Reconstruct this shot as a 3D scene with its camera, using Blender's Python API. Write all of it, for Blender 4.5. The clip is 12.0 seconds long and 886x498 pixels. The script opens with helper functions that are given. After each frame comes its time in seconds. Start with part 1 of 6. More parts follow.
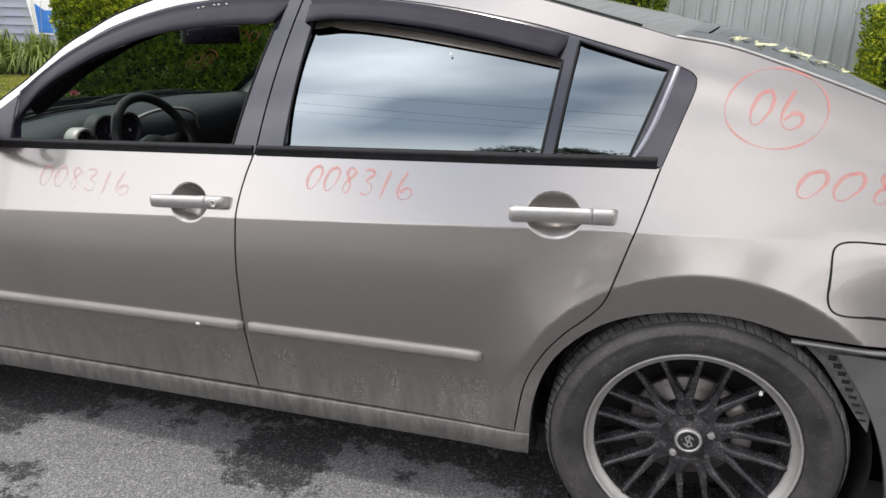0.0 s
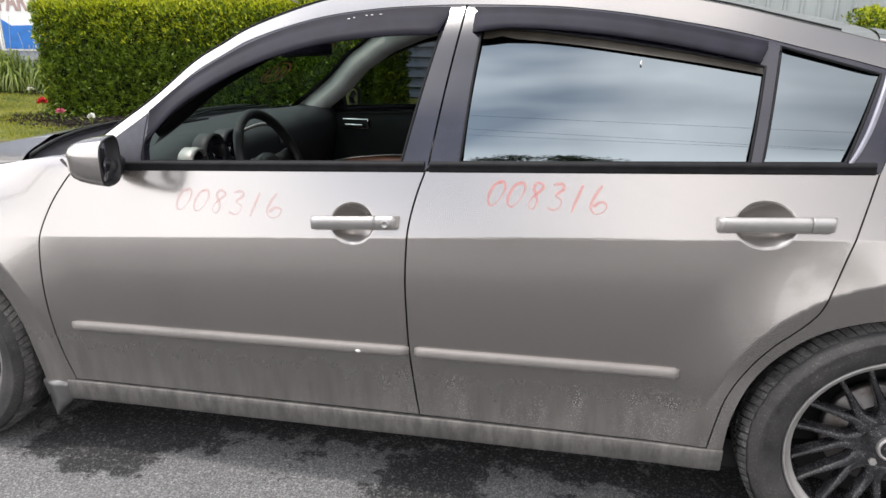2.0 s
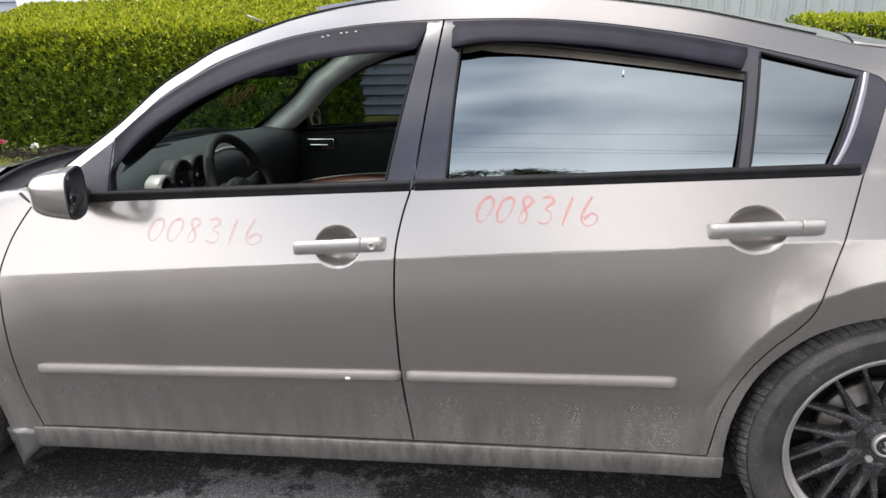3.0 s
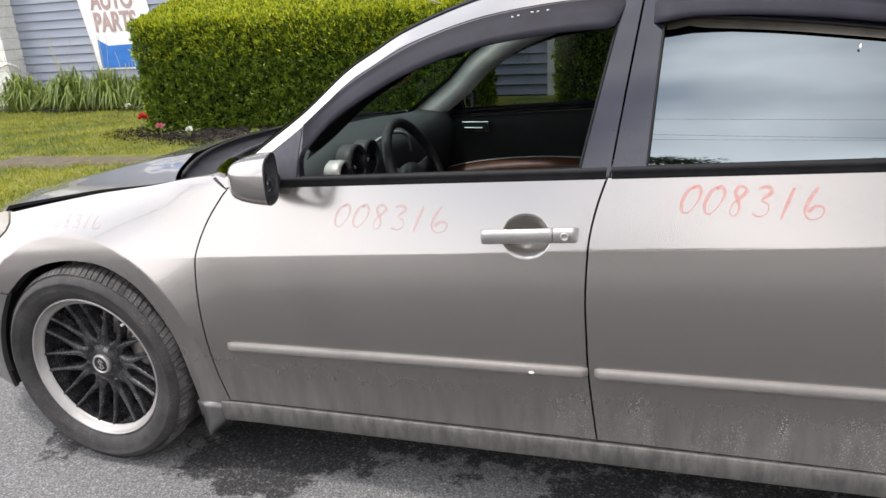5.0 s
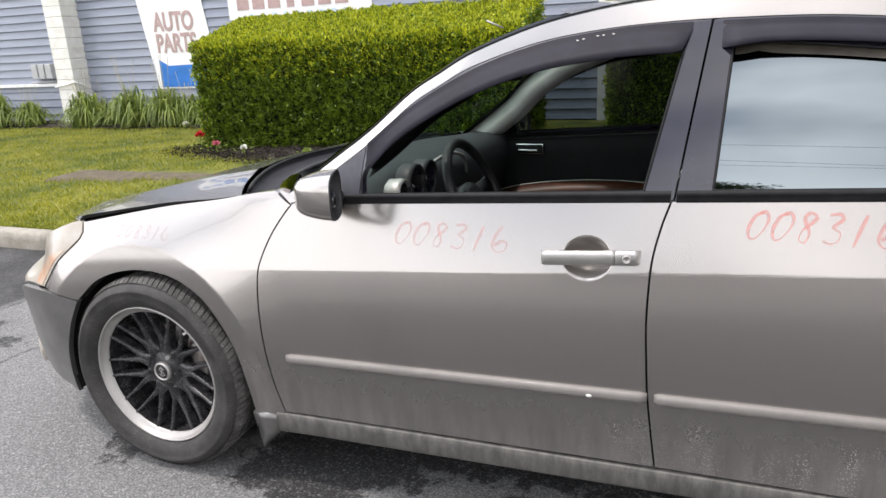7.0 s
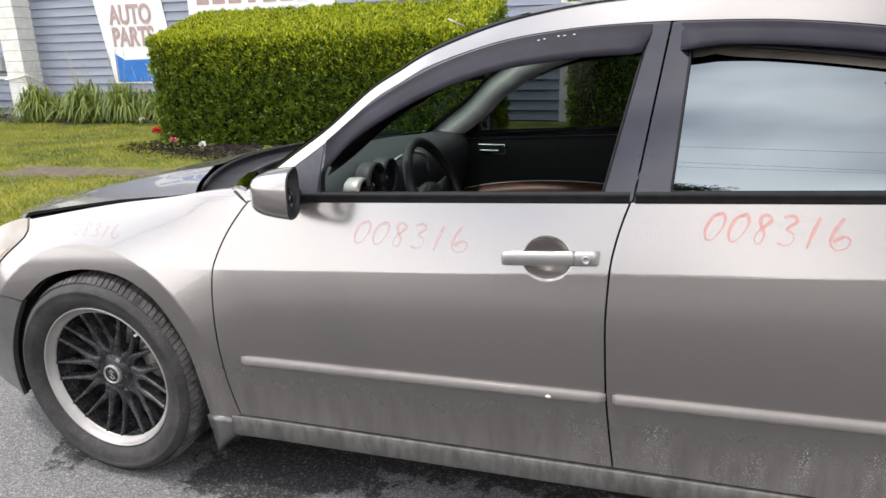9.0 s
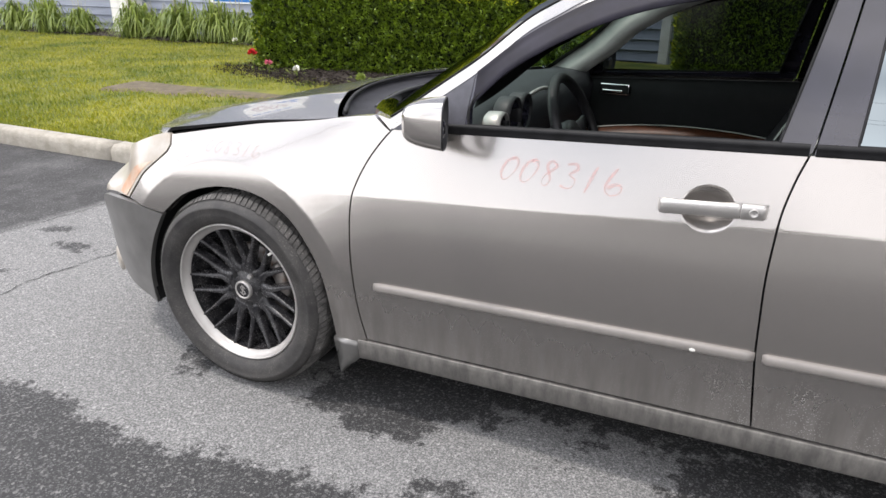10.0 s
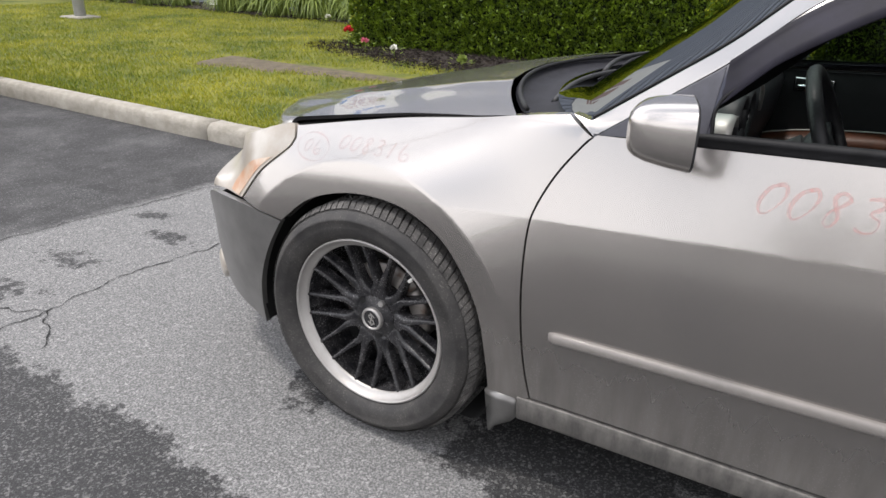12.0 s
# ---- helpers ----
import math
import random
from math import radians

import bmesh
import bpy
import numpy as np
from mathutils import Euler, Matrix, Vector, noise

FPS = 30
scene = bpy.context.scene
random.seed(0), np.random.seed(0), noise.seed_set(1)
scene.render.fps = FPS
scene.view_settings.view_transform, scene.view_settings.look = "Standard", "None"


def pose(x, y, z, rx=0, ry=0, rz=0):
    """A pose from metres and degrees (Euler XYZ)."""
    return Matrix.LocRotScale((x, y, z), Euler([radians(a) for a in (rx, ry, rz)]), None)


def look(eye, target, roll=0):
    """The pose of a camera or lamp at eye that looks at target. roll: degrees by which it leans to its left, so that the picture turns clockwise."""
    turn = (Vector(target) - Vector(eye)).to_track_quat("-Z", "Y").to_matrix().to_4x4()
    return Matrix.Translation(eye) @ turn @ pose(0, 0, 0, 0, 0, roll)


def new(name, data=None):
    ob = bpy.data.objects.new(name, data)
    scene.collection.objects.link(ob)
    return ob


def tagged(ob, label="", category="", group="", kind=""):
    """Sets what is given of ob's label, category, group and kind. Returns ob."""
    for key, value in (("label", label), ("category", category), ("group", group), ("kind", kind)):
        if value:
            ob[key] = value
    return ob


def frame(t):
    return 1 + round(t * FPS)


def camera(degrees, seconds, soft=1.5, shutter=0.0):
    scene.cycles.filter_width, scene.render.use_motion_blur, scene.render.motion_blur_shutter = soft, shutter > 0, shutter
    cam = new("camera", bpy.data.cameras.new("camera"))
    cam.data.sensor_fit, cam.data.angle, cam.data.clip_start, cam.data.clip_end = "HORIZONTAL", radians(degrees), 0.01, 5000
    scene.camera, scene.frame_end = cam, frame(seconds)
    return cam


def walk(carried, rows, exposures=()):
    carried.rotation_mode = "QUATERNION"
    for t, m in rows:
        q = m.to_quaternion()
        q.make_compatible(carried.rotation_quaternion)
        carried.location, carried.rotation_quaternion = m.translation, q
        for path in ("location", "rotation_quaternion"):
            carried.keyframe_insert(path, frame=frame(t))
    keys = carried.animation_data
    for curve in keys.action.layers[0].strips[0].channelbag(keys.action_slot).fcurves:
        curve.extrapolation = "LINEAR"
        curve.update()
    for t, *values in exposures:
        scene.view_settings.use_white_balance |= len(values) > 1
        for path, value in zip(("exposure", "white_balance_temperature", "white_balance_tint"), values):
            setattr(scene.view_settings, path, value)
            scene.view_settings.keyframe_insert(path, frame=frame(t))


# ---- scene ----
cam = camera(65.5, 12.0)
PATH = [
    (0, (2.62, -1.592, 1.368), (2.109, 0.224, 0.704), 1.0),
    (0.5, (2.484, -1.7, 1.376), (2.001, 0.136, 0.747), 1.2),
    (1, (2.33, -1.643, 1.363), (1.756, 0.175, 0.759), -0.9),
    (1.5, (2.17, -1.587, 1.356), (1.538, 0.193, 0.697), -0.7),
    (2, (2.031, -1.658, 1.36), (1.635, 0.195, 0.72), 0.2),
    (2.5, (1.958, -1.68, 1.364), (1.773, 0.205, 0.724), 1.7),
    (2.7, (1.963, -1.646, 1.354), (1.713, 0.246, 0.756), -0.7),
    (4.3, (1.707, -1.607, 1.378), (1.355, 0.259, 0.75), -1.2),
    (4.5, (1.716, -1.614, 1.372), (1.281, 0.235, 0.746), -1.7),
    (5, (1.74, -1.593, 1.365), (1.147, 0.206, 0.725), -3.3),
    (5.5, (1.726, -1.611, 1.377), (1.081, 0.192, 0.8), -2.9),
    (6, (1.711, -1.63, 1.385), (1.039, 0.172, 0.835), -2.3),
    (6.5, (1.703, -1.63, 1.374), (0.987, 0.148, 0.803), -2.9),
    (8.3, (1.699, -1.599, 1.357), (1.043, 0.202, 0.784), -1.5),
    (8.5, (1.703, -1.607, 1.364), (1.061, 0.201, 0.802), -1.3),
    (9, (1.702, -1.602, 1.357), (1.092, 0.213, 0.78), -1.6),
    (9.5, (1.657, -1.603, 1.343), (0.985, 0.156, 0.669), -0.5),
    (10, (1.499, -1.652, 1.35), (0.732, 0.038, 0.603), 0.6),
    (10.5, (1.401, -1.548, 1.32), (0.52, 0.058, 0.516), 1.5),
    (11, (1.316, -1.417, 1.293), (0.239, 0.012, 0.4), -1.9),
    (11.5, (1.192, -1.343, 1.273), (0.198, 0.136, 0.364), 0.4),
    (12, (1.024, -1.351, 1.285), (0.092, 0.23, 0.49), 1.5),
]
walk(cam, [(t, look(eye, target, roll)) for t, eye, target, roll in PATH],
     exposures=[(0, -0.24), (1.5, -0.12), (2.7, -0.02), (4.3, -0.02), (9.0, -0.03), (10.0, 0.12), (11.0, 0.2), (11.5, -0.08), (12.0, -0.15)])


# ---------- world, sun ----------
SUN_TO = Vector((-0.34, -0.27, 1.25)).normalized()
world = bpy.data.worlds.new("sky")
scene.world = world
world.use_nodes = True
wt = world.node_tree
wt.nodes.clear()
w_out = wt.nodes.new("ShaderNodeOutputWorld")
w_bg = wt.nodes.new("ShaderNodeBackground")
w_sky = wt.nodes.new("ShaderNodeTexSky")
w_sky.sky_type = "NISHITA"
w_sky.sun_disc = False
w_sky.sun_elevation = math.asin(SUN_TO.z)
w_sky.sun_rotation = math.atan2(SUN_TO.x, SUN_TO.y)
w_co = wt.nodes.new("ShaderNodeTexCoord")
w_map = wt.nodes.new("ShaderNodeMapping")
w_map.inputs["Scale"].default_value = (2.0, 2.0, 0.7)
w_n = wt.nodes.new("ShaderNodeTexNoise")
w_n.inputs["Scale"].default_value = 1.1
w_n.inputs["Detail"].default_value = 3.0
w_n.inputs["Roughness"].default_value = 0.42
w_r = wt.nodes.new("ShaderNodeValToRGB")
w_r.color_ramp.elements[0].position = 0.38
w_r.color_ramp.elements[0].color = (4.3, 4.7, 5.5, 1)
w_r.color_ramp.elements[1].position = 0.62
w_r.color_ramp.elements[1].color = (15.6, 15.1, 15.2, 1)
w_mix = wt.nodes.new("ShaderNodeMixRGB")
w_mix.inputs[0].default_value = 0.85
wt.links.new(w_co.outputs["Generated"], w_map.inputs["Vector"])
wt.links.new(w_map.outputs[0], w_n.inputs["Vector"])
wt.links.new(w_n.outputs["Fac"], w_r.inputs[0])
wt.links.new(w_sky.outputs[0], w_mix.inputs[1])
w_sep = wt.nodes.new("ShaderNodeSeparateXYZ")
wt.links.new(w_co.outputs["Generated"], w_sep.inputs[0])
# the cloud deck is brighter towards the sun
w_lit = wt.nodes.new("ShaderNodeMapRange")
w_lit.inputs["From Min"].default_value = -0.45
w_lit.inputs["From Max"].default_value = 0.4
w_lit.inputs["To Min"].default_value = 1.8
w_lit.inputs["To Max"].default_value = 0.5
wt.links.new(w_sep.outputs["X"], w_lit.inputs["Value"])
w_mul = wt.nodes.new("ShaderNodeVectorMath")
w_mul.operation = "SCALE"
wt.links.new(w_r.outputs[0], w_mul.inputs[0])
wt.links.new(w_lit.outputs[0], w_mul.inputs["Scale"])
wt.links.new(w_mul.outputs[0], w_mix.inputs[2])
# bright haze along the horizon
w_haze = wt.nodes.new("ShaderNodeMapRange")
w_haze.inputs["From Min"].default_value = 0.38
w_haze.inputs["From Max"].default_value = 0.22
w_haze.inputs["To Max"].default_value = 0.85
wt.links.new(w_sep.outputs["Z"], w_haze.inputs["Value"])
w_mix2 = wt.nodes.new("ShaderNodeMixRGB")
w_mix2.inputs[2].default_value = (14.8, 14.6, 14.9, 1)
wt.links.new(w_haze.outputs[0], w_mix2.inputs[0])
wt.links.new(w_mix.outputs[0], w_mix2.inputs[1])
wt.links.new(w_mix2.outputs[0], w_bg.inputs["Color"])
w_bg.inputs["Strength"].default_value = 0.2
wt.links.new(w_bg.outputs[0], w_out.inputs["Surface"])

sun = new("sun", bpy.data.lights.new("sun", "SUN"))
sun.data.energy = 2.3
sun.data.angle = radians(6)
sun.data.color = (1.0, 0.935, 0.875)
sun.matrix_world = look(SUN_TO * 30, (0, 0, 0))


# ---------- materials ----------
def material(name, color, rough=0.5, metal=0.0, coat=0.0, spec=0.5, var=0.0, scale=8.0, color2=None, bump=0.0,
             bscale=60.0, coat_rough=0.03, trans=0.0, ior=1.45, alpha=1.0, detail=5.0, lo=0.35, hi=0.65, stretch=(1, 1, 1), rvar=0.0):
    """Principled material with a two-scale noise variation and fine relief, in metres."""
    m = bpy.data.materials.new(name)
    m.use_nodes = True
    nt = m.node_tree
    b = nt.nodes["Principled BSDF"]
    b.inputs["Base Color"].default_value = (*color, 1)
    b.inputs["Roughness"].default_value = rough
    b.inputs["Metallic"].default_value = metal
    b.inputs["Coat Weight"].default_value = coat
    b.inputs["Coat Roughness"].default_value = coat_rough
    b.inputs["Specular IOR Level"].default_value = spec
    b.inputs["Transmission Weight"].default_value = trans
    b.inputs["IOR"].default_value = ior
    b.inputs["Alpha"].default_value = alpha
    geo = nt.nodes.new("ShaderNodeNewGeometry")
    mp = nt.nodes.new("ShaderNodeMapping")
    mp.inputs["Scale"].default_value = stretch
    nt.links.new(geo.outputs["Position"], mp.inputs["Vector"])
    if var or color2:
        n1 = nt.nodes.new("ShaderNodeTexNoise")
        n1.inputs["Scale"].default_value = scale
        n1.inputs["Detail"].default_value = detail
        n1.inputs["Roughness"].default_value = 0.6
        nt.links.new(mp.outputs[0], n1.inputs["Vector"])
        r = nt.nodes.new("ShaderNodeValToRGB")
        c2 = color2 or tuple(c * (1 + var) for c in color)
        c1 = color if color2 else tuple(c * (1 - var) for c in color)
        r.color_ramp.elements[0].position, r.color_ramp.elements[1].position = lo, hi
        r.color_ramp.elements[0].color = (*c1, 1)
        r.color_ramp.elements[1].color = (*c2, 1)
        nt.links.new(n1.outputs["Fac"], r.inputs[0])
        nt.links.new(r.outputs[0], b.inputs["Base Color"])
        if rvar:
            mr = nt.nodes.new("ShaderNodeMapRange")
            mr.inputs["To Min"].default_value = rough - rvar
            mr.inputs["To Max"].default_value = rough + rvar
            nt.links.new(n1.outputs["Fac"], mr.inputs["Value"])
            nt.links.new(mr.outputs[0], b.inputs["Roughness"])
    if bump:
        n2 = nt.nodes.new("ShaderNodeTexNoise")
        n2.inputs["Scale"].default_value = bscale
        n2.inputs["Detail"].default_value = 4
        nt.links.new(mp.outputs[0], n2.inputs["Vector"])
        bp = nt.nodes.new("ShaderNodeBump")
        bp.inputs["Strength"].default_value = bump
        bp.inputs["Distance"].default_value = 0.01
        nt.links.new(n2.outputs["Fac"], bp.inputs["Height"])
        nt.links.new(bp.outputs[0], b.inputs["Normal"])
    return m


def nodes_of(m):
    nt = m.node_tree
    return nt, nt.nodes["Principled BSDF"]


def math_node(nt, op, a, b=None, clamp=False):
    n = nt.nodes.new("ShaderNodeMath")
    n.operation = op
    n.use_clamp = clamp
    for i, v in enumerate((a, b)):
        if v is None:
            continue
        if isinstance(v, (int, float)):
            n.inputs[i].default_value = v
        else:
            nt.links.new(v, n.inputs[i])
    return n.outputs[0]


def noise_node(nt, scale, detail=4.0, vec=None, rough=0.55):
    n = nt.nodes.new("ShaderNodeTexNoise")
    n.inputs["Scale"].default_value = scale
    n.inputs["Detail"].default_value = detail
    n.inputs["Roughness"].default_value = rough
    if vec is not None:
        nt.links.new(vec, n.inputs["Vector"])
    return n.outputs["Fac"]


def position(nt, stretch=None):
    g = nt.nodes.new("ShaderNodeNewGeometry")
    if not stretch:
        return g.outputs["Position"]
    mp = nt.nodes.new("ShaderNodeMapping")
    mp.inputs["Scale"].default_value = stretch
    nt.links.new(g.outputs["Position"], mp.inputs["Vector"])
    return mp.outputs[0]


def mix_color(nt, fac, a, b):
    n = nt.nodes.new("ShaderNodeMixRGB")
    if isinstance(fac, (int, float)):
        n.inputs[0].default_value = fac
    else:
        nt.links.new(fac, n.inputs[0])
    for i, v in ((1, a), (2, b)):
        if isinstance(v, tuple):
            n.inputs[i].default_value = (*v, 1)
        else:
            nt.links.new(v, n.inputs[i])
    return n.outputs[0]


def paint_material():
    """Pewter metallic paint under a clear coat, with road film and dried water spots low on the doors."""
    m = material("pewter_paint", (0.46, 0.44, 0.43), rough=0.23, metal=0.85, coat=0.7, coat_rough=0.03)
    nt, b = nodes_of(m)
    pos = position(nt)
    sep = nt.nodes.new("ShaderNodeSeparateXYZ")
    nt.links.new(pos, sep.inputs[0])
    low = math_node(nt, "MULTIPLY", math_node(nt, "SUBTRACT", 0.56, sep.outputs["Z"]), 4.6, True)
    streak = noise_node(nt, 22, 5, position(nt, (1, 1, 0.14)))
    film = math_node(nt, "MULTIPLY", math_node(nt, "MULTIPLY", math_node(nt, "SUBTRACT", streak, 0.06), 1.7, True), low)
    vor = nt.nodes.new("ShaderNodeTexVoronoi")
    vor.inputs["Scale"].default_value = 190
    nt.links.new(pos, vor.inputs["Vector"])
    dots = math_node(nt, "MULTIPLY", math_node(nt, "SUBTRACT", 0.29, vor.outputs["Distance"]), 9.0, True)
    patch = math_node(nt, "MULTIPLY", math_node(nt, "SUBTRACT", noise_node(nt, 13, 4, position(nt, (1, 1, 0.2))), 0.42), 6.0, True)
    spots = math_node(nt, "MULTIPLY", math_node(nt, "MULTIPLY", dots, patch), math_node(nt, "MULTIPLY", math_node(nt, "SUBTRACT", 0.468, sep.outputs["Z"]), 12.0, True))
    spots = math_node(nt, "MULTIPLY", spots, math_node(nt, "ADD", 0.22, math_node(nt, "MULTIPLY", math_node(nt, "SUBTRACT", sep.outputs["X"], 1.35), 2.2, True), True))
    fleck = noise_node(nt, 900, 1, pos)
    base = mix_color(nt, math_node(nt, "MULTIPLY", fleck, 0.35), (0.385, 0.363, 0.344), (0.315, 0.296, 0.28))
    c1 = mix_color(nt, math_node(nt, "MULTIPLY", film, 0.55), base, (0.075, 0.069, 0.064))
    c2 = mix_color(nt, math_node(nt, "MULTIPLY", spots, 0.6), c1, (0.72, 0.7, 0.69))
    nt.links.new(c2, b.inputs["Base Color"])
    dirt = math_node(nt, "ADD", math_node(nt, "MULTIPLY", film, 0.6), math_node(nt, "MULTIPLY", low, 0.25), True)
    nt.links.new(math_node(nt, "SUBTRACT", 0.7, math_node(nt, "MULTIPLY", dirt, 0.68), True), b.inputs["Coat Weight"])
    nt.links.new(math_node(nt, "ADD", 0.21, math_node(nt, "MULTIPLY", dirt, 0.14)), b.inputs["Roughness"])
    nt.links.new(math_node(nt, "SUBTRACT", 0.85, math_node(nt, "MULTIPLY", math_node(nt, "ADD", math_node(nt, "MULTIPLY", film, 0.22), spots, True), 0.85)), b.inputs["Metallic"])
    return m


WET_AND_SHADE = (  # water stains and painted under-car shade: x, y, half length, half depth
    # the patch at (1.4, 1.02) paints the car's shade onto the ground below it
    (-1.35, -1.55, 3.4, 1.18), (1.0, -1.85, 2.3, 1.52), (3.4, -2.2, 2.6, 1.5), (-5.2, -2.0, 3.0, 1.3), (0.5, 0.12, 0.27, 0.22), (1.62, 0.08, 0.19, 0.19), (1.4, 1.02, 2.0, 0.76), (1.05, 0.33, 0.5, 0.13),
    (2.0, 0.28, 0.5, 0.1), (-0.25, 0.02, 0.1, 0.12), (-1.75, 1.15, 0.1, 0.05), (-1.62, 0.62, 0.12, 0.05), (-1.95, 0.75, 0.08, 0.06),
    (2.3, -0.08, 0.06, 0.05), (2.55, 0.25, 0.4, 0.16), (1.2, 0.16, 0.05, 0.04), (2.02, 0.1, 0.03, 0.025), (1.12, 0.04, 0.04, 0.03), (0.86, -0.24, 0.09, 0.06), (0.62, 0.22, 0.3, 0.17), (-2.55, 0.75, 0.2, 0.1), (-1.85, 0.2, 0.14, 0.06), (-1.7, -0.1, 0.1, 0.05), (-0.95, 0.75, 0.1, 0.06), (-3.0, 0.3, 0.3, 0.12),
)


def asphalt_material():
    """Worn grey asphalt with pale stones; water stains and painted under-car shade darken it and make it glossier."""
    m = material("asphalt", (0.14, 0.14, 0.14), rough=0.9, spec=0.15)
    nt, b = nodes_of(m)
    pos = position(nt)
    sep = nt.nodes.new("ShaderNodeSeparateXYZ")
    nt.links.new(pos, sep.inputs[0])
    edge = math_node(nt, "SUBTRACT", noise_node(nt, 6.0, 9, pos, 0.82), 0.5)
    wet_shade = None
    for x, y, rx, ry in WET_AND_SHADE:
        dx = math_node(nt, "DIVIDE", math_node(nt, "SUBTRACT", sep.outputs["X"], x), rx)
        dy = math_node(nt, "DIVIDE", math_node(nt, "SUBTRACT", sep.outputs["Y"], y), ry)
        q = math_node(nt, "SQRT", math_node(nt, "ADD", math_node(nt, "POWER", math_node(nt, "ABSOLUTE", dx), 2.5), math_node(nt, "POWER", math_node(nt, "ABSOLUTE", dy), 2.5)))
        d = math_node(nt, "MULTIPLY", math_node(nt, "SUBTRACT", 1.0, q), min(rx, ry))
        wet_shade = d if wet_shade is None else math_node(nt, "MAXIMUM", wet_shade, d)
    wet_shade = math_node(nt, "MULTIPLY", math_node(nt, "ADD", wet_shade, math_node(nt, "ADD", math_node(nt, "MULTIPLY", edge, 0.5), math_node(nt, "MULTIPLY", math_node(nt, "SUBTRACT", noise_node(nt, 19, 5, pos, 0.7), 0.5), 0.36))), 24.0, True)
    big = noise_node(nt, 1.3, 5, pos)
    mid = noise_node(nt, 14, 5, pos)
    fine = noise_node(nt, 160, 3, pos)
    vor = nt.nodes.new("ShaderNodeTexVoronoi")
    vor.inputs["Scale"].default_value = 140
    nt.links.new(pos, vor.inputs["Vector"])
    stone = math_node(nt, "MULTIPLY", math_node(nt, "SUBTRACT", vor.outputs["Color"], 0.73), 4.5, True)
    grit = nt.nodes.new("ShaderNodeTexVoronoi")
    grit.inputs["Scale"].default_value = 230
    nt.links.new(pos, grit.inputs["Vector"])
    pit = math_node(nt, "MULTIPLY", math_node(nt, "SUBTRACT", 0.36, grit.outputs["Color"]), 6.0, True)
    chip = math_node(nt, "MULTIPLY", math_node(nt, "SUBTRACT", grit.outputs["Color"], 0.66), 6.0, True)
    dry = mix_color(nt, big, (0.29, 0.29, 0.292), (0.43, 0.426, 0.42))
    dry = mix_color(nt, math_node(nt, "MULTIPLY", mid, 0.5), dry, (0.32, 0.32, 0.32))
    dry = mix_color(nt, math_node(nt, "MULTIPLY", math_node(nt, "SUBTRACT", fine, 0.42), 2.5, True), (0.12, 0.12, 0.12), dry)
    dry = mix_color(nt, math_node(nt, "MULTIPLY", stone, 0.45), dry, (0.52, 0.51, 0.50))
    dry = mix_color(nt, math_node(nt, "MULTIPLY", pit, 0.4), dry, (0.11, 0.11, 0.11))
    dry = mix_color(nt, math_node(nt, "MULTIPLY", chip, 0.2), dry, (0.56, 0.55, 0.54))
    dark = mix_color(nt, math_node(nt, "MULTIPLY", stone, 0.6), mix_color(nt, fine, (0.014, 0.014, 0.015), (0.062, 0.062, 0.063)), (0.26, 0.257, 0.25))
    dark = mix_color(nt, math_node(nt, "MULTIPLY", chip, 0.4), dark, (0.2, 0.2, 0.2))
    old = math_node(nt, "SUBTRACT", math_node(nt, "MULTIPLY", edge, 0.25), math_node(nt, "ADD", sep.outputs["X"], 2.19))
    old = math_node(nt, "ADD", old, math_node(nt, "MULTIPLY", math_node(nt, "SUBTRACT", sep.outputs["Y"], 0.4), 0.13))
    old = math_node(nt, "MULTIPLY", math_node(nt, "MULTIPLY", old, 9.0, True), math_node(nt, "SUBTRACT", 1.5, math_node(nt, "MULTIPLY", noise_node(nt, 2.6, 6, pos, 0.65), 1.15), True))
    dry = mix_color(nt, old, dry, mix_color(nt, math_node(nt, "MULTIPLY", stone, 0.5), mix_color(nt, fine, (0.022, 0.022, 0.023), (0.085, 0.084, 0.085)), (0.2, 0.2, 0.2)))
    # ground out of view, its tone set for what the doors reflect
    unseen_ground = math_node(nt, "MULTIPLY", math_node(nt, "ADD", math_node(nt, "SUBTRACT", -2.0, sep.outputs["Y"]), math_node(nt, "MULTIPLY", edge, 1.4)), 5.0, True)
    dry = mix_color(nt, unseen_ground, dry, mix_color(nt, fine, (0.13, 0.13, 0.13), (0.26, 0.26, 0.255)))
    nt.links.new(mix_color(nt, wet_shade, dry, dark), b.inputs["Base Color"])
    nt.links.new(math_node(nt, "SUBTRACT", 0.9, math_node(nt, "MULTIPLY", wet_shade, 0.3)), b.inputs["Roughness"])
    bp = nt.nodes.new("ShaderNodeBump")
    bp.inputs["Strength"].default_value = 0.45
    bp.inputs["Distance"].default_value = 0.004
    nt.links.new(math_node(nt, "ADD", fine, grit.outputs["Distance"]), bp.inputs["Height"])
    nt.links.new(bp.outputs[0], b.inputs["Normal"])
    return m


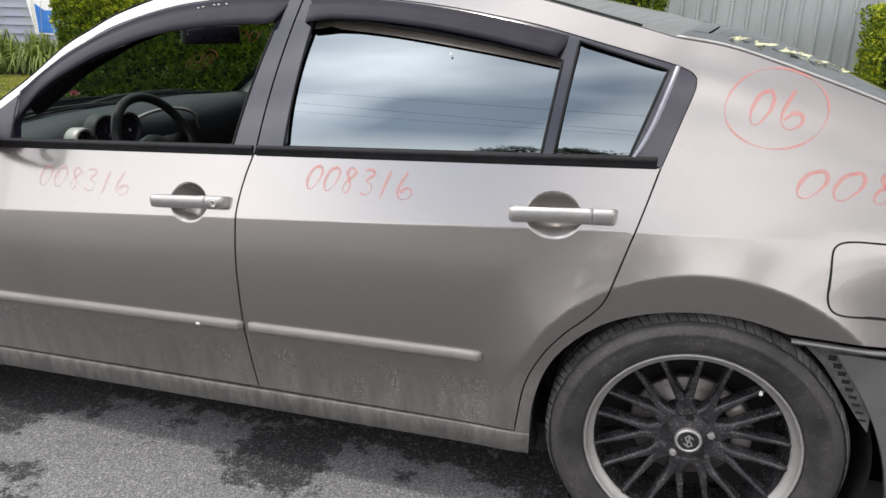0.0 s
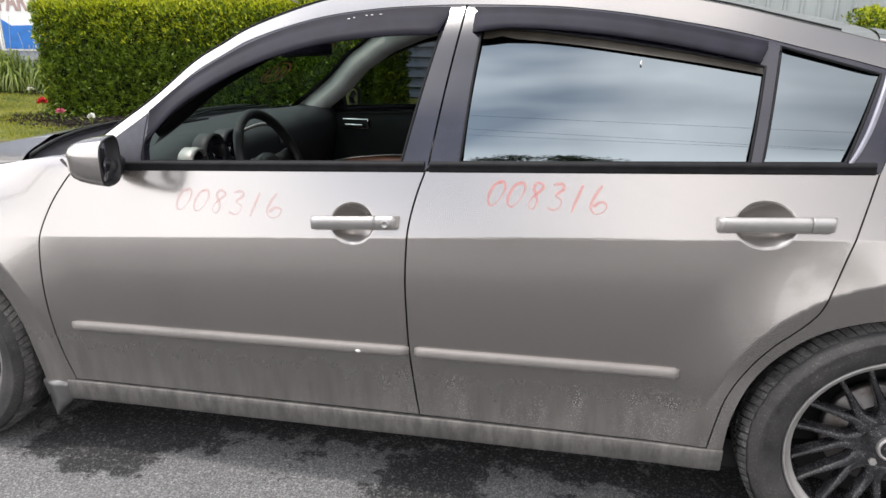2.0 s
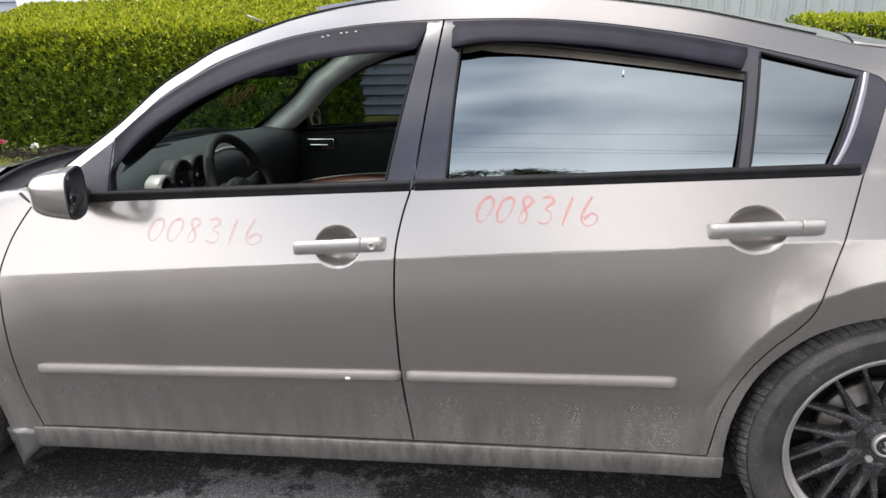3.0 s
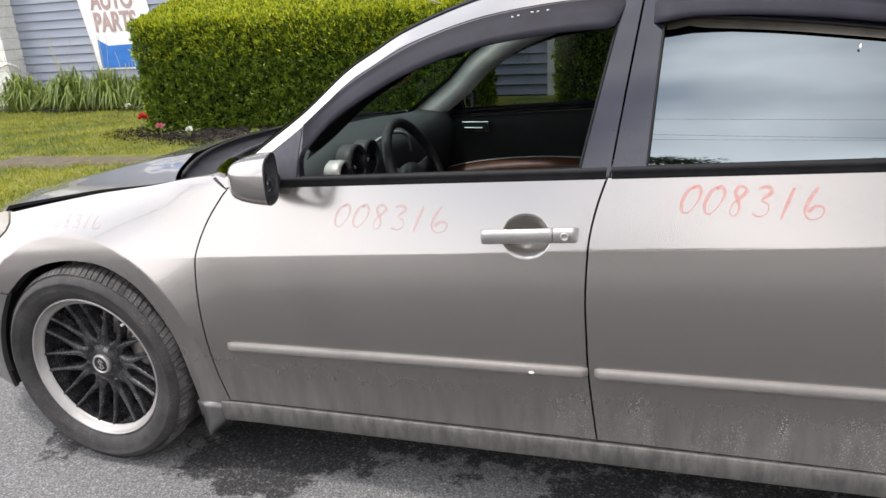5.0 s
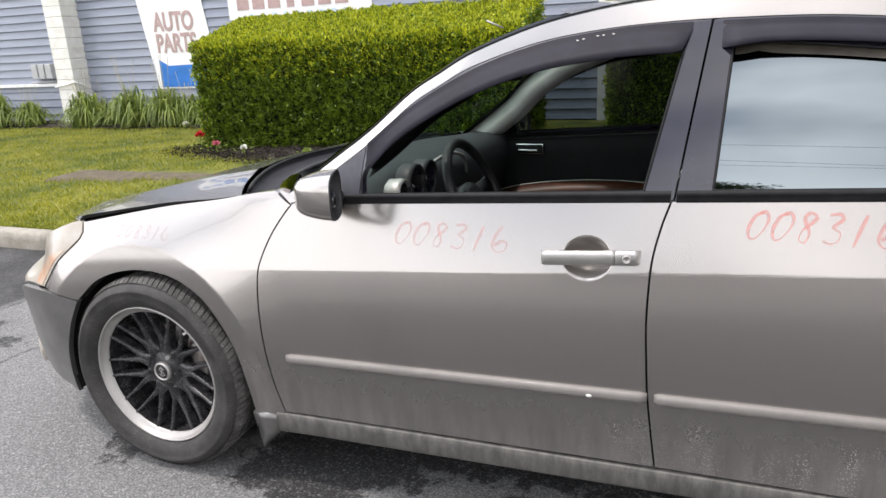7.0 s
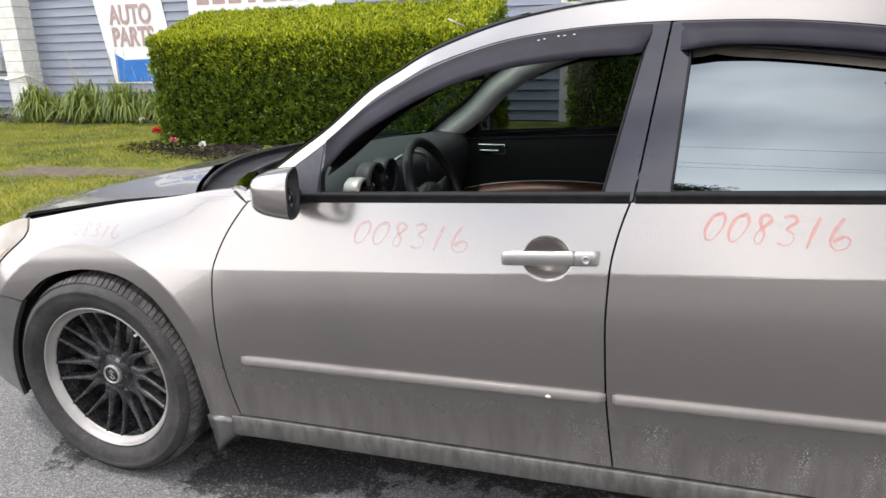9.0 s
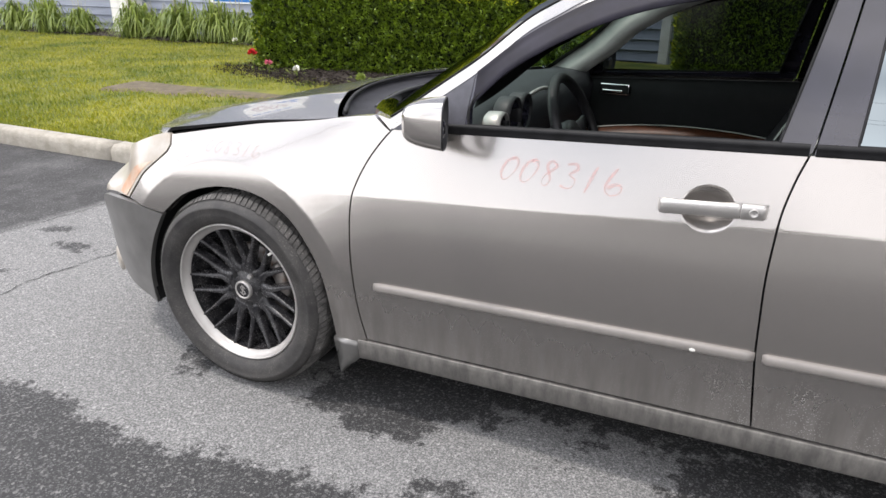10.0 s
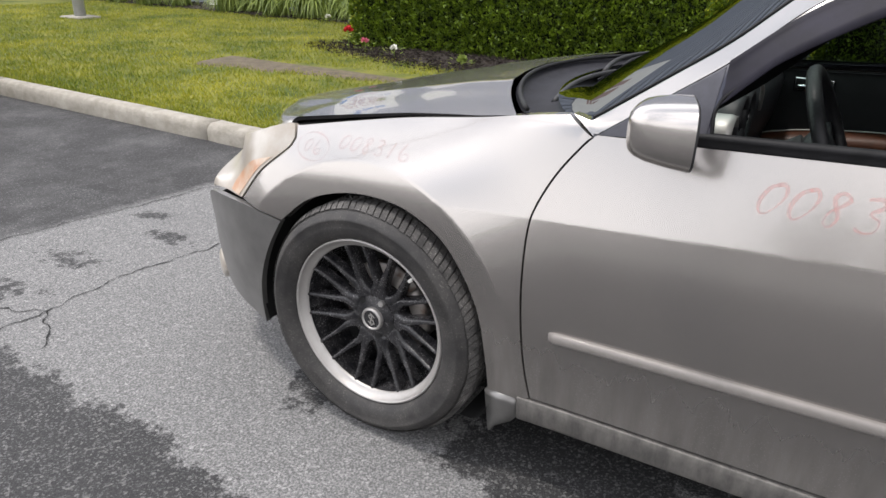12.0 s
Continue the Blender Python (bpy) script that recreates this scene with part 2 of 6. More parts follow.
def leaf_material(name, c1, c2, rough=0.5, clump=3.0, level=0.22, contrast=0.9):
    """Leaves whose colour varies from leaf to leaf and in darker clumps, a little light passing through them."""
    m = material(name, c1, rough=rough)
    nt, b = nodes_of(m)
    g = nt.nodes.new("ShaderNodeNewGeometry")
    r = nt.nodes.new("ShaderNodeValToRGB")
    r.color_ramp.elements[0].color = (*c1, 1)
    r.color_ramp.elements[1].color = (*c2, 1)
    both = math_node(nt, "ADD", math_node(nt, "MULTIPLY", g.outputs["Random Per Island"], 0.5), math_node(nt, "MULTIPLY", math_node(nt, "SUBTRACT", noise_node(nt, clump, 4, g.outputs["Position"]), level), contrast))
    nt.links.new(both, r.inputs[0])
    nt.links.new(r.outputs[0], b.inputs["Base Color"])
    b.inputs["Subsurface Weight"].default_value = 0.0
    tr = nt.nodes.new("ShaderNodeBsdfTranslucent")
    nt.links.new(r.outputs[0], tr.inputs["Color"])
    mx = nt.nodes.new("ShaderNodeMixShader")
    mx.inputs[0].default_value = 0.3
    out = nt.nodes["Material Output"]
    nt.links.new(b.outputs[0], mx.inputs[1])
    nt.links.new(tr.outputs[0], mx.inputs[2])
    nt.links.new(mx.outputs[0], out.inputs["Surface"])
    return m


def chalk_material(name, color, cover):
    """Grease-pencil strokes, broken where the crayon skipped."""
    m = material(name, color, rough=0.7)
    nt, b = nodes_of(m)
    n = noise_node(nt, 260, 3, position(nt))
    nt.links.new(math_node(nt, "MULTIPLY", math_node(nt, "MULTIPLY", math_node(nt, "SUBTRACT", n, 0.2), 3.4, True), cover), b.inputs["Alpha"])
    return m


def clear_glass(name, color=(0.9, 0.95, 0.93), alpha=0.12, rough=0.01, ior=1.45, tint=(0.9, 0.9, 0.9)):
    """Thin window glass: mostly clear, with a true reflection on top."""
    m = bpy.data.materials.new(name)
    m.use_nodes = True
    nt = m.node_tree
    nt.nodes.clear()
    out = nt.nodes.new("ShaderNodeOutputMaterial")
    tr = nt.nodes.new("ShaderNodeBsdfTransparent")
    tr.inputs["Color"].default_value = (*color, 1)
    gl = nt.nodes.new("ShaderNodeBsdfGlossy")
    gl.inputs["Roughness"].default_value = rough
    gl.inputs["Color"].default_value = (*tint, 1)
    fr = nt.nodes.new("ShaderNodeFresnel")
    fr.inputs["IOR"].default_value = ior
    mx = nt.nodes.new("ShaderNodeMixShader")
    nt.links.new(math_node(nt, "ADD", fr.outputs[0], alpha, True), mx.inputs[0])
    nt.links.new(tr.outputs[0], mx.inputs[1])
    nt.links.new(gl.outputs[0], mx.inputs[2])
    nt.links.new(mx.outputs[0], out.inputs["Surface"])
    return m


def dusty_material(name, color, dust, rough, amount, scale, film=0.3):
    """Dark rubber or lacquer with a thin grey film in patches and pale dried flecks."""
    m = material(name, color, rough=rough, bump=0.12, bscale=170)
    nt, b = nodes_of(m)
    pos = position(nt)
    haze = math_node(nt, "MULTIPLY", math_node(nt, "SUBTRACT", noise_node(nt, scale, 6, pos, 0.65), 0.36), 2.2, True)
    fleck = math_node(nt, "MULTIPLY", math_node(nt, "SUBTRACT", noise_node(nt, 210, 4, pos, 0.7), 0.56), 9.0, True)
    fac = math_node(nt, "ADD", math_node(nt, "MULTIPLY", haze, film * amount), math_node(nt, "MULTIPLY", math_node(nt, "MULTIPLY", fleck, haze), 0.9 * amount), True)
    nt.links.new(mix_color(nt, fac, color, dust), b.inputs["Base Color"])
    nt.links.new(math_node(nt, "ADD", rough, math_node(nt, "MULTIPLY", fac, 0.5), True), b.inputs["Roughness"])
    return m


PAINT = paint_material()
HANDLE_PAINT = material("satin_handle_paint", (0.46, 0.445, 0.43), rough=0.36, metal=0.75, coat=0.15, var=0.05, scale=30)
STRIP = material("satin_silver_strip", (0.24, 0.24, 0.27), rough=0.4, metal=0.8, var=0.06, scale=30)
MOULD = material("satin_moulding_paint", (0.215, 0.2, 0.187), rough=0.55, metal=0.25, coat=0.1, var=0.06, scale=30)
DIRTY_SILL = material("dusty_sill_paint", (0.09, 0.086, 0.081), rough=0.6, metal=0.3, coat=0.05, color2=(0.17, 0.161, 0.15), scale=38, coat_rough=0.3, stretch=(1, 1, 0.35), detail=9.0, bump=0.1, bscale=240)
PAINT_DULL = material("pewter_bumper_paint", (0.2, 0.196, 0.19), rough=0.42, metal=0.7, coat=0.35, var=0.12, scale=9, coat_rough=0.15)
BLACK_TRIM = material("black_gloss_trim", (0.018, 0.017, 0.027), rough=0.16, coat=0.6, coat_rough=0.05, spec=0.6, var=0.3, scale=5, rvar=0.04)
RUBBER = material("black_rubber_seal", (0.011, 0.011, 0.012), rough=0.55, spec=0.25, var=0.3, scale=30)
DEFLECTOR = material("smoked_acrylic", (0.014, 0.013, 0.02), rough=0.55, spec=0.22, var=0.3, scale=12, rvar=0.08)
TINT = material("tinted_window_glass", (0.19, 0.218, 0.232), rough=0.02, metal=1.0, var=0.05, scale=2.0)
REAR_TINT = material("dark_rear_glass", (0.045, 0.045, 0.06), rough=0.03, metal=1.0, var=0.08, scale=4.0)
CLEAR = clear_glass("tinted_door_glass", (0.17, 0.2, 0.21), 0.015)
SHIELD = clear_glass("windshield_glass", (0.42, 0.52, 0.47), 0.0, 0.01, 1.25, (0.3, 0.31, 0.31))
TYRE = dusty_material("dusty_tyre_rubber", (0.022, 0.021, 0.021), (0.24, 0.225, 0.205), 0.6, 0.8, 13.0, 0.22)
TREAD = dusty_material("dusty_tread_rubber", (0.035, 0.034, 0.033), (0.42, 0.40, 0.38), 0.8, 1.0, 18.0)
RIM_LIP = material("brushed_rim_lip", (0.46, 0.445, 0.43), rough=0.5, metal=0.75, color2=(0.4, 0.385, 0.37), scale=20, bump=0.05, bscale=140)
SPOKE = dusty_material("dusty_black_spokes", (0.012, 0.012, 0.014), (0.42, 0.405, 0.4), 0.22, 0.8, 24.0, 0.12)
CHROME = material("chrome", (0.8, 0.8, 0.82), rough=0.1, metal=1.0)
STEEL = material("brake_steel", (0.26, 0.24, 0.225), rough=0.5, metal=0.8, color2=(0.12, 0.065, 0.035), scale=25, lo=0.5, hi=0.75)
BRACKET = material("grey_bracket_plastic", (0.075, 0.073, 0.07), rough=0.6, var=0.3, scale=30)
DARK = material("underbody_black", (0.008, 0.008, 0.008), rough=0.8, var=0.4, scale=12)
SAIL = material("grey_mirror_base", (0.06, 0.06, 0.073), rough=0.45, var=0.2, scale=20)
PLASTIC = material("black_plastic", (0.02, 0.02, 0.022), rough=0.5, var=0.25, scale=20, bump=0.08, bscale=300)
COWL = material("faded_cowl_plastic", (0.016, 0.016, 0.021), rough=0.62, spec=0.25, var=0.3, scale=14, bump=0.1, bscale=200)
DASH = material("charcoal_dash", (0.017, 0.019, 0.022), rough=0.5, var=0.2, scale=10, bump=0.15, bscale=500)
CABIN = material("black_door_card", (0.008, 0.008, 0.009), rough=0.55, spec=0.3, var=0.25, scale=12, bump=0.1, bscale=400)
LEATHER = material("black_leather", (0.011, 0.011, 0.012), rough=0.4, spec=0.35, var=0.25, scale=14, bump=0.15, bscale=220)
BROWN = material("burnt_orange_leather", (0.06, 0.018, 0.007), rough=0.45, var=0.3, scale=16, bump=0.1, bscale=220)
GREY_TRIM = material("pale_grey_pillar_trim", (0.42, 0.42, 0.40), rough=0.65, var=0.1, scale=9, bump=0.08, bscale=300)
LAMP_LENS = material("yellowed_lamp_lens", (0.29, 0.25, 0.2), rough=0.3, coat=0.3, color2=(0.38, 0.355, 0.32), scale=9, spec=0.6)
AMBER = material("amber_lens", (0.43, 0.22, 0.12), rough=0.35, coat=0.3, color2=(0.46, 0.38, 0.30), scale=14)
RED_CHALK = chalk_material("red_grease_pencil", (0.78, 0.2, 0.16), 0.33)
RED_FAINT = chalk_material("faded_red_grease_pencil", (0.76, 0.25, 0.22), 0.2)
RED_GHOST = chalk_material("wiped_red_grease_pencil", (0.76, 0.3, 0.27), 0.1)
ORANGE_CHALK = chalk_material("orange_paint_marker", (0.78, 0.25, 0.1), 0.95)
YELLOW_CHALK = chalk_material("yellow_paint_marker", (0.75, 0.74, 0.45), 0.9)
BIRD = material("white_speck", (0.75, 0.74, 0.70), rough=0.8, var=0.1, scale=60)
ASPHALT = asphalt_material()
KERB = material("weathered_concrete", (0.36, 0.335, 0.29), rough=0.9, color2=(0.26, 0.24, 0.2), scale=11, bump=0.5, bscale=60, detail=8)
TURF = material("lawn_turf", (0.06, 0.085, 0.012), rough=0.95, color2=(0.19, 0.185, 0.025), scale=2.2, bump=0.8, bscale=55, detail=8)
SOIL = material("bare_soil", (0.15, 0.12, 0.08), rough=0.95, color2=(0.085, 0.07, 0.048), scale=9, bump=0.7, bscale=50)
MULCH = material("dark_mulch", (0.018, 0.014, 0.012), rough=0.95, color2=(0.05, 0.038, 0.03), scale=35, bump=1.0, bscale=45)
SIDING = material("blue_grey_vinyl_siding", (0.235, 0.26, 0.33), rough=0.5, color2=(0.28, 0.305, 0.37), scale=2.4, bump=0.08, bscale=120, stretch=(0.3, 1, 3))
WHITE = material("white_painted_block", (0.78, 0.77, 0.74), rough=0.75, color2=(0.6, 0.58, 0.54), scale=5, bump=0.3, bscale=60, lo=0.4, hi=0.8)
# white block with dirt and its side's shade in the colour; not applied
SHADED_BLOCK = material("dirty_shaded_block_side", (0.62, 0.61, 0.58), rough=0.85, color2=(0.45, 0.43, 0.39), scale=6, bump=0.4, bscale=60)
MORTAR = material("mortar", (0.5, 0.49, 0.46), rough=0.9, var=0.12, scale=20)
SIGN = material("white_sign_board", (0.8, 0.8, 0.8), rough=0.5, var=0.04, scale=3)
SIGN_TEXT = material("faded_maroon_letters", (0.42, 0.30, 0.29), rough=0.6, var=0.1, scale=8)
SIGN_BLUE = material("blue_sign_paint", (0.02, 0.16, 0.52), rough=0.5, var=0.12, scale=6)
METAL_WALL = material("grey_ribbed_steel", (0.36, 0.39, 0.39), rough=0.45, metal=0.3, var=0.1, scale=3, stretch=(1, 1, 0.3))
BOX_GREY = material("grey_utility_enclosure", (0.4, 0.41, 0.42), rough=0.5, var=0.08, scale=12)
# the shade deep in the hedges is painted: near-black core, dark leaf clumps
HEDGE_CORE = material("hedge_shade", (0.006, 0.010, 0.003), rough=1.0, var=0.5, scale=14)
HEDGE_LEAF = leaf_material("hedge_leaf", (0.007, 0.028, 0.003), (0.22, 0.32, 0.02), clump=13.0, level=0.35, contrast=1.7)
# fresh growth; its bright colour also carries the sunlight on the top
HEDGE_LIT_TIP = leaf_material("hedge_fresh_lit_tip", (0.29, 0.36, 0.012), (0.6, 0.6, 0.03))
LILY = leaf_material("daylily_leaf", (0.03, 0.075, 0.01), (0.36, 0.43, 0.09), clump=5.0)
STALK = material("pale_flower_stalk", (0.34, 0.33, 0.2), rough=0.8, var=0.2, scale=30)
SIGN_PALE = material("pale_blue_print", (0.5, 0.62, 0.72), rough=0.6, var=0.1, scale=8)
GRASS = leaf_material("grass_blade", (0.06, 0.12, 0.01), (0.46, 0.43, 0.04), clump=1.1, level=0.34, contrast=1.4)
TREE_LEAF = leaf_material("tree_leaf", (0.02, 0.035, 0.01), (0.05, 0.075, 0.018))
BARK = material("bark", (0.09, 0.07, 0.055), rough=0.9, var=0.4, scale=14, bump=0.6, bscale=40)
WIRE = material("wire_black", (0.01, 0.01, 0.01), rough=0.6)
WOOD = material("weathered_pole_wood", (0.17, 0.14, 0.11), rough=0.9, var=0.3, scale=10)
PETAL_RED = material("red_petal", (0.55, 0.02, 0.03), rough=0.6, var=0.2, scale=90)
PETAL_PINK = material("pink_petal", (0.65, 0.16, 0.24), rough=0.6, var=0.2, scale=90)
PETAL_WHITE = material("white_petal", (0.75, 0.74, 0.68), rough=0.6, var=0.1, scale=90)
TAIL_RED = material("red_tail_lens", (0.3, 0.01, 0.01), rough=0.2, coat=0.5)


# ---------- mesh tools ----------
from mathutils import geometry

BASE = {}
MID = 0.90
GROUND = -0.014
FAR_DROP = 0.042  # the drive falls towards the kerb: the far side of the car stands lower


def far(p):
    """The mirror point on the far side of the car."""
    return (p[0], 2 * MID - p[1], p[2] - FAR_DROP)


def finish(me, smooth=True):
    if smooth:
        me.polygons.foreach_set("use_smooth", [True] * len(me.polygons))
    me.update()
    return me


def raw(name, verts, faces, mat, parent=None, label="", smooth=True):
    me = bpy.data.meshes.new(name)
    me.from_pydata([tuple(v) for v in verts], [], faces)
    me.materials.append(mat)
    ob = new(name, finish(me, smooth))
    attach(ob, parent)
    if label:
        ob["label"] = label
    return ob


def attach(ob, parent):
    if parent is not None:
        ob.parent = parent
        ob.matrix_parent_inverse = BASE.get(parent.name, Matrix()).inverted()


def part(name, bm, mat, parent=None, label="", smooth=True):
    """Links a bmesh as one mesh object under a thing or a part."""
    me = bpy.data.meshes.new(name)
    bm.to_mesh(me)
    bm.free()
    me.materials.append(mat)
    ob = new(name, finish(me, smooth))
    attach(ob, parent)
    if label:
        ob["label"] = label
    return ob


def thing(name, at, label, category, group="", kind=""):
    """An Empty at the base of a thing, that parents its parts."""
    ob = new(name)
    ob.location = at
    ob.empty_display_size = 0.1
    BASE[ob.name] = Matrix.Translation(at)
    return tagged(ob, label, category, group, kind)


def spline(pts, step=0.012):
    """A Catmull-Rom curve through points of any dimension, about step apart."""
    p = [np.array(q, float) for q in pts]
    p = [2 * p[0] - p[1]] + p + [2 * p[-1] - p[-2]]
    out = []
    for i in range(1, len(p) - 2):
        n = max(1, int(np.linalg.norm(p[i + 1] - p[i]) / step))
        for k in range(n):
            t = k / n
            out.append(0.5 * (2 * p[i] + (p[i + 1] - p[i - 1]) * t + (2 * p[i - 1] - 5 * p[i] + 4 * p[i + 1] - p[i + 2]) * t * t
                              + (3 * p[i] - p[i - 1] - 3 * p[i + 1] + p[i + 2]) * t ** 3))
    out.append(p[-2])
    return out


def line(a, b, step=0.015):
    n = max(1, int(math.dist(a, b) / step))
    return [np.array(a, float) + (np.array(b, float) - np.array(a, float)) * k / n for k in range(n + 1)]


def loop_of(*segments):
    """Joins runs of points into one closed outline without double points, counter-clockwise."""
    out = []
    for s in segments:
        for q in s:
            if not out or math.dist(out[-1], q) > 1e-4:
                out.append(np.array(q, float))
    if math.dist(out[0], out[-1]) < 1e-4:
        out.pop()
    area = sum(a[0] * b[1] - b[0] * a[1] for a, b in zip(out, out[1:] + out[:1]))
    return out if area > 0 else out[::-1]


def inset(loop, d):
    n = len(loop)
    out = []
    for i in range(n):
        a, b = loop[i - 1], loop[(i + 1) % n]
        t = b - a
        t = t / (np.linalg.norm(t) + 1e-9)
        out.append(loop[i] + d * np.array((-t[1], t[0])))
    return out


def inside(points, loop):
    p = np.asarray(points, float)
    res = np.zeros(len(p), bool)
    n = len(loop)
    for i in range(n):
        x1, y1 = loop[i]
        x2, y2 = loop[(i + 1) % n]
        if y1 == y2:
            continue
        c = ((y1 > p[:, 1]) != (y2 > p[:, 1])) & (p[:, 0] < (x2 - x1) * (p[:, 1] - y1) / (y2 - y1) + x1)
        res ^= c
    return res


def panel(name, outline, mat, parent, surf, holes=(), step=0.03, dense=(), depth=0.016, label="", mirror=False, gap=0.0, rim=0.0018, kinks=()):
    """A pressed panel: the outline in (x, z), filled finely, bent onto y = surf(x, z), with rounded rims and a return flange."""
    loops = [inset(outline, gap) if gap else outline] + [list(h) for h in holes]
    pts, edges, rims = [], [], set()
    for lp in loops:
        s = len(pts)
        for i, q in enumerate(lp):
            rims.add(s + i)
            pts.append(Vector((q[0], q[1])))
            edges.append((s + i, s + (i + 1) % len(lp)))
    if rim:
        for k, lp in enumerate(loops):
            for q in inset(lp, 0.004 if k == 0 else -0.004):
                pts.append(Vector((q[0], q[1])))
    arr = np.array([tuple(q) for q in loops[0]])
    lo, hi = arr.min(0), arr.max(0)
    areas = [(lo[0], lo[1], hi[0], hi[1], step)] + list(dense)
    for ax, az, bx, bz, st in areas:
        gx, gz = np.meshgrid(np.arange(ax + st / 2, bx, st), np.arange(az + st / 2, bz, st))
        gx = gx + (np.arange(gx.shape[0]) % 2)[:, None] * st * 0.5
        g = np.stack([gx.ravel(), gz.ravel()], 1)
        keep = inside(g, inset(loops[0], 0.008))
        for h in loops[1:]:
            keep &= ~inside(g, inset(h, -0.008))
        if (ax, bx) == (lo[0], hi[0]):
            for dx0, dz0, dx1, dz1, _ in dense:
                keep &= ~((g[:, 0] > dx0) & (g[:, 0] < dx1) & (g[:, 1] > dz0) & (g[:, 1] < dz1))
        pts += [Vector(q) for q in g[keep]]
    if kinks:
        k = np.array([q for q in kinks if lo[0] < q[0] < hi[0] and lo[1] < q[1] < hi[1]])
        if len(k):
            keep = inside(k, inset(loops[0], 0.006))
            for h in loops[1:]:
                keep &= ~inside(k, inset(h, -0.006))
            pts += [Vector(q) for q in k[keep]]
    v2, _, f2, orig, _, _ = geometry.delaunay_2d_cdt(pts, edges, [], 0, 1e-5)
    cent = np.array([[sum(v2[i][k] for i in f) / len(f) for k in (0, 1)] for f in f2])
    ok = inside(cent, loops[0])
    for h in loops[1:]:
        ok &= ~inside(cent, h)
    tri = [list(f) for f, o in zip(f2, ok) if o]
    used = {}
    verts, faces = [], []
    for f in tri:
        nf = []
        for i in f:
            if i not in used:
                used[i] = len(verts)
                x, z = v2[i]
                on_rim = any(o in rims for o in orig[i])
                verts.append((x, surf(x, z) + (rim if on_rim else 0.0), z))
            nf.append(used[i])
        faces.append(nf)
    count = {}
    for f in faces:
        for a, b in zip(f, f[1:] + f[:1]):
            count[(a, b)] = 1
    border = [(a, b) for a, b in count if (b, a) not in count]
    if depth:
        ring = {}
        for a, b in border:
            for i in (a, b):
                if i not in ring:
                    x, y, z = verts[i]
                    ring[i] = (len(verts), len(verts) + 1)
                    verts.append((x, y, z))
                    verts.append((x, y + depth, z))
            faces.append([ring[b][0], ring[a][0], ring[a][1], ring[b][1]])
    count = len(used)
    nrm = []
    for x, y, z in verts[:count]:
        e = 0.003
        n = Vector(((surf(x + e, z) - surf(x - e, z)) / (2 * e), -1.0, (surf(x, z + e) - surf(x, z - e)) / (2 * e))).normalized()
        nrm.append(n)
    if mirror:
        verts = [far(v) for v in verts]
        nrm = [Vector((n.x, -n.y, n.z)) for n in nrm]
        faces = [f[::-1] for f in faces]
    ob = raw(name, verts, faces, mat, parent, label)
    me = ob.data
    nrm += [v.normal.copy() for v in me.vertices[count:]]
    me.normals_split_custom_set_from_vertices([tuple(n) for n in nrm])
    return ob


def sheet(name, rows, mat, parent=None, label="", closed=False, flip=False, caps=False, smooth=True):
    """A skin over rows of points (each row as long as the next)."""
    n = len(rows[0])
    verts = [tuple(q) for r in rows for q in r]
    faces = []
    for i in range(len(rows) - 1):
        for j in range(n if closed else n - 1):
            k = (j + 1) % n
            f = [i * n + j, i * n + k, (i + 1) * n + k, (i + 1) * n + j]
            faces.append(f[::-1] if flip else f)
    if caps:
        faces.append(list(range(n))[::-1] if not flip else list(range(n)))
        e = [(len(rows) - 1) * n + j for j in range(n)]
        faces.append(e if not flip else e[::-1])
    return raw(name, verts, faces, mat, parent, label, smooth)


def tube_rows(path, radius, n=8):
    """Rings round a path; radius may be a list."""
    rows = []
    path = [Vector(q) for q in path]
    up = Vector((0, 0, 1))
    for i, q in enumerate(path):
        d = (path[min(i + 1, len(path) - 1)] - path[max(i - 1, 0)]).normalized()
        s = d.cross(up)
        if s.length < 1e-3:
            s = d.cross(Vector((0, 1, 0)))
        s.normalize()
        u = s.cross(d)
        r = radius[i] if isinstance(radius, (list, tuple)) else radius
        rows.append([q + (s * math.cos(2 * math.pi * k / n) + u * math.sin(2 * math.pi * k / n)) * r for k in range(n)])
    return rows


def tube(name, path, radius, mat, parent=None, label="", n=8):
    return sheet(name, tube_rows(path, radius, n), mat, parent, label, closed=True, caps=True)


def revolve(name, profile, centre, mat, parent=None, label="", n=64, axis="y", flip=False, smooth=True):
    """Turns a profile of (radius, offset along the axis) round the axis through centre."""
    rows = []
    for r, o in profile:
        row = []
        for k in range(n):
            c, s = r * math.cos(2 * math.pi * k / n), r * math.sin(2 * math.pi * k / n)
            p = (c, o, s) if axis == "y" else (o, c, s) if axis == "x" else (c, s, o)
            row.append(Vector(centre) + Vector(p))
        rows.append(row)
    return sheet(name, rows, mat, parent, label, closed=True, flip=flip, smooth=smooth)


def box_bm(x0, y0, z0, x1, y1, z1, bevel=0.0, seg=2):
    bm = bmesh.new()
    bmesh.ops.create_cube(bm, size=1, matrix=Matrix.Translation(((x0 + x1) / 2, (y0 + y1) / 2, (z0 + z1) / 2)) @ Matrix.Diagonal((x1 - x0, y1 - y0, z1 - z0, 1)))
    if bevel:
        bmesh.ops.bevel(bm, geom=bm.edges[:], offset=bevel, segments=seg, affect="EDGES", profile=0.5)
    return bm


def box(name, x0, y0, z0, x1, y1, z1, mat, parent=None, label="", bevel=0.004, smooth=False):
    return part(name, box_bm(x0, y0, z0, x1, y1, z1, bevel), mat, parent, label, smooth)


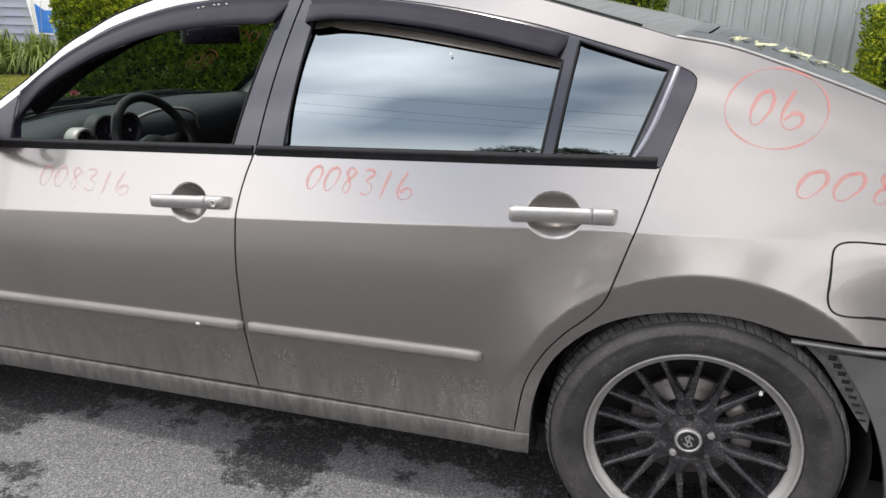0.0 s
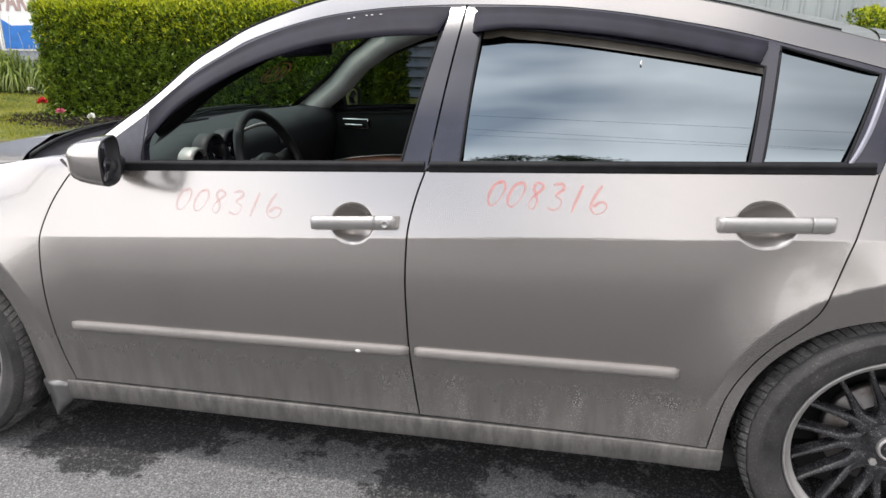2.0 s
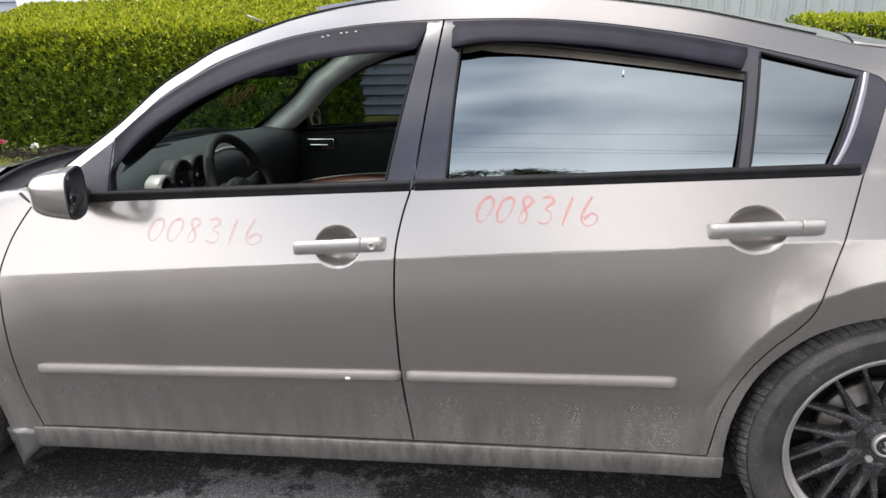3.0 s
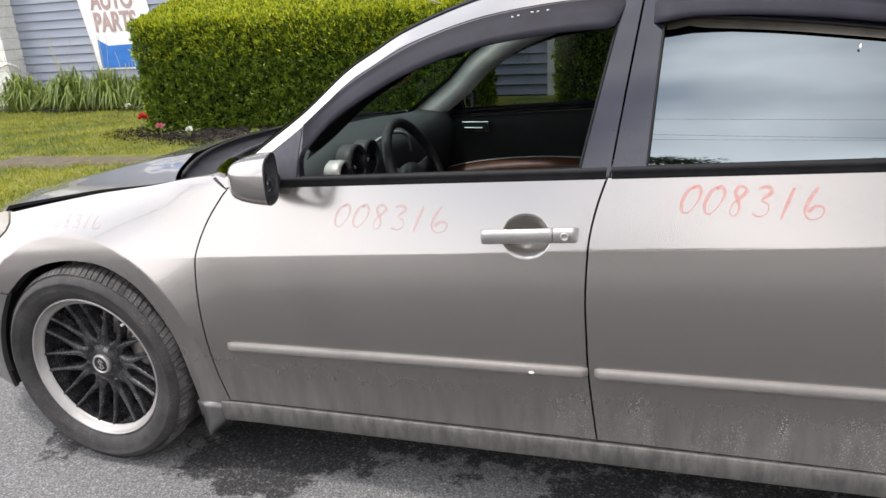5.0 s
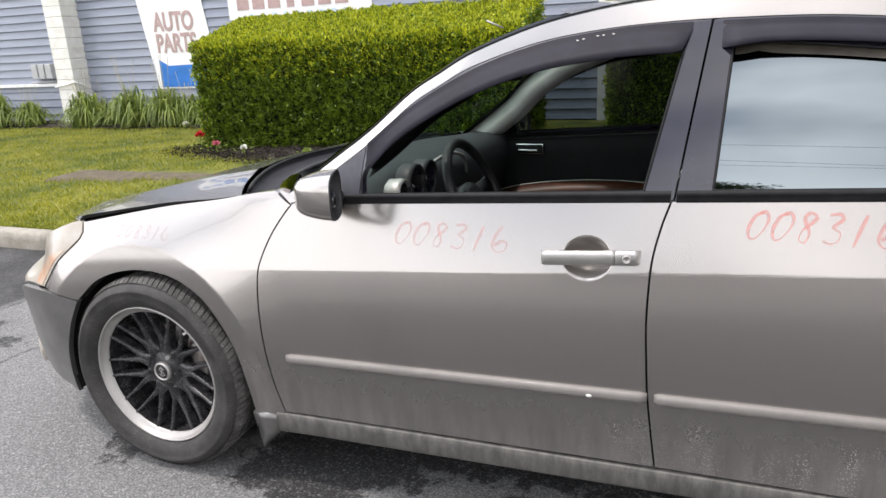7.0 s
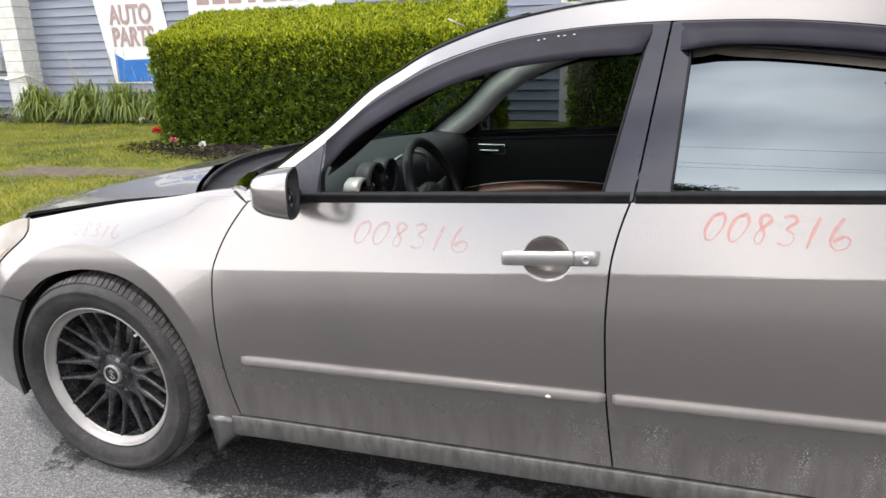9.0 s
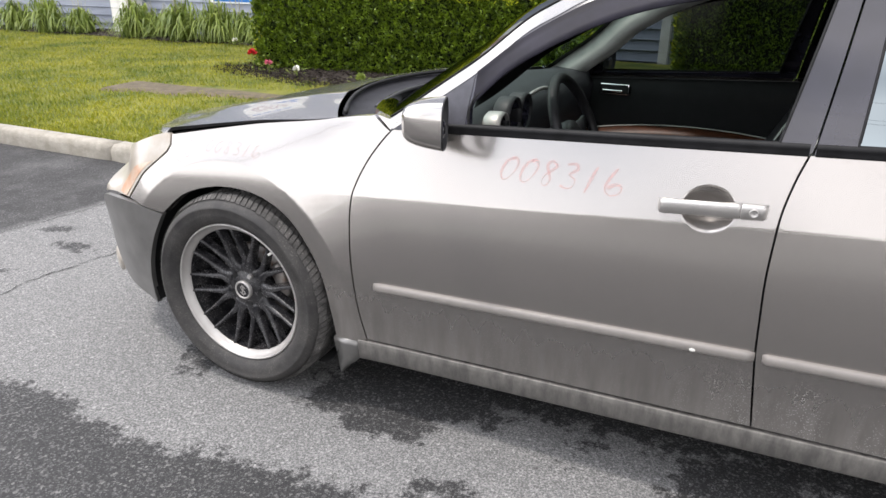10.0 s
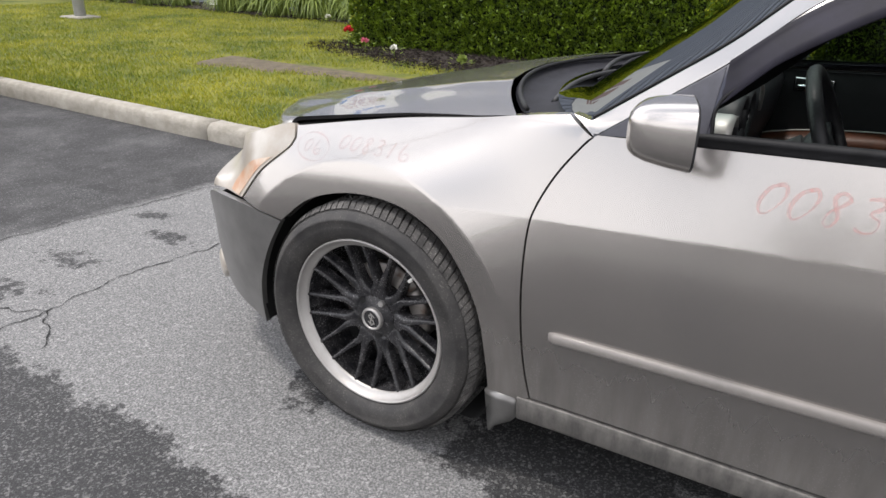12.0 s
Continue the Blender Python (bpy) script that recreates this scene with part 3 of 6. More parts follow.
def stroke_mesh(name, strokes, width, place, mat, parent, label=""):
    """Hand-drawn strokes as narrow ribbons; place(u, v) gives the point on the surface."""
    verts, faces = [], []
    for k, st in enumerate(strokes):
        p = spline(st, 0.006) if len(st) > 2 else line(st[0], st[1], 0.006)
        for i, q in enumerate(p):
            a, b = p[max(i - 1, 0)], p[min(i + 1, len(p) - 1)]
            t = (b - a) / (np.linalg.norm(b - a) + 1e-9)
            w = width * (0.75 + 0.4 * math.sin(i * 0.35 + k)) * 0.5
            for s in (-1, 1):
                verts.append(place(q[0] - s * t[1] * w, q[1] + s * t[0] * w))
            if i:
                n = len(verts)
                faces.append([n - 4, n - 3, n - 1, n - 2])
    return raw(name, verts, faces, mat, parent, label)


DIGITS = {
    "0": [[(0.62, 0.97), (0.3, 0.86), (0.03, 0.45), (0.1, 0.1), (0.4, 0.05), (0.82, 0.42), (0.95, 0.8), (0.74, 1.0), (0.5, 0.93)]],
    "8": [[(0.86, 0.9), (0.5, 1.03), (0.26, 0.84), (0.42, 0.58), (0.6, 0.3), (0.42, 0.0), (0.14, 0.1), (0.24, 0.42), (0.62, 0.66), (0.88, 0.88)]],
    "3": [[(0.2, 0.96), (0.66, 1.02), (0.86, 0.84), (0.42, 0.56), (0.8, 0.42), (0.78, 0.12), (0.42, 0.0), (0.06, 0.1)]],
    "1": [[(0.72, 1.02), (0.5, 0.5), (0.3, -0.06)]],
    "6": [[(0.62, 1.04), (0.28, 0.6), (0.16, 0.2), (0.5, -0.04), (1.0, 0.08), (1.06, 0.34), (0.7, 0.42), (0.3, 0.22)]],
}


def digits(text, x, z, w, h, lean=0.0, rise=0.0):
    """The strokes of a number, each digit w wide and h high, from (x, z)."""
    out = []
    for i, c in enumerate(text):
        for st in DIGITS[c]:
            out.append([(x + (i + u * 0.82) * w + lean * v * h, z + v * h + rise * i * w) for u, v in st])
    return out


# ---------- ground, kerb, lawn ----------
def grid_plane(name, x0, y0, x1, y1, nx, ny, mat, zf, label, kind="structure", cat="ground"):
    verts = [(x, y, zf(x, y)) for y in np.linspace(y0, y1, ny) for x in np.linspace(x0, x1, nx)]
    faces = [[j * nx + i, j * nx + i + 1, (j + 1) * nx + i + 1, (j + 1) * nx + i] for j in range(ny - 1) for i in range(nx - 1)]
    return tagged(raw(name, verts, faces, mat), label, cat, kind=kind)


grid_plane("ground", -900, -900, 900, 900, 3, 3, ASPHALT, lambda x, y: GROUND, "worn grey asphalt drive with dark water stains and painted under-car shade")


def lawn_z(x, y):
    return 0.095 + 0.012 * noise.noise(Vector((x * 0.9, y * 0.9, 0))) + 0.01 * smooth_step((y - 2.2) / 3)


def smooth_step(u):
    u = min(1.0, max(0.0, u))
    return u * u * (3 - 2 * u)


grid_plane("lawn", -40, 2.09, 40, 9.3, 260, 60, TURF, lawn_z, "mown lawn with yellow patches beside the kerb", cat="lawn")


def kerb_stone(x0, x1, k):
    """One length of kerb: chamfered, chipped along its arris."""
    rows = []
    rnd = random.Random(k)
    n = max(4, int((x1 - x0) / 0.12))
    for i in range(n + 1):
        x = x0 + (x1 - x0) * i / n
        e = 0.012 if i in (0, n) else 0.0
        j = rnd.uniform(-0.006, 0.006)
        yo = 1.965 + 0.012 * math.sin(x * 0.7) + e
        rows.append([(x, yo, GROUND), (x, yo - 0.002, 0.06), (x, yo + 0.01 + j, 0.1 - e), (x, yo + 0.035 + j, 0.116 - e + j * 0.4), (x, yo + 0.12, 0.118 - e), (x, yo + 0.135, 0.112), (x, yo + 0.14, GROUND)])
    return sheet("kerb_stone", rows, KERB, kerb, caps=True, flip=True)


kerb = thing("kerb", (-3, 2.03, 0), "weathered concrete kerb along the lawn", "kerb", kind="structure")
xs = [-24.0, -20.1, -16.2, -12.3, -8.5, -5.75, -2.93, -0.1, 2.8, 5.7, 9.0, 13.0]
for k, (a, b) in enumerate(zip(xs, xs[1:])):
    kerb_stone(a + 0.006, b - 0.006, k)


def crack(pts, w, seed):
    """A ragged open crack in the asphalt."""
    rnd = random.Random(seed)
    p = spline(pts, 0.022)
    verts, faces = [], []
    off = 0.0
    for i, q in enumerate(p):
        a, b = p[max(0, i - 1)], p[min(len(p) - 1, i + 1)]
        t = (b - a) / (np.linalg.norm(b - a) + 1e-9)
        off = 0.7 * off + rnd.uniform(-0.014, 0.014)
        ww = w * rnd.uniform(0.15, 0.95)
        for s in (-1, 1):
            verts.append((q[0] - t[1] * (s * ww + off), q[1] + t[0] * (s * ww + off), GROUND + 0.0035))
        if i:
            n = len(verts)
            faces.append([n - 4, n - 3, n - 1, n - 2])
    return tagged(raw("pavement_crack", verts, faces, DARK), "ragged dark crack in the asphalt", "crack", kind="structure")


crack([(-2.26, -0.9), (-2.25, 0.1), (-2.22, 0.55), (-2.13, 1.0), (-2.06, 1.4), (-2.0, 1.95)], 0.0045, 1)
crack([(-1.6, -0.75), (-1.44, -0.31), (-1.44, 0.02), (-1.47, 0.37), (-1.4, 0.66), (-1.3, 1.1), (-1.3, 1.9)], 0.0045, 2)
crack([(-1.44, -0.12), (-1.3, -0.22), (-1.2, -0.3)], 0.005, 3)
crack([(-1.44, -0.14), (-1.55, -0.2), (-1.75, -0.25), (-2.2, -0.4)], 0.005, 4)
crack([(-0.9, -1.1), (-0.55, -0.95), (-0.2, -1.05)], 0.006, 5)
grid_plane("path_soil", -5.2, 3.45, -2.4, 4.35, 60, 24, SOIL, lambda x, y: lawn_z(x, y) + 0.02 - 0.05 * max(0.0, abs(y - 4.28 - 0.14 * (x + 4.2)) - 0.24 - 0.1 * noise.noise(Vector((x * 2.2, y * 3, 4)))) * 4, "trodden bare soil across the lawn", cat="soil")


# ---------- grass ----------
def blades(name, n, area, height, mat, label, seed, skip=None, width=0.006):
    rng = np.random.default_rng(seed)
    x = rng.uniform(area[0], area[2], n)
    y = area[1] + (area[3] - area[1]) * rng.uniform(0, 1, n) ** 1.5
    verts, faces = [], []
    for i in range(n):
        if skip and skip(x[i], y[i]):
            continue
        a = rng.uniform(0, 6.283)
        h = height * rng.uniform(0.5, 1.3)
        d = rng.uniform(0.2, 1.0) * h
        cx, sx = math.cos(a), math.sin(a)
        z = lawn_z(x[i], y[i]) - 0.004
        w = width * rng.uniform(0.7, 1.4)
        k = len(verts)
        b = rng.uniform(0, 6.283)
        ex, ey = math.cos(b) * d, math.sin(b) * d
        verts += [(x[i] - cx * w, y[i] - sx * w, z), (x[i] + cx * w, y[i] + sx * w, z), (x[i] + ex, y[i] + ey, z + h)]
        faces.append([k, k + 1, k + 2])
    return tagged(raw(name, verts, faces, mat, smooth=False), label, "grass", kind="stuff")


def bare(x, y):
    return abs(y - 4.28 - 0.14 * (x + 4.2)) < 0.24 + 0.2 * noise.noise(Vector((x * 2.2, y * 3, 4))) and -5.2 < x < -2.3


blades("grass", 130000, (-13.5, 2.11, 3.5, 8.4), 0.036, GRASS, "short yellow-green lawn grass", 3, bare)


# ---------- wall with lap siding ----------
wall = thing("wall_north", (-8, 9.4, 0), "blue-grey lap-sided wall of the shop", "wall", kind="structure")
# wall above 4.2 m is out of view, added to darken the bonnet's reflection
box("wall_body", -26, 9.4, 0, 0.1, 9.6, 7.4, BOX_GREY, wall)
LAP = 0.157
for i in range(46):
    z = 0.12 + i * LAP
    for x0, x1 in ((-26, -10.75), (-10.35, 0.0)):
        rows = [[(x, 9.398, z), (x, 9.36, z), (x, 9.3565, z + 0.006), (x, 9.362, z + 0.02), (x, 9.388, z + LAP - 0.004), (x, 9.398, z + LAP)] for x in (x0, x1)]
        sheet("siding_board", rows, SIDING, wall, flip=True, smooth=False, caps=True)
box("corner_board", 0.0, 9.33, 0.0, 0.13, 9.62, 7.4, WHITE, wall, "white corner trim board")
box("sill_ledge", -26, 9.30, 0.86, -11.1, 9.40, 0.92, SIGN, wall, "white ledge")
pil = thing("pilaster", (-10.6, 9.2, 0), "white painted concrete block pilaster on the siding wall", "pilaster", kind="structure")
box("mortar_core", -10.77, 8.99, 0, -10.33, 9.4, 7.4, MORTAR, pil)
for i in range(37):
    z = 0.0 + i * 0.2
    box("block", -10.78, 8.98, z + 0.004, -10.32, 9.395, z + 0.196, WHITE, pil, bevel=0.008)
tube("conduit", [(-10.85, 8.97, 0.86), (-10.5, 8.95, 0.9), (-10.3, 8.97, 0.95), (-10.25, 9.1, 0.9), (-10.15, 9.3, 0.7)], 0.015, SIGN, pil, "loose white cable round the block", n=6)

rw = thing("wall_metal", (5, 9.5, 0), "grey ribbed steel wall", "wall", kind="structure")
rows = []
x = 0.13
prof = []
while x < 16:
    for dx, y in ((0.0, 9.5), (0.16, 9.5), (0.175, 9.465), (0.205, 9.465), (0.22, 9.5)):
        prof.append((x + dx, y))
    x += 0.225
# steel carried up out of view too, for the same reflection
sheet("steel_sheet", [[(x, y, 0.0) for x, y in prof], [(x, y, 7.0) for x, y in prof]], METAL_WALL, rw, smooth=False)

# closing walls, out of view to the sides
box("wall_return", -26.2, 9.4, 0, -26, 24, 7.4, SIDING, wall)


# ---------- signs ----------
def lettering(text, x, z, size, y, mat, parent, name="sign_letters", narrow=0.72):
    cu = bpy.data.curves.new(name, "FONT")
    cu.body = text
    cu.size = size
    cu.extrude = 0.003
    cu.offset = 0.014
    tmp = bpy.data.objects.new(name, cu)
    me = bpy.data.meshes.new_from_object(tmp)
    bpy.data.objects.remove(tmp)
    me.transform(Matrix.Translation((x, y, z)) @ Euler((radians(90), 0, 0)).to_matrix().to_4x4() @ Matrix.Diagonal((narrow, 1, 1, 1)))
    me.materials.clear()
    me.materials.append(mat)
    ob = new(name, me)
    attach(ob, parent)
    return ob


sg = thing("shop_sign", (-7.8, 9.35, 0.7), "white sign board reading AUTO PARTS with a blue foot", "sign")
raw("board", [(-8.9, 9.352, 3.2), (-7.37, 9.352, 3.2), (-7.0, 9.352, 0.75), (-8.5, 9.352, 0.75), (-8.9, 9.36, 3.2), (-7.37, 9.36, 3.2), (-7.0, 9.36, 0.75), (-8.5, 9.36, 0.75)],
    [[3, 2, 1, 0], [0, 1, 5, 4], [1, 2, 6, 5], [2, 3, 7, 6], [3, 0, 4, 7]], SIGN, sg, smooth=False)
lettering("AUTO", -8.42, 1.83, 0.47, 9.345, SIGN_TEXT, sg)
lettering("PARTS", -8.42, 1.44, 0.47, 9.345, SIGN_TEXT, sg)
raw("blue_panel", [(-8.42, 9.346, 0.78), (-7.02, 9.346, 0.78), (-7.06, 9.346, 1.2), (-8.2, 9.346, 1.18), (-8.42, 9.346, 1.3)], [[0, 1, 2, 3, 4]], SIGN_BLUE, sg, smooth=False)
for x0, x1 in ((-8.72, -8.5), (-8.44, -8.2), (-8.14, -7.9), (-7.84, -7.6)):
    box("blue_mark", x0, 9.344, 2.6, x1, 9.35, 2.86, SIGN_BLUE, sg, bevel=0.002)
sp = thing("phone_sign", (-5.2, 9.35, 2.0), "white sign board with maroon figures", "sign")
box("board", -6.65, 9.352, 1.93, -3.75, 9.364, 3.1, SIGN, sp, bevel=0.002)
for x0, x1 in ((-6.45, -6.2), (-6.12, -5.87), (-5.79, -5.54), (-5.4, -5.25), (-5.1, -4.85), (-4.77, -4.52), (-4.44, -4.19)):
    box("figure_bar", x0, 9.344, 2.09, x1, 9.35, 2.52, SIGN_TEXT, sp, bevel=0.001)
for i in range(9):
    box("small_bar", -6.2 + 0.24 * i, 9.344, 1.98, -6.11 + 0.24 * i, 9.35, 2.02, SIGN_PALE, sp, bevel=0.001)
mt = thing("utility_meters", (-11.6, 9.3, 1.0), "three small grey utility boxes on the wall", "meter box")
for k in range(3):
    m1 = box("meter_box", -11.75 + 0.2 * k, 9.22, 1.02, -11.58 + 0.2 * k, 9.37, 1.32, BOX_GREY, mt, bevel=0.015)
tube("meter_pipe", [(-11.9, 9.33, 0.95), (-11.1, 9.33, 0.95)], 0.02, BOX_GREY, mt, n=8)

# ---------- hedges ----------
def hedge(x0, x1, yf, depth, hf, hb, seed, n, label, tip=0.3):
    """Clipped hedge: near-black core that paints the shade inside, with leaf sprays standing off every face, fresh tips
    with sunlight in their colour along the top.
    """
    rng = np.random.default_rng(seed)
    hd = thing("hedge", ((x0 + x1) / 2, yf + depth / 2, 0.1), label, "hedge")
    yb = yf + depth

    def lump(a, b):
        return 0.05 * noise.noise(Vector((a * 1.7, b * 1.7, seed))) + 0.06 * noise.noise(Vector((a * 6, b * 7, seed + 3))) + 0.09 * noise.noise(Vector((a * 13, b * 15, seed + 5)))
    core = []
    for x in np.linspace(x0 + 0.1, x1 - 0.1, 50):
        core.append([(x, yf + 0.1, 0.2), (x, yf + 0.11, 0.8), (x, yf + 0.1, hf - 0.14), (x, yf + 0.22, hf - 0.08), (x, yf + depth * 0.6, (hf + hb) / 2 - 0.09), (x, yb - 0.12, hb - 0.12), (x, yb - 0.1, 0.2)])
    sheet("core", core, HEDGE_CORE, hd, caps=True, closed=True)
    for leafmat, count, nm in ((HEDGE_LEAF, n, "foliage"), (HEDGE_LIT_TIP, int(n * tip), "sunlit_new_growth")):
        verts, faces = [], []
        areas = [(x1 - x0) * hf, (x1 - x0) * depth * 1.1, depth * hf, depth * hf]
        # bright tips crowd the top and left end, where the sun falls
        pr = np.array(areas) * ((1, 1, 1, 1) if nm == "foliage" else (0.22, 1.6, 0.5, 0.2))
        face = rng.choice(4, size=count, p=pr / pr.sum())
        u, v = rng.uniform(0, 1, count), rng.uniform(0, 1, count)
        for i in range(count):
            f = face[i]
            if f == 0:
                z = 0.14 + (hf - 0.14) * (v[i] if nm == "foliage" else 1 - 0.34 * v[i] ** 2.4)
                p = Vector((x0 + (x1 - x0) * u[i], yf, z))
                edge = max(0, (z - hf + 0.16) / 0.16)
                p.y += 0.09 * edge * edge
                nr = Vector((0, -1, 0.25 + edge))
                p.y -= lump(p.x, p.z)
            elif f == 1:
                t = v[i]
                p = Vector((x0 + (x1 - x0) * u[i], yf + 0.08 + (depth - 0.1) * t, hf + (hb - hf) * t))
                p.z += 0.6 * lump(p.x, p.y)
                nr = Vector((0, -0.3, 1))
            else:
                sgn = -1 if f == 2 else 1
                hh = hf + (hb - hf) * u[i]
                p = Vector((x0 if f == 2 else x1, yf + depth * u[i], 0.14 + (hh - 0.14) * v[i]))
                p.x += sgn * lump(p.y, p.z)
                nr = Vector((sgn, 0, 0.25))
            p += Vector(rng.normal(0, 0.012, 3))
            d = (nr.normalized() + Vector(rng.normal(0, 0.55, 3)) + Vector((0, 0, 0.35))).normalized()
            s = d.cross(Vector(rng.normal(0, 1, 3))).normalized()
            ln, wd = rng.uniform(0.022, 0.048), rng.uniform(0.006, 0.0135)
            if nm != "foliage":
                ln *= 1.15
            k = len(verts)
            q = p - d * 0.03
            verts += [tuple(q), tuple(q + d * ln * 0.5 + s * wd), tuple(q + d * ln * 1.2), tuple(q + d * ln * 0.5 - s * wd)]
            faces.append([k, k + 1, k + 2, k + 3])
        raw(nm, verts, faces, leafmat, hd, smooth=False)
    return hd


hedge(-4.78, -0.36, 6.0, 1.25, 1.5, 1.84, 7, 105000, "clipped green yew hedge with bright yellow-green top on the mulch bed", 0.6)
hedge(0.56, 2.7, 6.6, 1.2, 1.86, 1.95, 9, 44000, "tall clipped green hedge beside the corner of the shop", 0.5)
hedge(5.05, 10.5, 7.0, 1.1, 1.38, 1.45, 11, 46000, "low clipped green hedge before the ribbed steel wall", 0.6)


# ---------- mulch beds, plants ----------
def mulch_bed(cx, cy, rx, ry, seed, n, label):
    rng = np.random.default_rng(seed)
    md = thing("mulch_bed", (cx, cy, 0.1), label, "mulch bed", kind="structure")
    rows = []
    for r in np.linspace(0.0, 1.0, 9):
        rows.append([(cx + rx * r * math.cos(a) * (1 + 0.06 * math.sin(3 * a + seed)), cy + ry * r * math.sin(a), 0.085 + 0.075 * math.cos(min(1.0, r) * 1.57)) for a in np.linspace(0, 2 * math.pi, 60, endpoint=False)])
    sheet("bed", rows, MULCH, md, closed=True)
    verts, faces = [], []
    for i in range(n):
        a, r = rng.uniform(0, 6.283), math.sqrt(rng.uniform(0, 1.05))
        p = Vector((cx + rx * r * math.cos(a), cy + ry * r * math.sin(a), 0.1 + 0.075 * math.cos(min(1, r) * 1.57)))
        d = Vector((rng.normal(), rng.normal(), rng.normal(0, 0.4))).normalized()
        s = d.cross(Vector(rng.normal(0, 1, 3))).normalized()
        ln, wd = rng.uniform(0.02, 0.05), rng.uniform(0.004, 0.012)
        k = len(verts)
        verts += [tuple(p - d * ln), tuple(p + s * wd), tuple(p + d * ln), tuple(p - s * wd + Vector((0, 0, 0.006)))]
        faces.append([k, k + 1, k + 2, k + 3])
    tagged(raw("bark_chips", verts, faces, MULCH, md, smooth=False), kind="stuff")
    return md


mulch_bed(-2.7, 6.15, 2.75, 1.15, 1, 9000, "dark bark mulch bed round the hedge")
mulch_bed(-9.0, 9.0, 8.5, 0.75, 2, 4000, "dark mulch strip along the wall")
mulch_bed(4.5, 7.0, 5.2, 1.1, 3, 4000, "dark mulch bed under the long hedge")


def lily(x, y, size, seed):
    """Clump of arching strap leaves."""
    rng = np.random.default_rng(seed)
    pl = thing("daylily_plant", (x, y, 0.1), "clump of arching green daylily leaves against the siding", "plant", group="daylilies along the wall")
    verts, faces = [], []
    for i in range(190):
        a = rng.uniform(0, 6.283)
        f = rng.uniform(0, 1) ** 0.8
        h = size * (1.12 - 0.62 * f) * rng.uniform(0.75, 1.1)
        reach = size * (0.15 + 0.95 * f)
        w = rng.uniform(0.012, 0.024)
        bx, by = x + rng.normal(0, 0.13), y + rng.normal(0, 0.08)
        k = len(verts)
        m = 7
        for j in range(m):
            t = j / (m - 1)
            r = reach * t ** 1.3
            z = 0.1 + h * (3.0 * t - 2.85 * t * t) * 1.2
            ww = w * (1 - t) ** 0.6 + 0.0008
            px, py = bx + r * math.cos(a), by + r * math.sin(a)
            verts += [(px - math.sin(a) * ww, py + math.cos(a) * ww, z), (px + math.sin(a) * ww, py - math.cos(a) * ww, z)]
            if j:
                n = k + 2 * j
                faces.append([n - 2, n - 1, n + 1, n])
    raw("foliage", verts, faces, LILY, pl)
    for i in range(7):
        a = rng.uniform(0, 6.283)
        tube("flower_stalk", [(x, y, 0.1), (x + 0.1 * math.cos(a), y + 0.08 * math.sin(a), 0.1 + size * 0.8), (x + 0.22 * math.cos(a), y + 0.15 * math.sin(a), 0.1 + size * rng.uniform(1.2, 1.85))], 0.0035, STALK, pl, n=5)
    return pl


for k, (x, y, size) in enumerate(((-15.6, 8.6, 0.66), (-14.3, 8.55, 0.72), (-13.2, 8.6, 0.6), (-12.1, 8.55, 0.68), (-11.35, 8.7, 0.5), (-9.72, 8.6, 0.66), (-9.3, 8.75, 0.5), (-8.55, 8.55, 0.72),
                                  (-7.75, 8.6, 0.7), (-7.3, 8.75, 0.56), (-6.55, 8.6, 0.64))):
    lily(x, y, size, 20 + k)


def flower(x, y, z, mat, size, label, seed):
    rng = np.random.default_rng(seed)
    fl = thing("bedding_flower", (x, y, 0.12), label, "flower", group="bedding flowers in the mulch")
    tube("stem", [(x, y, 0.12), (x, y, z)], 0.006, LILY, fl, n=5)
    verts, faces = [], []
    for i in range(26):
        d = Vector((rng.normal(), rng.normal(), abs(rng.normal()) * 0.8)).normalized()
        s = d.cross(Vector(rng.normal(0, 1, 3))).normalized()
        p = Vector((x, y, z))
        k = len(verts)
        verts += [tuple(p), tuple(p + d * size * 0.6 + s * size * 0.35), tuple(p + d * size), tuple(p + d * size * 0.6 - s * size * 0.35)]
        faces.append([k, k + 1, k + 2, k + 3])
    raw("petals", verts, faces, mat, fl, smooth=False)
    verts, faces = [], []
    for i in range(30):
        a = rng.uniform(0, 6.283)
        r = rng.uniform(0.02, 0.14)
        p = Vector((x + r * math.cos(a), y + r * math.sin(a), rng.uniform(0.14, z)))
        d = Vector((math.cos(a), math.sin(a), 0.3))
        s = Vector((-math.sin(a), math.cos(a), 0))
        k = len(verts)
        verts += [tuple(p), tuple(p + d * 0.03 + s * 0.015), tuple(p + d * 0.06), tuple(p + d * 0.03 - s * 0.015)]
        faces.append([k, k + 1, k + 2, k + 3])
    raw("foliage", verts, faces, LILY, fl, smooth=False)


flower(-4.62, 5.75, 0.34, PETAL_RED, 0.07, "red geranium bloom in the mulch", 1)
flower(-4.25, 5.6, 0.25, PETAL_PINK, 0.06, "pink bedding flower in the mulch", 2)
flower(-3.75, 5.5, 0.22, PETAL_WHITE, 0.055, "white bedding flower in the mulch", 3)
flower(-2.75, 5.35, 0.2, LILY, 0.07, "small pale green bedding plant", 4)
flower(-7.0, 8.2, 0.2, PETAL_WHITE, 0.06, "white flower among the daylilies", 5)

# steel post on the lawn, out by the corner
po = thing("steel_post", (-10.4, 5.9, 0.1), "grey galvanised steel post on a concrete foot", "post")
tube("shaft", [(-10.4, 5.9, 0.1), (-10.4, 5.9, 3.2)], 0.09, BOX_GREY, po, n=20)
part("foot", box_bm(-10.65, 5.68, 0.08, -10.15, 6.12, 0.14, 0.02), KERB, po, "concrete foot")


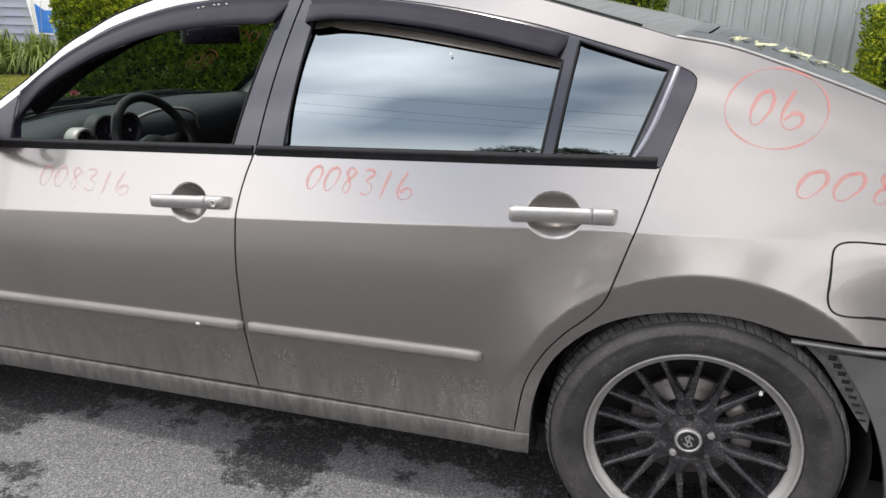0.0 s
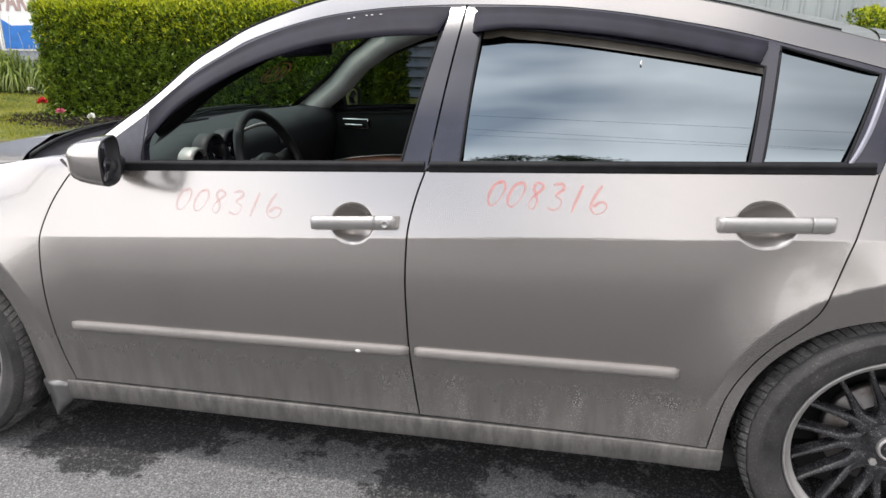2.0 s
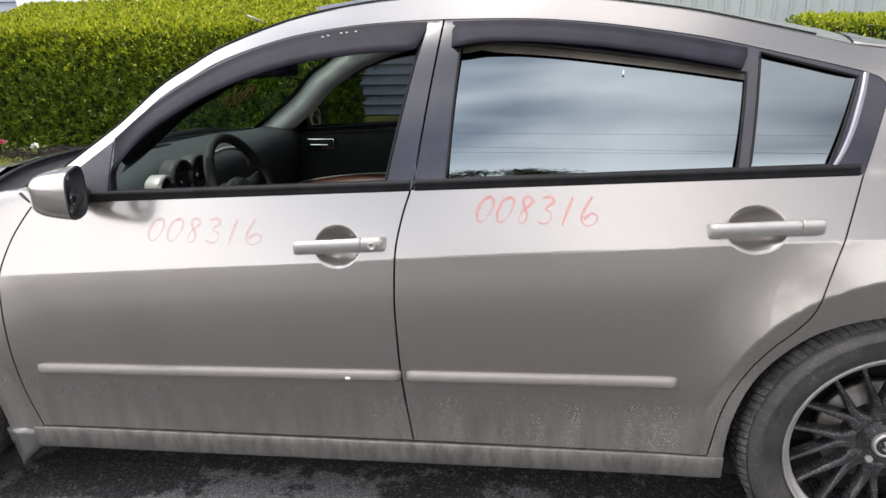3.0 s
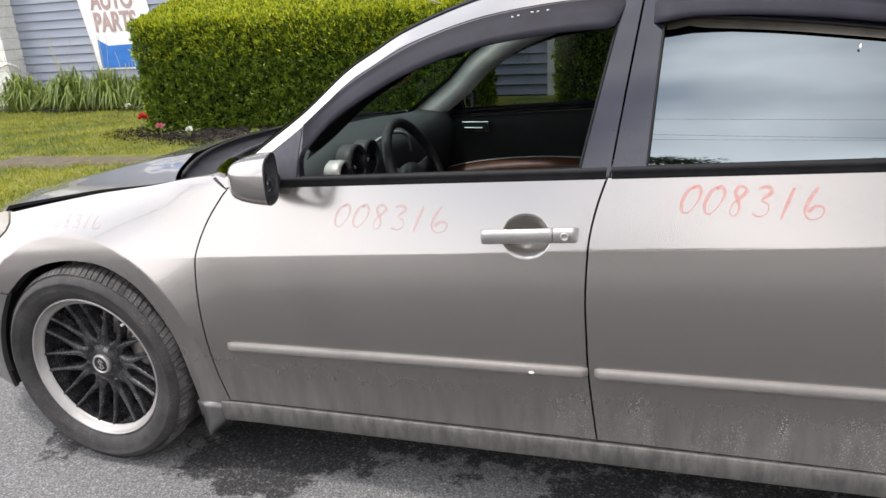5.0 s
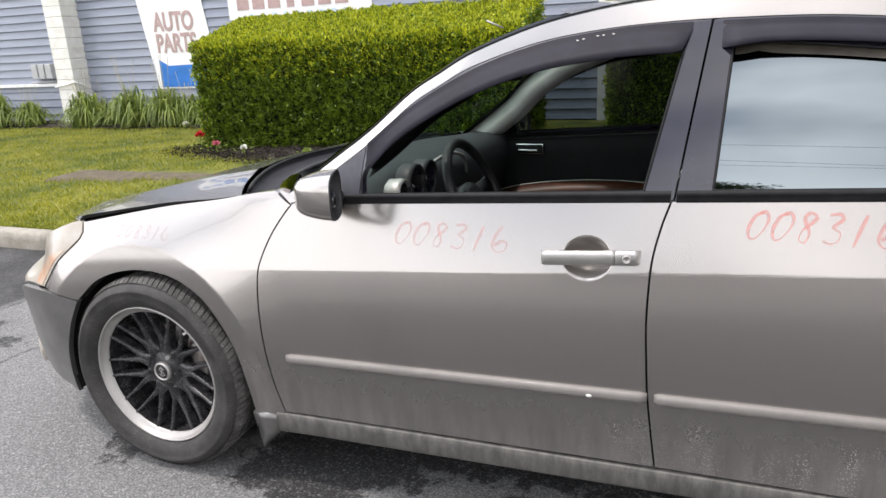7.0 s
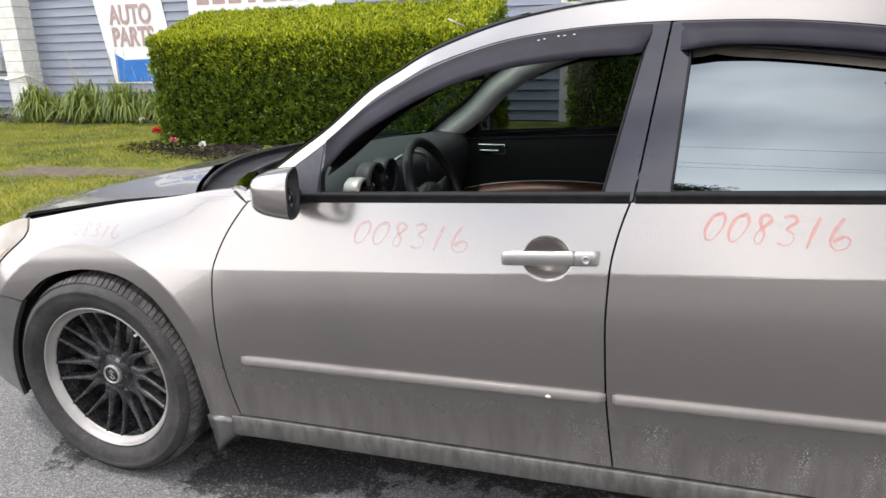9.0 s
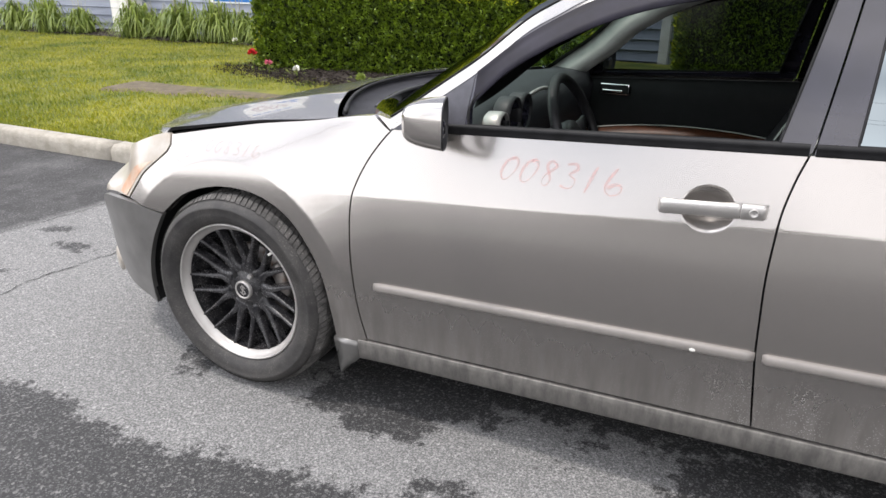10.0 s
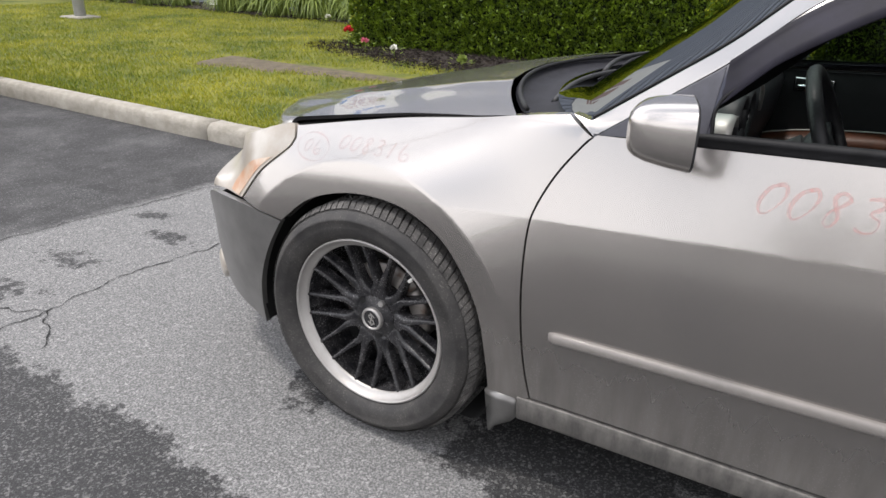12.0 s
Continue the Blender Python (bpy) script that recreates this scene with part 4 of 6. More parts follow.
# ---------- car parked further up the kerb ----------
def parked_car():
    pc = thing("parked_car", (-9.2, 1.1, 0), "silver-grey car parked further up the kerb", "car")
    rows = []
    body = [(-11.5, 0.5, 0.62), (-11.4, 0.42, 0.82), (-10.4, 0.35, 0.95), (-9.8, 0.35, 1.35), (-8.6, 0.35, 1.42), (-7.7, 0.35, 1.2), (-7.25, 0.35, 1.0), (-7.1, 0.36, 0.85), (-7.06, 0.4, 0.5), (-7.1, 0.5, 0.36)]
    for x, zb, zt in [(b[0], 0.3, b[2]) for b in body]:
        rows.append([(x, 0.28, zb), (x, 0.22, 0.55 * zt + 0.45 * zb), (x, 0.3, max(zt * 0.8, zb + 0.05)), (x, 0.48, zt), (x, 1.6, zt), (x, 1.78, max(zt * 0.8, zb + 0.05)), (x, 1.86, 0.55 * zt + 0.45 * zb), (x, 1.8, zb)])
    sheet("body", rows, PAINT, pc, caps=True, flip=True)
    box("bumper", -7.2, 0.3, 0.32, -7.0, 1.78, 0.6, PAINT, pc, bevel=0.06, smooth=True)
    for y in (0.45, 1.35):
        box("tail_light", -7.11, y, 0.78, -7.05, y + 0.3, 0.9, TAIL_RED, pc, bevel=0.02)
    for x in (-7.9, -10.5):
        for y in (0.25, 1.65):
            revolve("wheel", [(0.0, 0.0), (0.2, 0.0), (0.3, -0.02), (0.32, 0.02), (0.32, 0.18), (0.0, 0.2)], (x, y, 0.32), TYRE, pc, n=32)
    pc.location.z += GROUND
    pc.location.x += 1.5
    pc.location.y -= 0.25


parked_car()


# ---------- across the road, seen in the glass: poles, wires, trees ----------
def wire_pole(x, y, h):
    p = thing("utility_pole", (x, y, 0), "weathered wooden utility pole across the road", "utility pole", group="utility poles")
    tube("shaft", [(x, y, GROUND), (x, y, h)], [0.16, 0.11], WOOD, p, n=12)
    box("crossarm", x - 0.06, y - 0.7, h - 0.5, x + 0.06, y + 0.7, h - 0.38, WOOD, p)


for x, h in ((-9, 11.0), (9, 5.0)):
    wire_pole(x, -8.0, h)
for k, (y, z0, z1, sag) in enumerate(((-7.6, 10.4, 4.2, 0.1), (-8.0, 9.4, 2.7, 0.1), (-8.4, 8.1, 3.2, 0.12))):
    pts = [(-9 + 18 * t, y, z0 + (z1 - z0) * t - sag * 4 * t * (1 - t)) for t in np.linspace(0, 1, 24)]
    tagged(tube("overhead_wire", pts, 0.009, WIRE, n=5), "black overhead wire strung between poles", "wire", "overhead wires")


def tree(x, y, h, seed, spread=0.42):
    rng = np.random.default_rng(seed)
    tr = thing("tree", (x, y, 0), "dark leafy tree across the road", "tree", "trees across the road")
    tube("trunk", [(x, y, GROUND), (x + 0.02 * h, y, h * 0.4), (x, y + 0.02 * h, h * 0.75)], [0.028 * h, 0.02 * h, 0.008 * h], BARK, tr, n=10)
    centres = []
    for i in range(26):
        a = rng.uniform(0, 6.283)
        t = rng.uniform(0.3, 1.0)
        r = h * spread * math.sqrt(rng.uniform(0, 1)) * math.sin(math.pi * min(0.95, 0.18 + 0.8 * (t - 0.25)))
        centres.append(Vector((x + r * math.cos(a), y + r * math.sin(a), h * t)))
    for c in centres[:7]:
        tube("limb", [(x, y, c.z * 0.55), tuple((Vector((x, y, c.z * 0.7)) + c) / 2), tuple(c)], [0.011 * h, 0.007 * h, 0.003 * h], BARK, tr, n=6)
    verts, faces = [], []
    for c in centres:
        rad = h * rng.uniform(0.10, 0.17) * (0.6 + spread)
        for i in range(330):
            d = Vector(rng.normal(0, 1, 3)).normalized()
            p = c + d * rad * rng.uniform(0.5, 1.1) * (0.8 + 0.4 * noise.noise(d * 2 + c))
            e = Vector(rng.normal(0, 1, 3)).normalized()
            f = d.cross(e).normalized()
            s = h * rng.uniform(0.012, 0.026)
            k = len(verts)
            verts += [tuple(p), tuple(p + e * s * 0.5 + f * s * 0.35), tuple(p + e * s), tuple(p + e * s * 0.5 - f * s * 0.35)]
            faces.append([k, k + 1, k + 2, k + 3])
    raw("crown", verts, faces, TREE_LEAF, tr, smooth=False)


for k, (x, y, h, spread) in enumerate(((0.85, -8.0, 3.1, 0.2), (1.85, -8.2, 3.35, 0.22), (-0.2, -8.4, 2.7, 0.2), (4.4, -9.0, 2.9, 0.25), (-30, -62, 7.0, 0.42), (-16, -64, 6.0, 0.42), (9, -62, 6.5, 0.42), (24, -64, 7.0, 0.42))):
    tree(x, y, h, 50 + k, spread)


# ---------- the sedan: x runs from its front axle to the rear, its near side lies about y = 0 ----------
AXLE_F, AXLE_R, HUB_Z = 0.0, 2.824, 0.335
FLARE = {AXLE_F: 0.014, AXLE_R: 0.019}
FLARE_WIDTH = {AXLE_F: 0.2, AXLE_R: 0.16}
RINGS = {AXLE_F: 0.452, AXLE_R: 0.47}  # radius of the soft edge round each wheel arch
FRAME_TOP = spline([(0.563, 0.93), (0.707, 1.033), (0.805, 1.105), (0.91, 1.2), (0.985, 1.247), (1.079, 1.298), (1.252, 1.352), (1.427, 1.378), (1.6, 1.388),
                    (1.76, 1.389), (1.922, 1.385), (2.074, 1.372), (2.219, 1.352), (2.357, 1.328), (2.488, 1.297), (2.612, 1.267), (2.694, 1.246)], 0.015)
FT_X = np.array([q[0] for q in FRAME_TOP] + [2.82, 3.02, 3.18, 3.6])
FT_Z = np.array([q[1] for q in FRAME_TOP] + [1.215, 1.155, 1.10, 1.0])


def belt(x):
    return 0.913 + 0.0425 * x


def crease(x):
    return 0.712 + 0.0645 * x


def smooth(u):
    u = min(1.0, max(0.0, u))
    return u * u * (3 - 2 * u)


def shoulder(u):
    """Rear shoulder from the sill (0) to the belt (1): upright below, rolling in above."""
    k = smooth((u - 0.5) / 0.42)
    return 0.1 * u + 0.9 * max(0.0, u - 0.48) ** 1.8 * (0.55 + 0.45 * k) / 0.52 ** 1.8


def side(x, z):
    """The near side of the body: y over (x, z)."""
    b, c = belt(x), crease(x)
    w = smooth((0.52 - x) / 0.5)
    if w > 0 and z > c:
        roll = -0.0098 + 0.2 * (z - c) + 1.45 * (z - c) ** 2
    if z > b:
        d = z - b
        y = 0.045 + 0.3 * d + 0.6 * d * d
        m = z - float(np.interp(x, FT_X, FT_Z))
        soft = 0.002 + 0.05 * smooth((x - 2.6) / 0.15)
        y += 0.27 * (m + math.sqrt(m * m + soft * soft)) * smooth(d / 0.06)
    elif z > c:
        y = -0.0098 + 0.055 * (z - c) / (b - c)
    elif z > 0.55:
        y = -0.026 + 0.0162 * ((z - 0.55) / (c - 0.55)) ** 2
    else:
        y = -0.026 + 0.26 * (z - 0.55) ** 2
    wr = smooth((x - 2.7) / 0.35)
    if wr > 0 and 0.55 < z <= b:
        y += (-0.026 + 0.071 * shoulder((z - 0.55) / (b - 0.55)) - y) * wr
    if w > 0 and z > c:
        y += (roll - y) * w * smooth((1.0 - z) / 0.04)
    y += (0.95 + 1.2 * smooth((z - 0.58) / 0.12)) * max(0.0, -0.33 - x) ** 2 + 0.5 * max(0.0, x - 3.3) ** 2
    for cx in (AXLE_F, AXLE_R):
        r = math.hypot(x - cx, z - HUB_Z)
        u = (r - RINGS[cx]) / FLARE_WIDTH[cx]
        k = 0.3 + 0.7 * smooth((z - 0.3) / 0.25)
        y -= FLARE[cx] * k * (max(0.0, 1 - u) ** 2 if u > 0 else 1.0 + 0.1 * FLARE_WIDTH[cx] / FLARE[cx] * u)
    return y


KINKS = []  # rows of points that hold the shoulder crease and the rings round the arches crisp
for x in np.arange(-0.6, 3.8, 0.012):
    KINKS += [(x, crease(x) - 0.004), (x, crease(x) + 0.004)]
for cx in (AXLE_F, AXLE_R):
    for a in np.arange(-0.4, math.pi + 0.4, 0.026):
        for r in (RINGS[cx] - 0.006, RINGS[cx] + 0.006, *(RINGS[cx] + 0.018 + 0.013 * k for k in range(12))):
            KINKS.append((cx + r * math.cos(a), HUB_Z + r * math.sin(a)))


HANDLES = ((1.43, 0.84, 0.06, 0.052), (2.445, 0.901, 0.067, 0.053))


for hx, hz, rx, rz in HANDLES:
    for a in np.linspace(0, 2 * math.pi, 110, endpoint=False):
        for k in (0.12, 0.3, 0.5, 0.68, 0.82, 0.92, 0.98, 1.0, 1.02, 1.07, 1.16):
            KINKS.append((hx + k * rx * math.cos(a), hz + k * rz * math.sin(a)))


def door_side(x, z):
    """The side with the scooped recesses behind the door handles."""
    y = side(x, z)
    for hx, hz, rx, rz in HANDLES:
        q = ((x - hx) / rx) ** 2 + ((z - hz) / rz) ** 2
        if q < 1:
            y += 0.026 * (1 - q)
    return y


def arch(cx, pts):
    return [np.array((cx + a, z)) for a, z in pts]


ARCH_F = spline([(0.373, 0.244), (0.366, 0.33), (0.347, 0.461), (0.304, 0.559), (0.236, 0.639), (0.134, 0.69), (0.027, 0.704), (-0.082, 0.693), (-0.188, 0.655), (-0.284, 0.578)], 0.015)
ARCH_R = spline([(2.424, 0.226), (2.424, 0.3), (2.43, 0.4), (2.456, 0.5), (2.5, 0.573), (2.576, 0.643), (2.665, 0.684), (2.772, 0.706), (2.877, 0.708), (2.951, 0.695), (2.99, 0.684)], 0.015)
DOOR_FRONT = spline([(0.563, 0.93), (0.545, 0.91), (0.5, 0.845), (0.466, 0.77), (0.455, 0.71), (0.456, 0.6), (0.464, 0.475), (0.475, 0.36), (0.492, 0.266)])
B_SEAM = spline([(1.619, 0.98), (1.6, 0.92), (1.585, 0.85), (1.58, 0.78), (1.578, 0.69), (1.582, 0.6), (1.588, 0.5), (1.6, 0.39), (1.612, 0.288)])
REAR_SEAM = spline([(2.678, 1.027), (2.651, 0.93), (2.623, 0.837), (2.6, 0.76), (2.584, 0.712), (2.56, 0.678), (2.528, 0.645), (2.496, 0.614), (2.445, 0.545), (2.405, 0.45), (2.383, 0.296)])

car = thing("sedan_car", (1.41, 0.9, 0.0), "pewter metallic sedan with red crayon numbers, parked by the kerb", "car")


def belt_line(a, b):
    return [np.array((x, belt(x))) for x in np.linspace(a, b, max(2, int(abs(b - a) / 0.02)))]


def build_fender(mirror=False):
    top = spline([(-0.275, 0.838), (-0.1, 0.872), (0.07, 0.902), (0.27, 0.931), (0.42, 0.958), (0.5, 0.968)])
    o = loop_of(ARCH_F, line((-0.284, 0.578), (-0.452, 0.607)), spline([(-0.452, 0.607), (-0.376, 0.697), (-0.272, 0.786), (-0.268, 0.82), (-0.275, 0.838)]), top,
                line((0.5, 0.968), (0.563, 0.93)), DOOR_FRONT, line((0.492, 0.266), (0.46, 0.25)), line((0.46, 0.25), (0.373, 0.244)))
    return panel("front_fender", o, PAINT, car, side, gap=0.0025, mirror=mirror, depth=0.03, step=0.022, kinks=KINKS)


fender = build_fender()
build_fender(True)

front_door_outline = loop_of(DOOR_FRONT, line((0.492, 0.266), (1.612, 0.288)), B_SEAM[::-1], belt_line(1.619, 0.563))
rear_door_outline = loop_of(B_SEAM, line((1.612, 0.288), (2.383, 0.296)), REAR_SEAM[::-1], belt_line(2.678, 1.619))
front_door = panel("front_door", front_door_outline, PAINT, car, door_side, gap=0.0025, kinks=KINKS, step=0.022)
rear_door = panel("rear_door", rear_door_outline, PAINT, car, door_side, gap=0.0025, kinks=KINKS, step=0.022)
far_front_door = panel("front_door", front_door_outline, PAINT, car, side, gap=0.0025, mirror=True)
far_rear_door = panel("rear_door", rear_door_outline, PAINT, car, side, gap=0.0025, mirror=True)


def body_shell(mirror=False):
    """Pillar, roof rail and rear quarter pressed in one piece round the doors."""
    up = [q + np.array((-0.012, 0.032 + 0.03 * smooth((q[0] - 0.9) / 0.8))) for q in FRAME_TOP]
    c_edge = spline([tuple(up[-1]), (2.82, 1.285), (3.02, 1.222), (3.18, 1.165), (3.32, 1.112)], 0.02)
    rear = spline([(3.32, 1.112), (3.55, 1.075), (3.72, 1.03), (3.78, 0.93), (3.8, 0.8), (3.8, 0.68)], 0.02)
    o = loop_of([(0.505, 0.968)], up, c_edge, rear, line((3.8, 0.68), (2.99, 0.684)), ARCH_R[::-1], line((2.424, 0.226), (2.4, 0.226)), line((2.4, 0.226), (2.383, 0.296)),
                REAR_SEAM[::-1], spline([(2.678, 1.027), (2.71, 1.126), (2.735, 1.204), (2.727, 1.23), (2.694, 1.246)]), FRAME_TOP[::-1])
    return panel("body_side", o, PAINT, car, side, gap=0.0015, mirror=mirror, step=0.022, depth=0.03, kinks=KINKS), up, c_edge


quarter, RAIL, C_EDGE = body_shell()
body_shell(True)


def window_set(mirror=False):
    """Black door frames, glass and seals above the belt line."""
    doors = (far_front_door, far_rear_door) if mirror else (front_door, rear_door)
    front_hole = spline([(0.797, 0.957), (0.798, 1.03), (0.882, 1.108), (0.965, 1.165), (1.083, 1.23), (1.24, 1.284), (1.4, 1.31), (1.53, 1.321), (1.624, 1.322)], 0.015)
    fh = loop_of(front_hole, line((1.624, 1.322), (1.555, 0.999)), line((1.555, 0.999), (0.797, 0.957)))
    top_f = [q for q in FRAME_TOP if q[0] < 1.685]
    lip = [(x, float(np.interp(x, FT_X, FT_Z)) - d) for x in np.arange(1.0, 2.6, 0.009) for d in (0.006, 0.012)]
    o = loop_of(top_f, line(top_f[-1], (1.682, 1.386)), line((1.682, 1.386), (1.624, 0.986)), belt_line(1.619, 0.563))
    panel("window_frame", o, BLACK_TRIM, doors[0], side, holes=(fh,), gap=0.0008, mirror=mirror, step=0.02, depth=0.03, rim=0.0, kinks=lip)
    rh = loop_of(spline([(1.733, 1.336), (1.9, 1.325), (2.084, 1.304), (2.25, 1.28), (2.425, 1.25)]), line((2.425, 1.25), (2.4, 1.034)), line((2.4, 1.034), (1.708, 1.003)), line((1.708, 1.003), (1.733, 1.336)))
    qh = loop_of(line((2.458, 1.296), (2.672, 1.238)), line((2.672, 1.238), (2.605, 1.043)), line((2.605, 1.043), (2.428, 1.036)), line((2.428, 1.036), (2.458, 1.296)))
    top_r = [q for q in FRAME_TOP if q[0] > 1.686]
    o2 = loop_of([(1.686, 1.387)], top_r, spline([(2.694, 1.246), (2.727, 1.23), (2.735, 1.204), (2.71, 1.126), (2.678, 1.027)]), belt_line(2.678, 1.627), line((1.627, 0.984), (1.686, 1.387)))
    panel("window_frame", o2, BLACK_TRIM, doors[1], side, holes=(rh, qh), gap=0.0008, mirror=mirror, step=0.02, depth=0.03, rim=0.0, kinks=lip)

    for door, holes in ((doors[0], (fh,)), (doors[1], (rh, qh))):
        for hole in holes:
            ring = [Vector((q[0], side(q[0], q[1]) - 0.0005, q[1])) for q in inset(hole, 0.001)]
            ring = [Vector(far(q)) if mirror else q for q in ring]
            tube("window_seal", ring + [ring[0]], 0.0035, RUBBER, door, n=5)

    def pane(x, z):
        d = z - belt(x)
        return 0.063 + 0.17 * d + 0.98 * d * d
    for nm, hole in (("window_glass", rh), ("quarter_glass", qh)):
        panel(nm, inset(hole, -0.006), TINT, doors[1], pane, mirror=mirror, step=0.03, depth=0.004, rim=0)
    if mirror:
        g = panel("window_glass", inset(fh, -0.006), CLEAR, doors[0], pane, mirror=True, step=0.05, depth=0.0, rim=0)
        g.visible_shadow = False
    for i, (a, b) in enumerate(((0.72, 1.617), (1.63, 2.668))):
        rows = []
        for x in np.linspace(a, b, 40):
            z, y = belt(x), side(x, belt(x)) + 0.002
            sec = [(y, z - 0.005), (y - 0.004, z - 0.004), (y - 0.006, z + 0.001), (y - 0.0035, z + 0.011), (y - 0.005, z + 0.0125), (y - 0.001, z + 0.0225), (y + 0.012, z + 0.0235)]
            rows.append([far((x, q[0], q[1])) if mirror else (x, q[0], q[1]) for q in sec])
        sheet("belt_seal", rows, RUBBER, doors[i], flip=not mirror)
    if not mirror:
        strip = [(2.692, 1.247), (2.675, 1.19), (2.652, 1.12), (2.63, 1.07), (2.612, 1.04)]
        rows = []
        for x, z in spline(strip, 0.01):
            y = side(x, z)
            rows.append([(x - 0.008, y - 0.001, z - 0.002), (x - 0.004, y - 0.004, z), (x + 0.003, y - 0.004, z), (x + 0.006, y - 0.001, z + 0.002)])
        sheet("chrome_strip", rows, STRIP, doors[1], "satin silver strip beside the quarter glass")


window_set()
window_set(True)


def deflector(name, spine, drop, door, ends):
    """A smoked rain guard: leans out from the frame over the top of a window."""
    rows = []
    p = spline(spine, 0.02)
    n = len(p)
    for i, q in enumerate(p):
        t = i / (n - 1)
        e = min(1.0, min(t / ends[0], (1 - t) / ends[1]))
        d = drop * (0.25 + 0.75 * smooth((1 - t) / ends[1])) + 0.012 * max(0.0, 1 - t / 0.12)
        x, z = q
        zb = z - d
        rows.append([(x, side(x, z) + 0.001, z + 0.004), (x, side(x, z) - 0.003, z + 0.003), (x, side(x, z) - 0.004 - 0.002 * e, z - 0.006), (x, side(x, z - d * 0.3) - 0.013 * e, z - d * 0.3), (x, side(x, z - d * 0.7) - 0.022 * e, z - d * 0.7),
                     (x, side(x, zb) - 0.026 * e, zb), (x, side(x, zb) - 0.022 * e, zb - 0.002), (x, side(x, zb) - 0.012 * e, zb + 0.004)])
    return sheet(name, rows, DEFLECTOR, door, "smoked black rain guard", flip=True)


deflector("rain_guard", [(0.798, 1.1), (0.914, 1.194), (1.085, 1.289), (1.259, 1.346), (1.432, 1.372), (1.55, 1.38), (1.64, 1.381)], 0.066, front_door, (0.2, 0.03))
deflector("rain_guard", [(1.708, 1.381), (1.9, 1.379), (2.077, 1.364), (2.25, 1.338), (2.43, 1.303)], 0.047, rear_door, (0.03, 0.03))


def on_pane(x, z):
    """The outer face of the rear side glass."""
    return 0.055 + 0.17 * (z - belt(x)) + 0.98 * (z - belt(x)) ** 2


film = loop_of(spline([(1.735, 1.345), (1.9, 1.332), (2.084, 1.31), (2.25, 1.287), (2.42, 1.258)]), spline([(2.42, 1.233), (2.25, 1.259), (2.0, 1.291), (1.82, 1.306), (1.79, 1.312), (1.76, 1.306), (1.738, 1.304)]), line((1.738, 1.304), (1.735, 1.345)))
panel("window_film", film, material("brown_tint_film", (0.042, 0.036, 0.028), rough=0.4, var=0.3, scale=15), rear_door, on_pane, step=0.04, depth=0.0, rim=0, label="peeling brown window film")
for x, z in ((1.36, 1.353), (1.375, 1.356), (1.41, 1.362), (1.425, 1.363), (1.45, 1.365)):
    bm = bmesh.new()
    bmesh.ops.create_icosphere(bm, subdivisions=1, radius=0.0026, matrix=Matrix.Translation((x, side(x, z) - 0.012, z)) @ Matrix.Diagonal((1.6, 0.4, 0.7, 1)))
    part("speck", bm, BIRD, front_door, "white bird speck")
bm = bmesh.new()
bmesh.ops.create_icosphere(bm, subdivisions=1, radius=0.005, matrix=Matrix.Translation((2.14, on_pane(2.14, 1.253) - 0.002, 1.253)) @ Matrix.Diagonal((0.6, 0.3, 1.4, 1)))
part("speck", bm, BIRD, rear_door, "white bird speck")


# side mouldings, handles
def moulding(x0, z0, x1, z1, door):
    rows = []
    for i, x in enumerate(np.linspace(x0, x1, 60)):
        t = (x - x0) / (x1 - x0)
        z = z0 + (z1 - z0) * t
        e = smooth(min(t, 1 - t) * (x1 - x0) / 0.012)
        h = 0.0135 * (0.75 + 0.25 * e)
        y = side(x, z)
        k = 0.3 + 0.7 * e
        rows.append([(x, y + 0.002, z + h), (x, y - 0.005 * k, z + h), (x, y - 0.010 * k, z + h * 0.86), (x, y - 0.0132 * k, z + h * 0.55), (x, y - 0.0146 * k, z + h * 0.2), (x, y - 0.0146 * k, z - h * 0.35), (x, y - 0.0135 * k, z - h * 0.8), (x, y - 0.009 * k, z - h), (x, y + 0.002, z - h)])
    return sheet("side_moulding", rows, MOULD, door, flip=True, caps=True)


moulding(0.534, 0.470, 1.588, 0.497, front_door)
moulding(1.604, 0.497, 2.29, 0.513, rear_door)
bm = bmesh.new()
bmesh.ops.create_icosphere(bm, subdivisions=2, radius=0.006, matrix=Matrix.Translation((1.447, side(1.447, 0.49) - 0.015, 0.488)) @ Matrix.Diagonal((1.3, 0.3, 0.8, 1)))
part("paint_chip", bm, BIRD, front_door, "white chip on the moulding")


